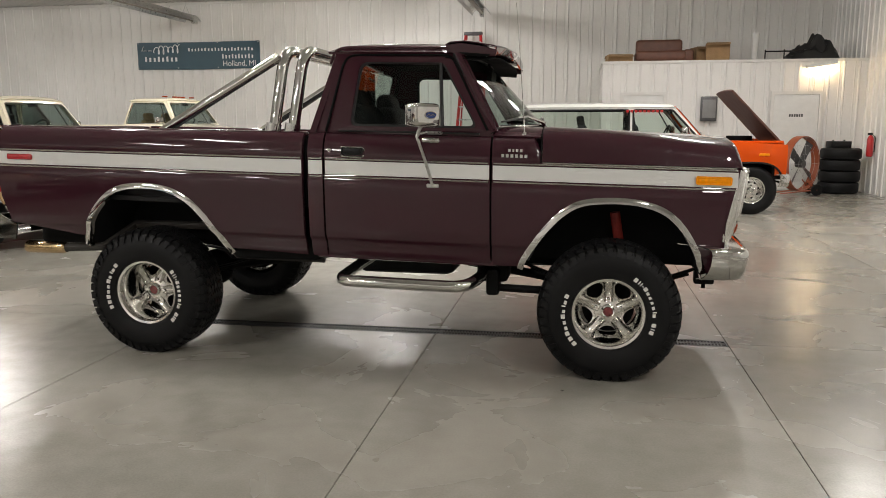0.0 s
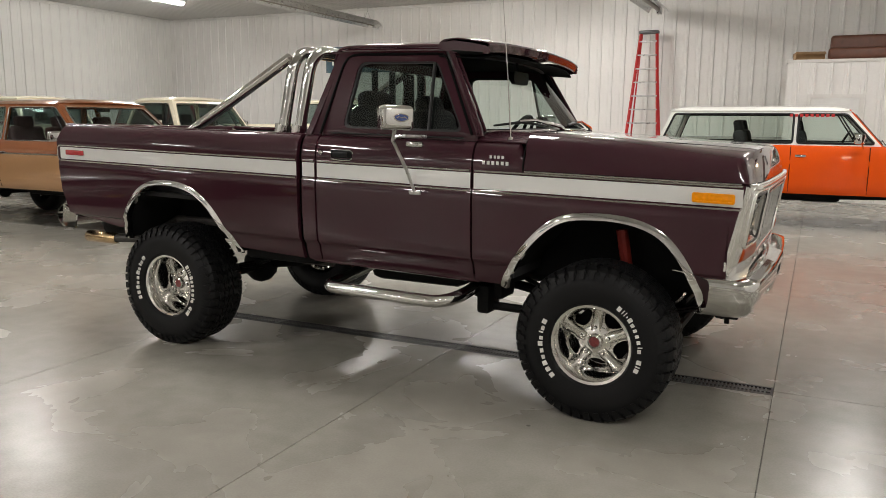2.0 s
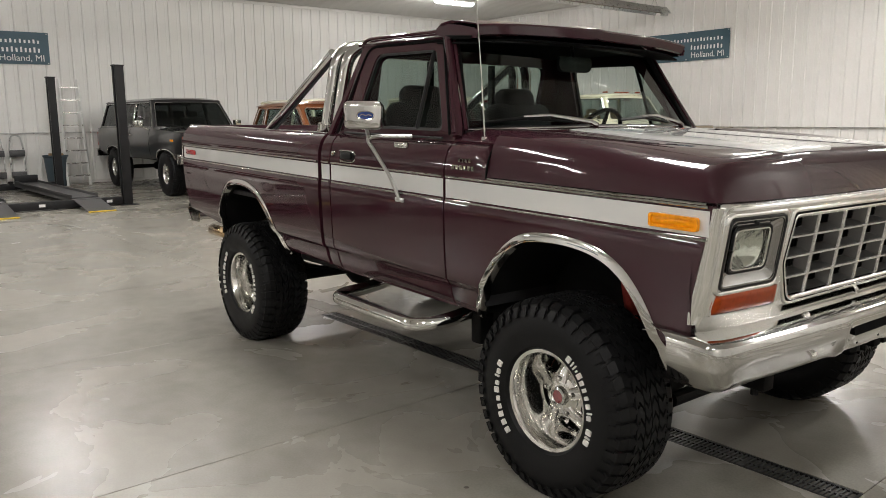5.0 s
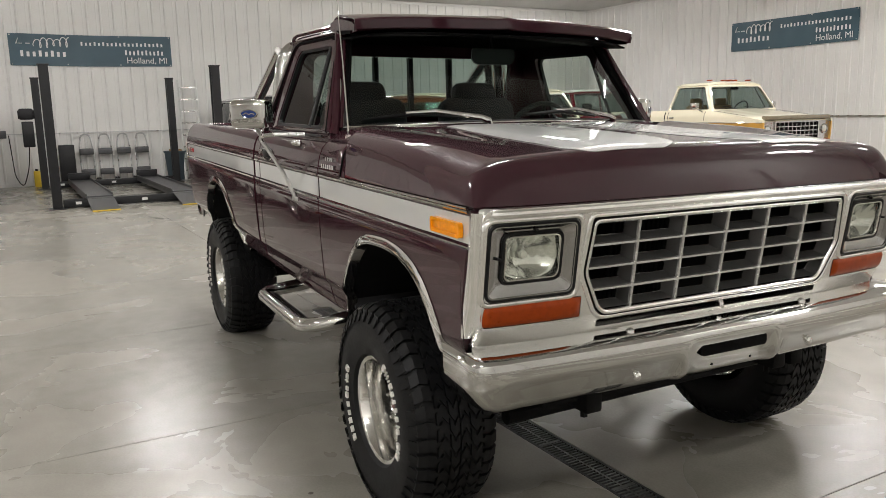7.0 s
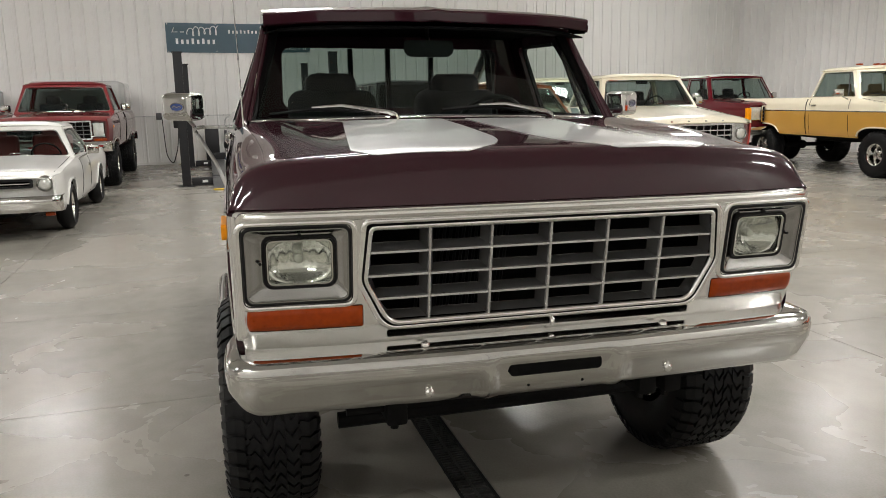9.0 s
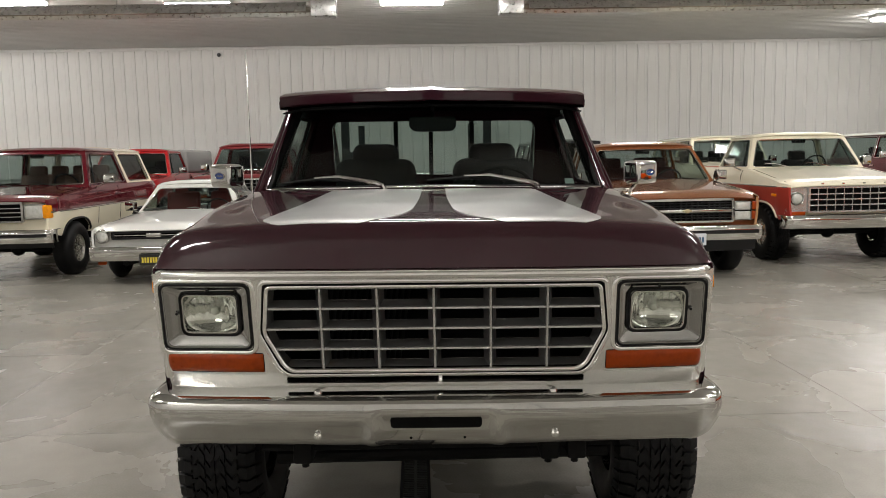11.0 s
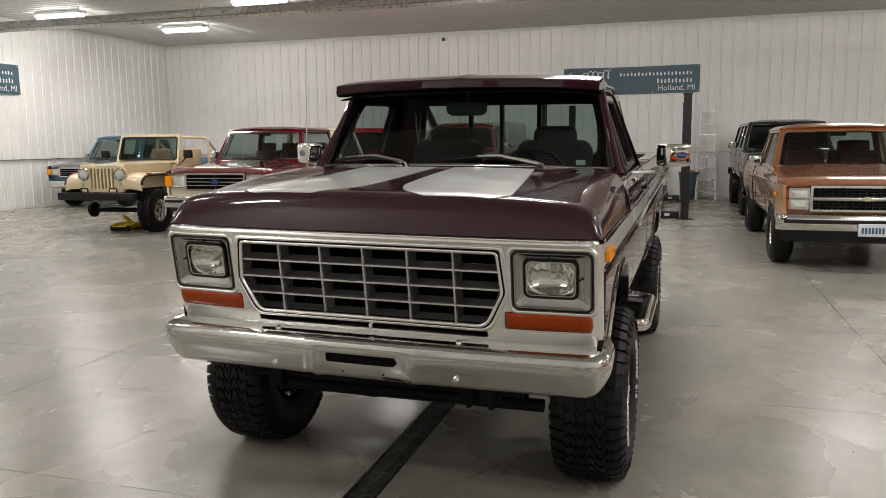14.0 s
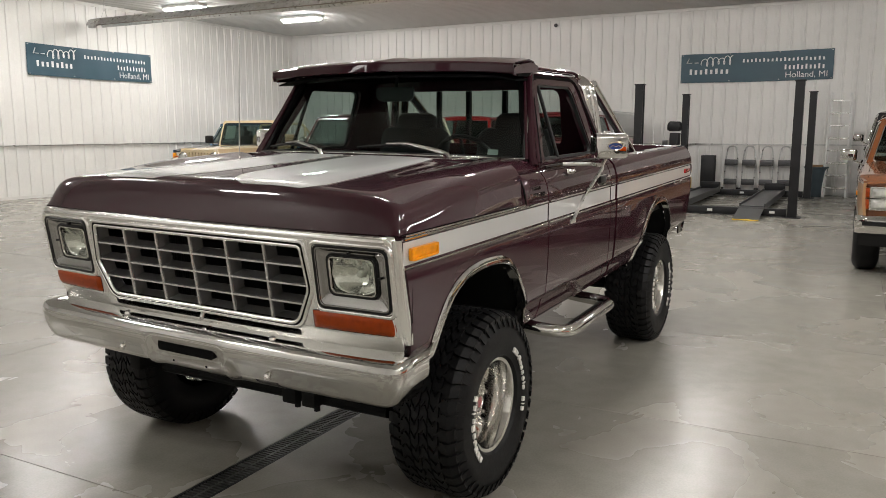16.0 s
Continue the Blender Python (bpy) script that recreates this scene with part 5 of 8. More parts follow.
for pts in [gh] + holes[2:]:
    mid = Vector((sum(y for y, _ in pts) / len(pts), sum(z for _, z in pts) / len(pts)))
    dy, dz = max(abs(y - mid.x) for y, _ in pts), max(abs(z - mid.y) for _, z in pts)
    ex = 0.011 if dz > 0.05 else 0.004
    rim = [(mid.x + (y - mid.x) * (1 + ex / dy), mid.y + (z - mid.y) * (1 + ex / dz)) for y, z in pts]
    bm = BM()
    tube(bm, [(fx(y, z) - 0.0045, y, z) for y, z in rim], ex, 12, closed=True)
    hp("opening_lip", bm, BRUSHED, "", sr, sharp=60)
bm = BM()
tube(bm, [(fx(y, 1.21) - 0.012 - 0.03 * (abs(y) > 0.95), y, 1.211) for y in (-0.968, -0.94, -0.85, -0.6, -0.3, 0.0, 0.3, 0.6, 0.85, 0.94, 0.968)], 0.019, 14)
hp("top_roll", bm, BRUSHED, "", sr, sharp=60)

# grille: a rim, bars and sunk cells
bm = BM()
ring = [(y, z) for y, z in rpoly([(-0.51, 0.855), (0.51, 0.855), (0.54, 0.875), (0.604, 1.0), (0.585, 1.17), (-0.585, 1.17), (-0.604, 1.0), (-0.54, 0.875)], 0.02)]
tube(bm, [(fx(y, z) - 0.004, y, z) for y, z in ring], 0.01, 8, closed=True)
gap = BM()
tube(gap, [(fx(y, z) - 0.003, y, z) for y, z in gh], 0.0085, 6, closed=True)
hp("grille_gap", gap, DARK, "black gap round the grille", sharp=60)
gr = hp("grille", bm, BRUSHED, "grey egg-crate grille with a bright rim", sharp=60)
zr = [0.862 + 0.302 * k / 4 for k in range(5)]
# the section of a bar: a flat bright face with sides that run back
SECT = [(-0.0062, 0.045), (-0.0056, 0.004), (-0.0035, 0.0005), (0.0035, 0.0005), (0.0056, 0.004), (0.0062, 0.045)]
for k in range(1, 6):
    bm = BM()
    y = (k - 3) * 0.2
    grid(bm, lambda u, v: (fx(y, zr[0] + 0.302 * u) - 0.003 - SECT[round(v * 5)][1], y + SECT[round(v * 5)][0], zr[0] + 0.302 * u), 10, 5)
    hp("grille_bar", bm, ARGENT, "", gr, sharp=40)
for k in range(1, 4):
    bm = BM()
    z = zr[k]
    grid(bm, lambda u, v: (fx((2 * u - 1) * yl(z), z) - 0.0045 - SECT[round(v * 5)][1], (2 * u - 1) * yl(z), z + SECT[round(v * 5)][0] * 0.95), 16, 5)
    hp("grille_bar", bm, ARGENT, "", gr, sharp=40)
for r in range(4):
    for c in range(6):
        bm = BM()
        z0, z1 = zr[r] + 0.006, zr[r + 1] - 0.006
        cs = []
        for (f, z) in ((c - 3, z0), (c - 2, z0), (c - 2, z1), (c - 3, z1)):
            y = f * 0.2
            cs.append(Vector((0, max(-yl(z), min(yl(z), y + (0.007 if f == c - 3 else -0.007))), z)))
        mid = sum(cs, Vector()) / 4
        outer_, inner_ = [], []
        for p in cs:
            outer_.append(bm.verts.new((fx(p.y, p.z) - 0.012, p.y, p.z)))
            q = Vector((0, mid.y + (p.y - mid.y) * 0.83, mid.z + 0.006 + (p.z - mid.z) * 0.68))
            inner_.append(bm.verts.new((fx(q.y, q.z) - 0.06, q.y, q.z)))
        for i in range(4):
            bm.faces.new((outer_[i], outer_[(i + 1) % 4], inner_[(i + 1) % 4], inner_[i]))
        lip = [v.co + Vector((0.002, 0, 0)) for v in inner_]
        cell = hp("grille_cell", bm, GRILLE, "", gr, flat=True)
        # thin bright loop drawn in as the highlight on the cell's inner edge
        bm = BM()
        tube(bm, lip, 0.0014, 4, closed=True)
        hp("cell_edge_glint", bm, ARGENT, "", cell)
# near-black sheet stands in for the shaded depth behind the cells
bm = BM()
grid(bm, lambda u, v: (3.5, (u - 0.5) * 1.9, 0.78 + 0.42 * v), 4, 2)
hp("grille_shade_sheet", bm, DARK, "near-black sheet for the shade behind the grille")
for i in range(14):
    bm = BM()
    y = -0.42 + i * 0.022
    tube(bm, [(3.56, y, 0.86), (3.56, y + 0.05, 1.17)], 0.006, 5)
    hp("cooler_fin", bm, UNDER)

for s in (-1, 1):
    lo = rrect(*sorted((s * 0.648, s * 0.959)), 0.943, 1.179, 0.03, 6)
    me = rrect(*sorted((s * 0.656, s * 0.951)), 0.951, 1.171, 0.026, 6)
    mi = rrect(*sorted((s * 0.678, s * 0.92)), 0.976, 1.158, 0.028, 6)
    li = rrect(*sorted((s * 0.69, s * 0.9)), 0.99, 1.146, 0.028, 6)
    bm = BM()
    rows = []
    for pts, d in ((lo, 0.008), (lo, 0.0), (me, 0.001), (me, 0.006), (mi, 0.024), (li, 0.027), (li, 0.055)):
        rows.append([bm.verts.new((fx(y, z) + 0.004 - d, y, z)) for y, z in pts])
    for a, b in zip(rows, rows[1:]):
        for i in range(len(lo)):
            bm.faces.new((a[i], a[(i + 1) % len(lo)], b[(i + 1) % len(lo)], b[i]))
    bz = hp("headlamp_bezel", bm, BEZEL, "chrome headlamp bezel", sharp=30)
    bm = BM()
    tube(bm, [(fx(y, z) + 0.001, y, z) for y, z in lo], 0.0062, 6, closed=True)
    tube(bm, [(fx(y, z) - 0.021, y, z) for y, z in li], 0.006, 6, closed=True)
    for yy, zz in ((s * 0.795, 1.157), (s * 0.912, 1.07)):
        tube(bm, [(fx(yy, zz) - 0.02, yy, zz), (fx(yy, zz) - 0.006, yy, zz)], 0.005, 6)
    hp("bezel_gasket", bm, BLACKTRIM, "", bz)
    bm = BM()
    ri_ = rrect(*sorted((s * 0.699, s * 0.891)), 0.999, 1.137, 0.024, 6)
    tube(bm, [(fx(y, z) - 0.019, y, z) for y, z in ri_], 0.0045, 6, closed=True)
    hp("lamp_ring", bm, CHROME, "", bz)
    # reflector bowl, bulb shield and fluted glass
    bm = BM()
    def bowl(u, v):
        y, z = s * (0.694 + 0.202 * u), 0.994 + 0.148 * v
        e = min(1.0, math.hypot((2 * u - 1), (2 * v - 1)))
        return (fx(y, z) - 0.036 - 0.05 * (1 - e ** 2) + 0.0009 * math.sin(46 * u) * (0.4 + 0.6 * (v > 0.45)) + 0.0008 * math.sin(17 * v), y, z)
    grid(bm, bowl, 60, 24)
    lamp = hp("headlamp", bm, REFLECT, "square sealed-beam headlamp", sharp=60)
    bm = BM()
    yc, zc = s * 0.795, 1.068
    lathe(bm, [(0.0, -0.012), (0.012, -0.01), (0.016, 0.0), (0.012, 0.02)], 14)
    turned(bm, Matrix.Translation((fx(yc, zc) - 0.075, yc, zc)) @ Matrix.Rotation(radians(90), 4, "Z"))
    hp("bulb_shield", bm, LAMPGLASS, "", lamp)
    bm = BM()
    def lens(u, v):
        y, z = s * (0.694 + 0.202 * u), 0.994 + 0.148 * v
        fl = 0.0014 * (k_ % 2) if abs(2 * u - 1) < 0.55 else 0.0
        return (fx(y, z) - 0.034 + 0.026 * (1 - (2 * u - 1) ** 4) * (1 - (2 * v - 1) ** 4) + fl, y, z)
    rows = []
    for k_ in range(41):
        rows.append([bm.verts.new(lens(k_ / 40, j / 14)) for j in range(15)])
    for p, q in zip(rows, rows[1:]):
        for j in range(14):
            bm.faces.new((p[j], q[j], q[j + 1], p[j + 1]))
    hp("lamp_glass", bm, LENS, "fluted clear glass", lamp, sharp=60)
    bm = BM()
    def wrap(u, v):
        y, z = 0.613 + 0.368 * u, 0.855 + 0.068 * v
        back = max(0.0, (y - 0.94) / 0.041)
        return (fx(s * y, z) + 0.001 + 0.01 * (1 - (2 * v - 1) ** 4) * min(1.0, u * 20) - 0.075 * back ** 2.2, s * (y + 0.008 * back * (1 - (2 * v - 1) ** 4)), z)
    grid(bm, wrap, 40, 8)
    hp("turn_lamp", bm, ORANGEL, "orange turn lamp")
    # short brushed side wing of the surround
    bm = BM()
    def wing(u, v):
        z = 0.815 + 0.4 * v
        x1 = fx(0.97, z) - 0.02
        x0 = 3.66 - lerp([(0.62, 0.075), (0.85, 0.075), (1.0, 0.045), (1.2, 0.0)], z)
        return (x0 + (x1 - x0) * u, s * (0.998 - 0.022 * u ** 3), z)
    grid(bm, wing, 6, 10)
    hp("surround_wing", bm, BRUSHED)

bm = BM()
BP = [(3.62, 0.778), (3.68, 0.776), (3.75, 0.767), (3.79, 0.758), (3.8, 0.747), (3.805, 0.726), (3.803, 0.7), (3.801, 0.672), (3.799, 0.655), (3.79, 0.616), (3.775, 0.594), (3.76, 0.58), (3.73, 0.574)]
BY = [(-1.035, -0.243), (-1.037, -0.162), (-1.033, -0.09), (-1.019, -0.063), (-0.988, -0.043), (-0.931, -0.032), (-0.84, -0.027), (-0.76, -0.022), (-0.68, -0.018), (-0.55, -0.011), (-0.42, -0.006), (-0.34, -0.003), (-0.29, -0.002), (-0.265, -0.001), (-0.247, 0.0), (-0.233, 0.0), (-0.216, 0.0), (-0.2, 0.0), (-0.182, 0.0), (-0.1, 0.0), (0.0, 0.0)]
BY += [(-y, o) for y, o in BY[-2::-1]]
def bump(i, j):
    x, z = BP[i][0] - 0.03, BP[i][1] + 0.015
    y, o = BY[j]
    inset = 0.0
    if 8 <= i <= 11:
        inset = 0.016 * lerp([(0.0, 0.0), (0.233, 0.0), (0.247, 0.45), (0.265, 1.0), (0.55, 1.0), (0.84, 0.9), (0.931, 0.5), (0.988, 0.0)], abs(y))
    if i >= 6:
        inset += (0.5 if i == 6 else 1.0) * 0.013 * lerp([(0.0, 1.0), (0.182, 1.0), (0.2, 0.5), (0.216, 0.0)], abs(y))
    low = 0.045 * max(0.0, (0.696 - z) / 0.12) * max(0.0, (abs(y) - 0.85) / 0.15)
    k = (3.775 - x) * max(0.0, min(1.0, (abs(y) - 0.9) / 0.08))
    return (x + o - inset, y * (1 - 0.35 * k) - math.copysign(low, y), z)
vs = [[bm.verts.new(bump(i, j)) for j in range(len(BY))] for i in range(len(BP))]
for i in range(len(BP) - 1):
    for j in range(len(BY) - 1):
        bm.faces.new((vs[i][j], vs[i + 1][j], vs[i + 1][j + 1], vs[i][j + 1]))
solid(bm, 0.005)
bp = hp("front_bumper", bm, CHROME, "chrome front bumper with a centre slot", sharp=45)
# near-black plate on the chrome in place of the slot's shaded depth
hp("bumper_slot_shade", plate(BM(), rrect(-0.16, 0.16, 0.674, 0.717, 0.016), [], lambda a, b, k: (3.766 - 0.02 * k, a, b), 1), DARK, "", bp)
for y, z, x in ((-0.42, 0.64, 3.743), (0.42, 0.64, 3.743), (-0.42, 0.788, 3.7), (0.42, 0.788, 3.7)):
    bm = BM()
    d = Vector((0.008, 0, 0)) if z < 0.7 else Vector((0, 0, 0.008))
    tube(bm, [Vector((x, y, z)) - d, Vector((x, y, z)) + d * 0.4, Vector((x, y, z)) + d], [0.016, 0.014, 0.007], 14)
    hp("bumper_bolt", bm, BRUSHED, "", bp)
# dark rods stand in for the shade inside two bolt holes
for y in (-0.09, 0.1):
    bm = BM()
    tube(bm, [(3.735, y, 0.632), (3.7485, y, 0.632)], 0.005, 6)
    hp("bolt_hole_shade", bm, DARK, "", bp)
bm = BM()
tube(bm, bent([(3.67, 0.018, 0.835), (3.682, 0.018, 0.822), (3.68, 0.018, 0.806)], 0.006), 0.009, 8)
hp("latch_handle", bm, BRUSHED, "bright hood latch handle")

# antenna
bm = BM()
tube(bm, [(2.46, -0.915, 1.365), (2.46, -0.915, 1.4)], [0.022, 0.014], 12)
tube(bm, [(2.46, -0.915, 1.4), (2.44, -0.92, 1.7), (2.405, -0.93, 2.13)], [0.004, 0.003, 0.0016], 6)
hp("antenna", bm, CHROME, "thin whip antenna")

# ---- chassis ----
def up(name, bm, material=UNDER, label=""):
    return hp(name, bm, material, label, raked=False)


for s in (-1, 1):
    bm = BM()
    tube(bm, [(-1.1, s * 0.43, 0.72), (-0.3, s * 0.43, 0.74), (0.5, s * 0.43, 0.66), (2.3, s * 0.43, 0.62), (2.7, s * 0.42, 0.68), (3.66, s * 0.42, 0.68)], 0.055, 4)
    up("frame_rail", bm)
    for ax in (0.0, 2.97):
        bm = BM()
        for k in range(3):
            grid(bm, lambda u, v: (ax + (u - 0.5) * (1.25 - 0.25 * k), s * (0.5 + 0.06 * (v - 0.5)), 0.47 - 0.012 * k + 0.16 * (2 * u - 1) ** 2 * (1 - 0.4 * k)), 10, 1)
        solid(bm, 0.009)
        up("leaf_spring", bm)
    bm = BM()
    tube(bm, [(3.08, s * 0.57, 0.45), (3.0, s * 0.6, 0.95)], 0.032, 10)
    up("shock_absorber", bm, mat("red_shock", (0.35, 0.03, 0.02), 0.5), "red front shock absorber")
    bm = BM()
    tube(bm, [(-0.15, s * 0.5, 0.45), (0.1, s * 0.45, 0.85)], 0.03, 10)
    up("shock_absorber", bm)
for ax, px in ((0.0, -0.05), (2.972, -0.28)):
    bm = BM()
    tube(bm, [(ax, -0.76, 0.402), (ax, 0.76, 0.402)], 0.045, 10)
    s0 = mark(bm)
    bmesh.ops.create_icosphere(bm, subdivisions=2, radius=0.15)
    turned(bm, Matrix.Translation((ax, px, 0.4)) @ Matrix.Diagonal((1, 0.75, 0.95, 1)), s0)
    up("axle", bm)
bm = BM()
tube(bm, [(0.1, -0.05, 0.42), (1.4, -0.12, 0.62)], 0.04, 10)
tube(bm, [(2.85, -0.28, 0.42), (1.75, -0.3, 0.6)], 0.03, 10)
up("drive_shaft", bm)
bm = BM()
box(bm, 1.25, 1.95, -0.42, 0.28, 0.47, 0.72, 0.06)
box(bm, 2.0, 2.75, -0.25, 0.25, 0.52, 0.9, 0.08)
box(bm, 2.15, 2.35, -0.72, -0.5, 0.5, 0.66, 0.03)
box(bm, 2.22, 2.3, -0.8, -0.62, 0.43, 0.6, 0.02)
tube(bm, [(2.26, -0.72, 0.47), (2.97, -0.66, 0.44)], 0.025, 8)
tube(bm, [(2.26, 0.72, 0.47), (2.97, 0.66, 0.44)], 0.025, 8)
up("gearbox", bm)
bm = BM()
tube(bm, [(3.3, -0.66, 0.41), (3.3, 0.7, 0.415)], 0.03, 10)
tube(bm, [(3.3, -0.3, 0.52), (3.26, 0.62, 0.44)], 0.016, 8)
for y in (-0.5, 0.42, 0.52):
    box(bm, 3.5, 3.62, y - 0.035, y + 0.035, 0.5, 0.6, 0.01)
    tube(bm, [(3.56, y, 0.47), (3.56, y, 0.56)], 0.014, 6)
tube(bm, [(3.55, -0.66, 0.55), (3.55, 0.66, 0.55)], 0.022, 8)
up("steering_linkage", bm)
bm = BM()
box(bm, 0.55, 1.15, -0.85, 0.85, 0.62, 0.78, 0.03)
up("fuel_tank", bm)
bm = BM()
box(bm, -1.0, -0.55, -0.7, 0.7, 0.66, 0.84, 0.03)
up("spare_carrier", bm)
bm = BM()
tube(bm, [(1.1, -0.62, 0.6), (0.5, -0.68, 0.62), (0.3, -0.6, 0.8), (-0.3, -0.6, 0.8), (-0.45, -0.78, 0.66), (-0.75, -0.8, 0.65)], 0.03, 10)
ex_ = up("exhaust", bm, mat("exhaust_steel", (0.06, 0.055, 0.05), 0.6, 0.5, vary=0.25), "steel exhaust pipe")
bm = BM()
lathe(bm, [(0.032, 0.0), (0.042, 0.02), (0.044, 0.3), (0.038, 0.31), (0.036, 0.1)], 20)
turned(bm, Matrix.Translation((-0.72, -0.8, 0.648)) @ Matrix.Rotation(radians(90), 4, "Z"))
part("tail_pipe", bm, mat("brassy_steel", (0.5, 0.36, 0.2), 0.22, 1.0, vary=0.2), ex_, "brass-tinted exhaust tip")

for x in (0.0, 2.972):
    for s in (-1, 1):
        wheel(hero, x, s * (0.897 if x else 0.87), 0.403, "hero_f" if x else "hero_r", 0.417, 0.335, 0.208, 0.15 if x else 0.17, "slot", 44, 0.023, 0, 0 if x else 20)

# ---- the other vehicles ----
CREAM = paint("cream_paint", (0.8, 0.74, 0.57))
RED = paint("red_paint", (0.36, 0.035, 0.025))
BRIGHTRED = paint("bright_red_paint", (0.42, 0.012, 0.014))
DEEPRED = paint("deep_red_paint", (0.13, 0.009, 0.011))
WINE = paint("wine_red_paint", (0.105, 0.0055, 0.0115), rough=0.16, spec=0.1)
COPPER = paint("copper_metallic", (0.26, 0.092, 0.034), 0.4, 0.2)
TAN = paint("tan_metallic", (0.42, 0.235, 0.11), 0.4, 0.35)
BLACKP = paint("black_paint", (0.01, 0.01, 0.011))
ORANGE = mat("orange_paint", (0.64, 0.072, 0.0), 0.4, 0.0, 0.45, 0.05, 1.5, 900.0, 0.0, 0.12, spec=0.1)
WHITEP = paint("white_paint", (0.74, 0.74, 0.7))
MUSTARD = paint("mustard_paint", (0.60, 0.33, 0.06))
BLUEP = paint("blue_paint", (0.05, 0.12, 0.2), 0.3)
GREYP = paint("grey_paint", (0.35, 0.35, 0.34))
BEIGE = paint("beige_paint", (0.62, 0.5, 0.32))
TANSEAT = mat("tan_vinyl", (0.36, 0.24, 0.13), 0.6, vary=0.15)
REDSEAT = mat("red_vinyl", (0.25, 0.03, 0.025), 0.55, vary=0.15)
PLATE = mat("pale_plate", (0.6, 0.62, 0.66), 0.4, vary=0.1)
PLATEY = mat("yellow_plate", (0.65, 0.5, 0.05), 0.45, vary=0.1)


def arch_z(x, arches):
    z = -9.0
    for ax, r, zc, zt in arches:
        u = (x - ax) / r
        if abs(u) < 1:
            z = max(z, zc + (zt - zc) * (1 - abs(u) ** 2.8) ** (1 / 2.2))
    return z


def gside(bm, s, x0, x1, zlo, zhi, top, bot, arches, yf, lip=0.03):
    xs = {x0, x1} | {x0 + (x1 - x0) * k / 24 for k in range(1, 24)}
    for ax, r, zc, zt in arches:
        xs |= {ax + r * math.copysign(1 - (1 - abs(t)) ** 1.7, t) for t in [k / 9 for k in range(-9, 10)] if x0 < ax + r * math.copysign(1 - (1 - abs(t)) ** 1.7, t) < x1}
    xs = sorted({round(x, 4) for x in xs})
    zs = [zlo + (zhi - zlo) * k / 9 for k in range(10)]
    cache = {}
    def vert(p):
        k = tuple(round(c, 4) for c in p)
        if k not in cache:
            cache[k] = bm.verts.new(p)
        return cache[k]
    cols = []
    for x in xs:
        lo, hi = max(bot(x), arch_z(x, arches), zlo), min(top(x), zhi)
        lo = min(lo, hi)
        cols.append([(x, s * yf(x, min(max(z, lo), hi)), min(max(z, lo), hi)) for z in zs])
    for a, b in zip(cols, cols[1:]):
        for j in range(9):
            q = []
            for p in (a[j], b[j], b[j + 1], a[j + 1]):
                v = vert(p)
                if v not in q:
                    q.append(v)
            if len(q) > 2:
                try:
                    bm.faces.new(q)
                except ValueError:
                    pass
    rim = [e for e in bm.edges if e.is_boundary]
    r = bmesh.ops.extrude_edge_only(bm, edges=rim)
    for v in [g for g in r["geom"] if isinstance(g, bmesh.types.BMVert)]:
        v.co.y -= s * lip
    return bm


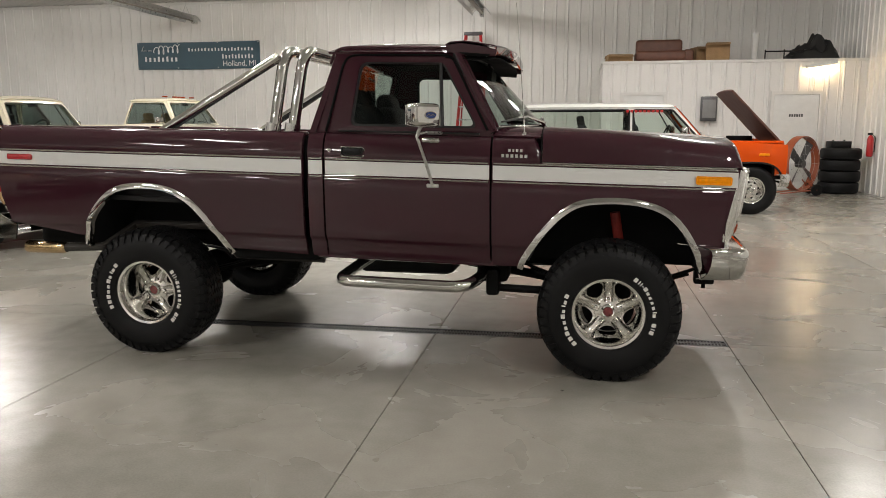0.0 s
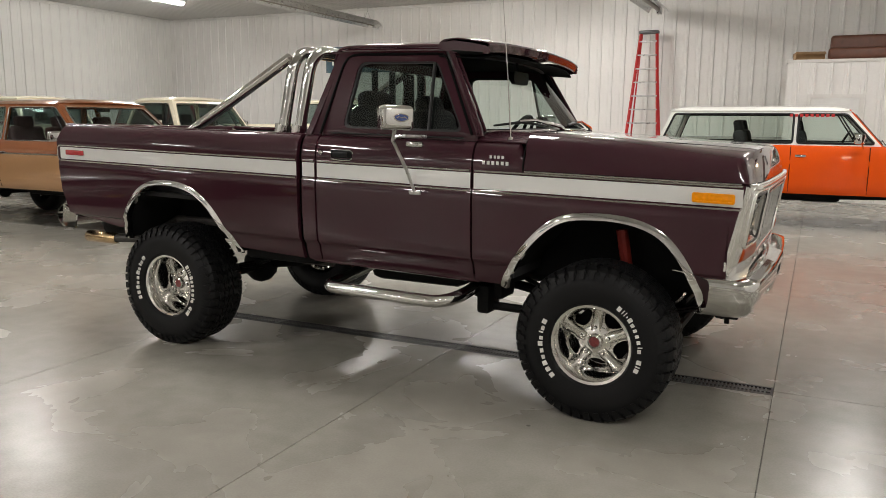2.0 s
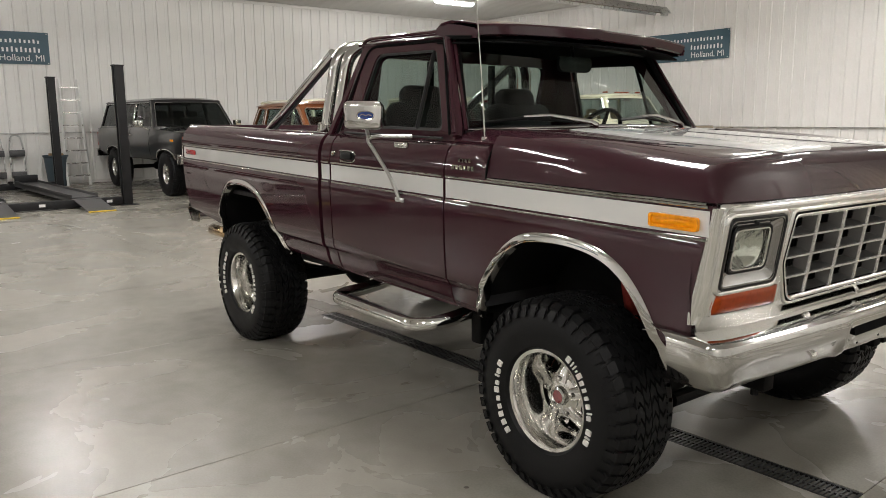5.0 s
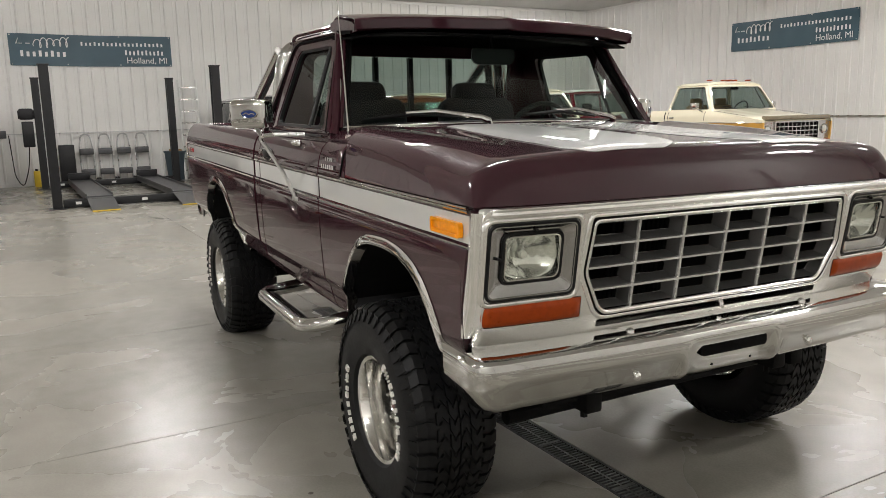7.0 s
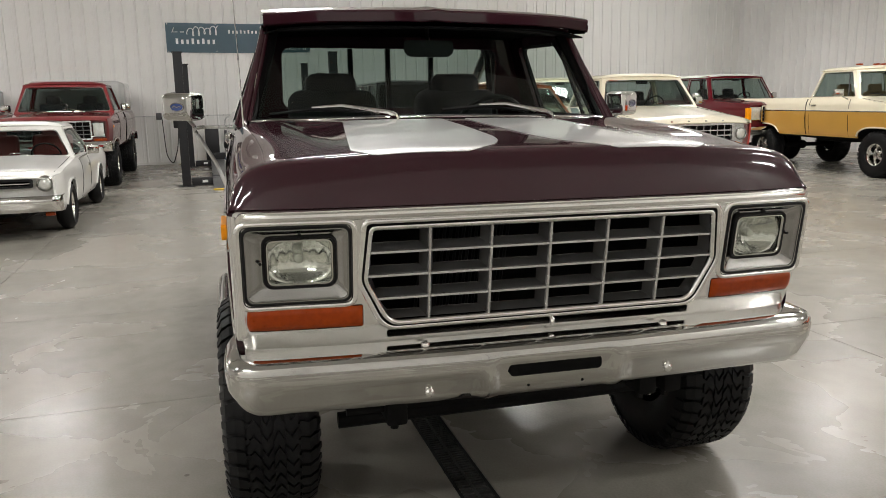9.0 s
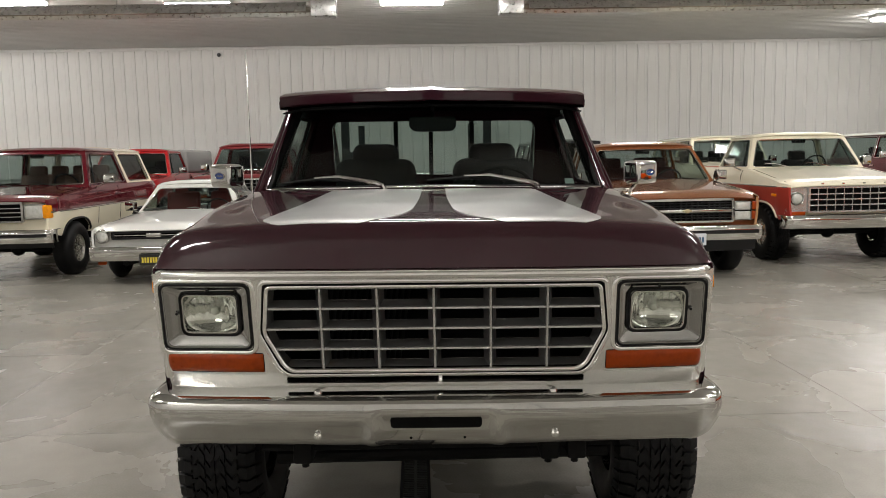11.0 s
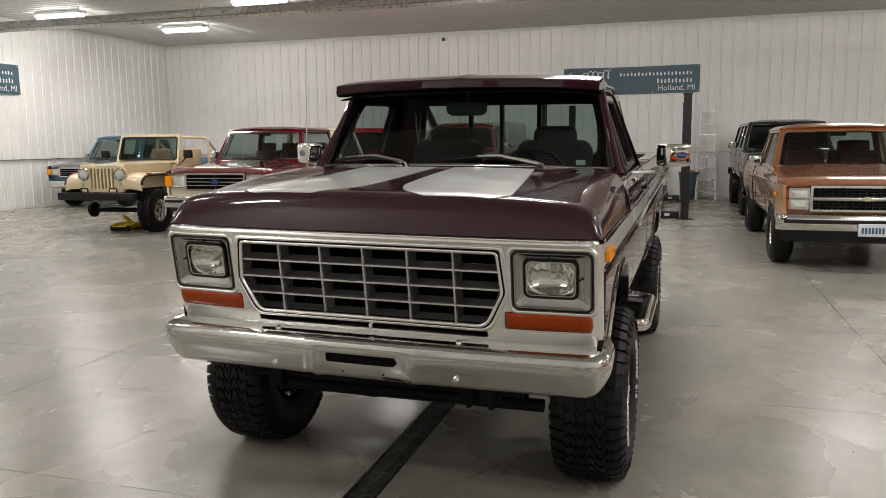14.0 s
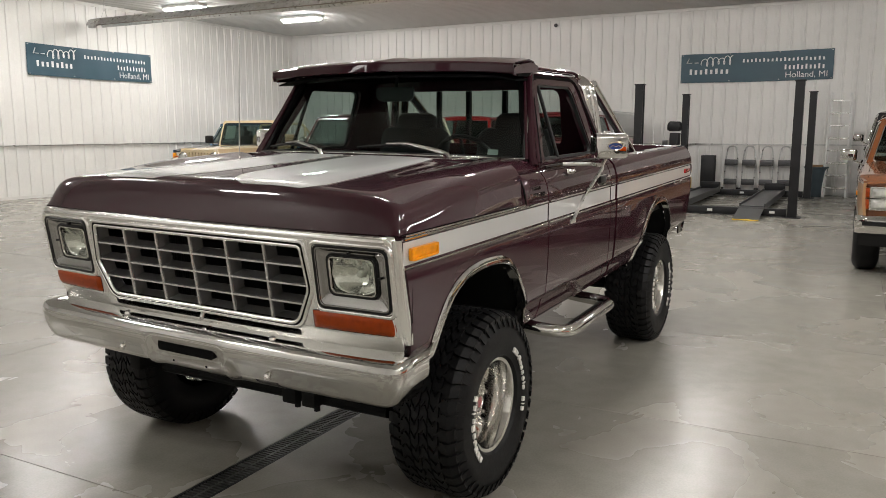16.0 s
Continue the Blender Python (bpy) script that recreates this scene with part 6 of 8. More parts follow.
def vehicle(name, label, category, m, wb, W, tail, nose, zb, belt, hood, cowl, roof, cab, yr, upper, lower=None, split=0.0, kind="pickup", R=0.39, tw=0.27, rim=0.2, style="slot", blocks=0, wins=1, roofmat=None, caps=None, seat=None, front="seventies", bumper=0.6, archr=0.46, trim=True, gmat=None, hoodmat=None, lamps="round", wheelkey="", band=None, opened=False, bumpmat=None, letter=0.0, valance=0.0, capx=None, stripe=False, glass=None, archmat=None):
    """A pickup (open bed), wagon (closed to the tail) or coupe (boot deck). hood: (height at the nose, at the cowl);
    cab: (rear at belt, rear at roof, front at roof)."""
    t = thing(name, m, label, category, "parked vehicles")
    lower, roofmat, seat, gmat, hoodmat = lower or upper, roofmat or upper, seat or CLOTH, gmat or GRILLE, hoodmat or upper
    bumpmat = bumpmat or CHROME
    c0, c1, c2 = cab
    zt = R + archr * 0.93
    arches = [(0.0, archr, zb - 0.02, zt), (wb, archr, zb - 0.02, zt)]
    def yf(x, z):
        f = (z - zb) / (belt - zb)
        y = W * lerp([(0, 0.93), (0.1, 0.965), (0.4, 0.99), (0.65, 1.0), (0.85, 0.985), (0.95, 0.955), (1.05, 0.92)], f)
        return y - 0.05 * max(0, (x - nose + 0.25) / 0.25) ** 2 * W - 0.03 * max(0, (tail + 0.2 - x) / 0.2) ** 2
    fend = lambda x: lerp([(cowl, hood[1] - 0.03), (nose, hood[0] - 0.05)], x)
    top = lambda x: belt if x < cowl else min(belt + 0.1, fend(x))
    bot = lambda x: zb + 0.06 * max(0.0, (x - wb - 0.3) / 0.5) + 0.1 * max(0, (-0.4 - x) / 0.6)
    top_z = max(belt, hood[1])
    for s in (-1, 1):
        if split:
            part("lower_side", gside(BM(), s, tail, nose, zb - 0.02, split, top, bot, arches, yf), lower, t)
            part("upper_side", gside(BM(), s, tail, nose, split, top_z, top, bot, arches, yf), upper, t)
            if trim:
                bm = BM()
                n = 14
                pts = [(tail + 0.03 + (nose - tail - 0.06) * k / n, s * (yf(tail + 0.03 + (nose - tail - 0.06) * k / n, split) + 0.002), split) for k in range(n + 1)]
                pts = [p for p in pts if arch_z(p[0], arches) < split - 0.01]
                tube(bm, pts, 0.011, 6)
                part("side_moulding", bm, CHROME, t, "bright side moulding")
        else:
            part("body_side", gside(BM(), s, tail, nose, zb - 0.02, top_z, top, bot, arches, yf), upper, t)
        if trim:
            for ax in (0.0, wb):
                bm = BM()
                pts = []
                for k in range(-10, 11):
                    u = math.copysign(1 - (1 - abs(k / 10)) ** 1.7, k) * 0.985
                    x = ax + archr * u
                    z = arch_z(x, arches)
                    pts.append((x, s * (yf(x, z) + 0.004), z))
                tube(bm, pts, 0.016, 6)
                part("arch_trim", bm, archmat or (CHROME if trim is True else trim), t, "wheel arch lip")
        # door gap lines
        dx0, dx1 = max(c0 + 0.08, wb * 0.37), cowl - 0.18
        for x in (dx0, dx1):
            bm = BM()
            tube(bm, [(x, s * (yf(x, z) + 0.001), z) for z in (zb + 0.03, zb + 0.15, (zb + belt) / 2, belt - 0.12, belt - 0.02)], 0.006, 5)
            part("door_gap", bm, DARK, t)
        if kind == "pickup":
            bm = BM()
            tube(bm, [(c0 - 0.02, s * (yf(c0 - 0.02, z) + 0.001), z) for z in (zb + 0.03, zb + 0.15, (zb + belt) / 2, belt - 0.12, belt - 0.02)], 0.012, 5)
            part("cab_gap", bm, DARK, t)
        bm = BM()
        box(bm, dx0 + 0.06, dx0 + 0.2, *sorted((s * (yf(dx0, belt - 0.13) - 0.005), s * (yf(dx0, belt - 0.13) + 0.02))), belt - 0.16, belt - 0.125, 0.008)
        part("door_handle", bm, CHROME, t, "chrome door handle")
        bm = BM()
        box(bm, -0.05, 0.05, -0.09, 0.09, -0.07, 0.07, 0.025, 3)
        turned(bm, pose(cowl - 0.32, s * (W + 0.12), belt + 0.1, 0, 0, s * 20))
        tube(bm, [(cowl - 0.3, s * (W + 0.1), belt + 0.05), (cowl - 0.26, s * (W - 0.06), belt - 0.03)], 0.012, 6)
        part("mirror", bm, bumpmat, t, "door mirror")
        # wheel houses
        for ax in (0.0, wb):
            bm = BM()
            pts = [(ax + archr * 0.98 * k / 8, arch_z(ax + archr * 0.98 * k / 8, arches) + 0.01) for k in range(-8, 9)]
            rows = [[bm.verts.new((x, s * y, z)) for x, z in pts] for y in (W - 0.05, W * 0.55)]
            for i in range(16):
                bm.faces.new((rows[0][i], rows[0][i + 1], rows[1][i + 1], rows[1][i]))
            bm.faces.new(rows[1])
            part("wheel_house", bm, UNDER, t)
    # hood
    if not opened:
        bm = BM()
        def hd(u, v):
            y = (2 * v - 1)
            a = abs(y)
            x = cowl - 0.05 + (nose - cowl + 0.05) * u
            f = lerp([(0, hood[1]), (0.75, hood[1] * 0.25 + hood[0] * 0.75), (1, hood[0])], u)
            f -= 0.06 * max(0, (u - 0.82) / 0.18) ** 2.5
            return (x - 0.05 * a ** 4 * u, y * yf(x, fend(x)) * 0.998, f - 0.033 * a ** 5 + 0.012 * (a < 0.5) * (1 - u))
        grid(bm, hd, 12, 22)
        solid(bm, 0.012)
        part("hood", bm, hoodmat, t, sharp=40)
        for s in (-1, 1):
            bm = BM()
            tube(bm, [tuple(Vector(hd(u, 0.5 + s * 0.46)) + Vector((0, 0, 0.001))) for u in (0.04, 0.3, 0.6, 0.9)], 0.0035, 5)
            part("hood_gap", bm, DARK, t)
    # tail
    bm = BM()
    box(bm, tail - 0.02, tail + 0.04, -W * 0.93, W * 0.93, zb + 0.14, belt - 0.01, 0.015)
    part("tailgate", bm, upper if kind != "pickup" else (lower if split else upper), t)
    # bed, deck or cargo floor
    if kind == "pickup":
        bm = BM()
        box(bm, tail + 0.04, c0 - 0.05, -W * 0.9, W * 0.9, zb + 0.3, zb + 0.33)
        for s in (-1, 1):
            box(bm, tail + 0.04, c0 - 0.05, *sorted((s * W * 0.84, s * W * 0.88)), zb + 0.33, belt - 0.02)
            box(bm, tail + 0.02, c0 - 0.04, *sorted((s * W * 0.83, s * W * 0.93)), belt - 0.02, belt + 0.004, 0.008)
        box(bm, c0 - 0.09, c0 - 0.05, -W * 0.88, W * 0.88, zb + 0.33, belt - 0.02)
        part("bed", bm, BLACKTRIM if band == "liner" else upper, t)
    if kind == "coupe":
        bm = BM()
        grid(bm, lambda u, v: (tail + (c0 + 0.1 - tail) * u, (2 * v - 1) * W * 0.93, belt - 0.06 * abs(2 * v - 1) ** 4 - 0.05 * (1 - u) ** 3 + 0.01), 8, 12)
        solid(bm, 0.012)
        part("boot_lid", bm, upper, t)
    bm = BM()
    box(bm, (c0 if kind == "pickup" else tail + 0.06), cowl + 0.02, -W * 0.88, W * 0.88, zb, zb + 0.08)
    box(bm, cowl - 0.06, cowl, -W * 0.9, W * 0.9, zb, belt - 0.05)
    box(bm, archr + 0.05, wb - archr - 0.05, -W * 0.86, W * 0.86, zb - 0.02, zb + 0.05)
    if kind == "pickup":
        box(bm, c0 - 0.04, c0, -W * 0.9, W * 0.9, zb, belt - 0.01)
    part("cabin_floor", bm, UNDER, t)
    # greenhouse
    zr = roof - 0.06
    yb = yf(c0, belt) - 0.015
    def ys(z):
        return yb + (yr - yb) * (z - belt) / (zr - belt)
    rear = lambda z: c0 + (c1 - c0) * (z - belt) / (zr - belt)
    frnt = lambda z: cowl - 0.03 + (c2 - cowl + 0.03) * (z - belt) / (zr - belt)
    outl = [(c0, belt - 0.02), (c1, zr), (c2, zr), (cowl - 0.03, belt - 0.02)]
    w0, w1 = belt + 0.03, zr - 0.06
    cuts = [0.0]
    if wins == 2:
        cuts.append((dx0 + 0.04 - c0) / (cowl - c0))
    elif wins == 3:
        cuts += [0.36, (dx0 + 0.04 - c0) / (cowl - c0) if kind != "pickup" else 0.34]
        cuts.sort()
    cuts.append(1.0)
    holes = []
    for a, b in zip(cuts, cuts[1:]):
        q = []
        for z, side in ((w0, 0), (w1, 0), (w1, 1), (w0, 1)):
            e0, e1 = rear(z) + 0.06, frnt(z) - 0.07
            f = a if side == 0 else b
            if f == 0.0:
                x = e0
            elif f == 1.0:
                x = e1
            else:
                x = c0 + (cowl - c0) * f + (0.03 if side == 0 else -0.03)
            q.append((x, z))
        if capx is not None:
            lean = lambda z: 0.16 * (z - w0) / (w1 - w0)
            q = [(c0 + 0.14, w0), (c0 + 0.14 + lean(w1), w1), (capx - 0.1 + lean(w1), w1), (capx - 0.1, w0)] if a == 0.0 else [(capx + 0.1, w0), (capx + 0.1 + lean(w1) * 0.8, w1), q[2], q[3]]
        holes.append(rpoly(q, 0.04, 4))
    gm = glass or CLEAR if opened or glass else pane("cabin_glass", (0.52, 0.59, 0.57)) if "cabin_glass" not in bpy.data.materials else bpy.data.materials["cabin_glass"]
    side_m = caps or upper
    for s in (-1, 1):
        if capx is None:
            part("window_frame", plate(BM(), outl, holes, lambda a, b, k: (a, s * (ys(b) - 0.04 * k), b), 1), side_m, t)
        else:
            line = [(capx, belt - 0.02), (capx + 0.16, zr)]
            part("cap_frame", plate(BM(), [outl[0], outl[1], line[1], line[0]], holes[:1], lambda a, b, k: (a, s * (ys(b) + 0.006 - 0.04 * k), b), 1), caps, t)
            part("window_frame", plate(BM(), [line[0], line[1], outl[2], outl[3]], holes[1:], lambda a, b, k: (a, s * (ys(b) - 0.04 * k), b), 1), upper, t)
        for hl in holes:
            part("side_window", plate(BM(), hl, [], lambda a, b, k: (a, s * (ys(b) - 0.02), b)), gm, t)
            bm = BM()
            tube(bm, [(a, s * (ys(b) + 0.001), b) for a, b in hl], 0.016 if opened else 0.008, 5, closed=True)
            part("window_rubber", bm, CHROME if trim is True else BLACKTRIM, t)
        if wins < 3 and kind != "coupe":
            bm = BM()
            tube(bm, [(frnt(w0) - 0.26, s * (ys(w0) - 0.012), w0), (frnt(w1) - 0.16, s * (ys(w1) - 0.012), w1)], 0.011, 6)
            part("vent_divider", bm, BLACKTRIM, t)
    fo = [(-yb, belt - 0.02), (yb, belt - 0.02), (yr, zr), (-yr, zr)]
    for fn_, nm in ((frnt, "windshield"), (rear, "back_window")):
        sg = -1 if nm == "windshield" else 1
        hole = rpoly([(-yb + 0.07, w0), (yb - 0.07, w0), (yr - 0.05, w1), (-yr + 0.05, w1)], 0.05, 4)
        bow = 0.07 if nm == "windshield" else 0.0
        f3 = lambda a, b, k: (fn_(b) + bow * (1 - (a / yb) ** 2) + sg * 0.035 * k, a, b)
        part(nm + "_frame", plate(BM(), fo, [hole], f3, 1), side_m if nm != "windshield" else upper, t)
        bm = BM()
        grid(bm, lambda u, v: (lambda b: (lambda a: f3(a, b, 0.5))((2 * u - 1) * (yb - 0.06 + (yr - yb + 0.02) * v)))(w0 - 0.01 + (w1 - w0 + 0.02) * v), 10, 4)
        part(nm, bm, gm, t, "tinted " + nm.replace("_", " "))
        bm = BM()
        tube(bm, [f3(a, b, -0.02) for a, b in hole], 0.009, 5, closed=True)
        part(nm + "_rubber", bm, CHROME if nm == "windshield" and trim is True else BLACKTRIM, t)
    bm = BM()
    def rf(u, v):
        a, b = 2 * u - 1, 2 * v - 1
        e = ((1 - abs(a) ** 6) * (1 - abs(b) ** 6)) ** 0.5
        return ((c1 + c2) / 2 + (c2 - c1 + 0.1) / 2 * math.copysign(abs(a) ** 0.8, a), (yr + 0.025) * math.copysign(abs(b) ** 0.8, b), zr - 0.015 + 0.05 * e + 0.03 * (1 - b * b))
    if capx is None:
        grid(bm, rf, 16, 18)
    else:
        uc = 0.5
        grid(bm, lambda u, v: rf(uc + (1 - uc) * u, v), 10, 18)
        cap = BM()
        grid(cap, lambda u, v: tuple(Vector(rf(uc * u, v)) + Vector((0, 0, 0.008))), 10, 18)
        solid(cap, 0.012)
        part("roof_cap", cap, caps, t, "cream rear roof cap", sharp=50)
    solid(bm, 0.012)
    part("roof", bm, roofmat, t, sharp=50)
    # wipers
    for y0 in (-0.55, 0.1):
        bm = BM()
        tube(bm, [(frnt(w0) + 0.09, y0 + 0.3, w0 - 0.02), (frnt(w0 + 0.05) + 0.07, y0, w0 + 0.05), (frnt(w0 + 0.04) + 0.05, y0 - 0.12, w0 + 0.04)], 0.007, 5)
        part("wiper", bm, CHROME if front in ("seventies", "coupe") else BLACKTRIM, t)
    # seats, dash, steering wheel
    rowsx = [cowl - 0.95] + ([cowl - 1.75] if wins >= 2 or kind == "wagon" else [])
    for rx in rowsx:
        for y in (-0.36, 0.36):
            bm = BM()
            box(bm, rx - 0.05, rx + 0.45, y - 0.27, y + 0.27, zb + 0.22, zb + 0.42, 0.06, 3)
            s0 = mark(bm)
            box(bm, -0.08, 0.08, -0.27, 0.27, 0, 0.55, 0.06, 3)
            box(bm, -0.06, 0.06, -0.14, 0.14, 0.5, 0.7, 0.04, 3)
            turned(bm, Matrix.Translation((rx - 0.02, y, zb + 0.33)) @ Matrix.Rotation(radians(-12), 4, "Y"), s0)
            part("seat", bm, seat, t)
    bm = BM()
    box(bm, cowl - 0.34, cowl - 0.02, -W * 0.86, W * 0.86, belt - 0.2, belt + 0.0, 0.04, 2)
    part("dashboard", bm, BLACKTRIM, t)
    bm = BM()
    tube(bm, [(0, 0.19 * math.cos(2 * math.pi * i / 20), 0.19 * math.sin(2 * math.pi * i / 20)) for i in range(20)], 0.013, 6, closed=True)
    tube(bm, [(0, -0.18, 0), (0.02, 0, 0), (0, 0.18, 0)], 0.012, 5)
    tube(bm, [(0.02, 0, 0), (0.25, 0, 0)], 0.02, 5)
    turned(bm, Matrix.Translation((cowl - 0.5, 0.36, belt + 0.02)) @ Matrix.Rotation(radians(28), 4, "Y"))
    part("steering_wheel", bm, BLACKTRIM, t)
    bm = BM()
    box(bm, c2 + 0.02, c2 + 0.05, -0.11, 0.11, zr - 0.12, zr - 0.06, 0.012)
    part("inside_mirror", bm, BLACKTRIM, t)
    # face
    zg1, zg0 = hood[0] - 0.075, bumper + (0.225 if front == "eighties" else 0.16)
    fxx = nose - 0.05
    part("front_panel", plate(BM(), rpoly([(-W * 0.95, zb + 0.1), (W * 0.95, zb + 0.1), (W * 0.95, zg1 + 0.02), (-W * 0.95, zg1 + 0.02)], 0.04), [], lambda a, b, k: (fxx - 0.02 - 0.05 * (abs(a) / W) ** 4 - 0.06 * k, a, b), 1), lower if front == "eighties" else upper, t)
    gw = W * {"seventies": 0.62, "eighties": 0.55, "chevy": 0.60, "split": 0.58, "coupe": 0.62, "scout": 0.6}[front]
    gz0 = zg0 + (0.06 if front == "coupe" else 0.0)
    bm = BM()
    plate(bm, rrect(-gw - 0.03, gw + 0.03, gz0 - 0.025, zg1 + 0.0, 0.03), [rrect(-gw, gw, gz0, zg1 - 0.03, 0.02)], lambda a, b, k: (fxx + 0.03 - 0.04 * k, a, b), 1)
    g = part("grille", bm, gmat if front == "coupe" else ARGENT if front == "seventies" else CHROME, t, "bright framed grille")
    # near-black sheet in place of the shade behind the bars
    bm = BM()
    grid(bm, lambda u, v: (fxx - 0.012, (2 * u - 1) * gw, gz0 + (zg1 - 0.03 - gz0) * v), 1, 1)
    part("grille_back_shade", bm, DARK, g)
    nh = {"seventies": 3, "eighties": 3, "chevy": 7, "split": 3, "coupe": 1, "scout": 6}[front]
    nv = {"seventies": 9, "eighties": 1, "chevy": 15, "split": 9, "coupe": 0, "scout": 0}[front]
    for k in range(1, nh + 1):
        z = gz0 + (zg1 - 0.03 - gz0) * k / (nh + 1)
        bm = BM()
        h = 0.006 if front == "chevy" else 0.009
        box(bm, fxx - 0.005, fxx + 0.02, -gw, gw, z - h, z + h, 0.003, 1)
        part("grille_bar", bm, CHROME if front == "coupe" else gmat, g)
    for k in range(1, nv + 1):
        y = -gw + 2 * gw * k / (nv + 1)
        bm = BM()
        box(bm, fxx - 0.004, fxx + 0.016, y - 0.006, y + 0.006, gz0, zg1 - 0.03, 0.003, 1)
        part("grille_bar", bm, gmat, g)
    if front in ("chevy", "eighties", "coupe"):
        bm = BM()
        zc = (gz0 + zg1 - 0.03) / 2
        if front == "chevy":
            box(bm, fxx + 0.01, fxx + 0.035, -gw, gw, zc - 0.02, zc + 0.02, 0.006)
            part("grille_bar", bm, CHROME, g)
            bm = BM()
            box(bm, fxx + 0.03, fxx + 0.05, -0.06, 0.06, zc - 0.013, zc + 0.013, 0.006)
            box(bm, fxx + 0.03, fxx + 0.052, -0.025, 0.025, zc - 0.026, zc + 0.026, 0.006)
            part("emblem", bm, mat("gold_emblem", (0.55, 0.46, 0.28), 0.3, 0.8), g)
        elif front == "eighties":
            grid(bm, lambda u, v: (fxx + 0.03, 0.085 * v * math.cos(2 * math.pi * u), zc + 0.035 * v * math.sin(2 * math.pi * u)), 20, 1)
            solid(bm, 0.008)
            part("emblem", bm, BLUEOV, g, "blue oval emblem")
        else:
            box(bm, fxx + 0.01, fxx + 0.03, -0.1, 0.1, zc - 0.035, zc + 0.035, 0.012)
            part("emblem", bm, CHROME, g)
    for s in (-1, 1):
        y0, y1 = gw + 0.05, W * 0.93
        zc = (zg0 + zg1 - 0.03) / 2
        if lamps == "round" and front in ("seventies", "split"):
            part("lamp_panel", plate(BM(), rrect(*sorted((s * (gw + 0.032), s * W * 0.945)), zg0 - 0.01, zg1, 0.02), [], lambda a, b, k: (fxx + 0.002 - 0.03 * k - 0.02 * (abs(a) / W) ** 6, a, b), 1), ARGENT, t, "silver headlamp panel")
        if lamps == "round":
            r = min((y1 - y0) / 2, 0.095)
            bm = BM()
            lathe(bm, [(0.0, -0.03), (r * 0.5, -0.026), (r * 0.8, -0.014), (r * 0.86, 0.0)], 24)
            turned(bm, Matrix.Translation((fxx + 0.0, s * (y0 + y1) / 2, zc + 0.02)) @ Matrix.Rotation(radians(90), 4, "Z"))
            hl = part("headlamp", bm, LAMPGLASS, t, "round headlamp", sharp=60)
            bm = BM()
            lathe(bm, [(r * 0.84, -0.02), (r * 0.95, -0.024), (r * 1.04, 0.0), (r * 1.04, 0.03)], 24)
            turned(bm, Matrix.Translation((fxx + 0.0, s * (y0 + y1) / 2, zc + 0.02)) @ Matrix.Rotation(radians(90), 4, "Z"))
            part("lamp_ring", bm, CHROME, hl)
        else:
            n = 2 if lamps == "stack" else 1
            for k in range(n):
                h = (zg1 - 0.04 - zg0) / n
                a0, a1 = zg0 + k * h + 0.008, zg0 + (k + 1) * h - 0.008
                if lamps == "square":
                    a0 = zg0 + 0.03
                bm = BM()
                grid(bm, lambda u, v: (fxx + 0.0 + 0.02 * (1 - (2 * u - 1) ** 4) * (1 - (2 * v - 1) ** 4), s * (y0 + (y1 - y0 - 0.07) * u), a0 + (a1 - a0) * v), 8, 6)
                hl = part("headlamp", bm, LAMPGLASS, t, "rectangular headlamp")
                bm = BM()
                plate(bm, rrect(*sorted((s * (y0 - 0.015), s * (y1 - 0.055))), a0 - 0.012, a1 + 0.012, 0.01), [rrect(*sorted((s * y0, s * (y1 - 0.07))), a0, a1, 0.008)], lambda a, b, k2: (fxx + 0.012 - 0.03 * k2, a, b), 1)
                part("lamp_bezel", bm, CHROME, hl)
                if front == "seventies":
                    continue
                bm = BM()
                if lamps == "stack":
                    box(bm, fxx - 0.09, nose - 0.012, *sorted((s * (y1 - 0.052), s * (y1 + 0.012))), a0, a1, 0.014)
                else:
                    box(bm, fxx - 0.09, nose + 0.007, *sorted((s * (y1 - 0.068), s * (y1 + 0.036))), a0, a1, 0.018)
                part("corner_lamp", bm, ORANGEL if lamps == "stack" else AMBER, t, "orange corner lamp")
        if lamps == "round" or (lamps == "square" and front == "seventies"):
            bm = BM()
            if front == "coupe":
                box(bm, fxx - 0.03, fxx + 0.012, *sorted((s * (y1 - 0.14), s * (y1 - 0.03))), bumper - 0.145, bumper - 0.1, 0.012)
            else:
                box(bm, fxx - 0.03, fxx + 0.008, *sorted((s * y0, s * y1)), bumper + 0.1, bumper + 0.152, 0.008)
            part("turn_lamp", bm, ORANGEL, t, "orange turn lamp")
        if front not in ("eighties", "coupe"):
            bm = BM()
            box(bm, nose - 0.42, nose - 0.27, *sorted((s * (yf(nose - 0.35, hood[0] - 0.2) - 0.01), s * (yf(nose - 0.35, hood[0] - 0.2) + 0.012))), hood[0] - 0.22, hood[0] - 0.18, 0.006)
            part("side_marker", bm, AMBER, t)
        bm = BM()
        box(bm, tail - 0.03, tail + 0.08, *sorted((s * W * 0.82, s * W * 0.97)), belt - 0.42, belt - 0.1, 0.012)
        part("tail_lamp", bm, REDL, t)
    for x, sg in ((nose + 0.1, 1), (tail - 0.14, -1)):
        bm = BM()
        sec = [(-0.1, 0.1), (-0.02, 0.105), (0.0, 0.09), (0.004, 0.03), (-0.008, -0.02), (-0.01, -0.06), (-0.03, -0.085)]
        ys_ = [-W * 1.004, -W * 0.998, -W * 0.97, -W * 0.88, -W * 0.5, 0, W * 0.5, W * 0.88, W * 0.97, W * 0.998, W * 1.004]
        os_ = [-0.2, -0.085, -0.05, -0.03, -0.008, 0, -0.008, -0.03, -0.05, -0.085, -0.2]
        vs = [[bm.verts.new((x + sg * (dx + o), y, bumper + dz)) for y, o in zip(ys_, os_)] for dx, dz in sec]
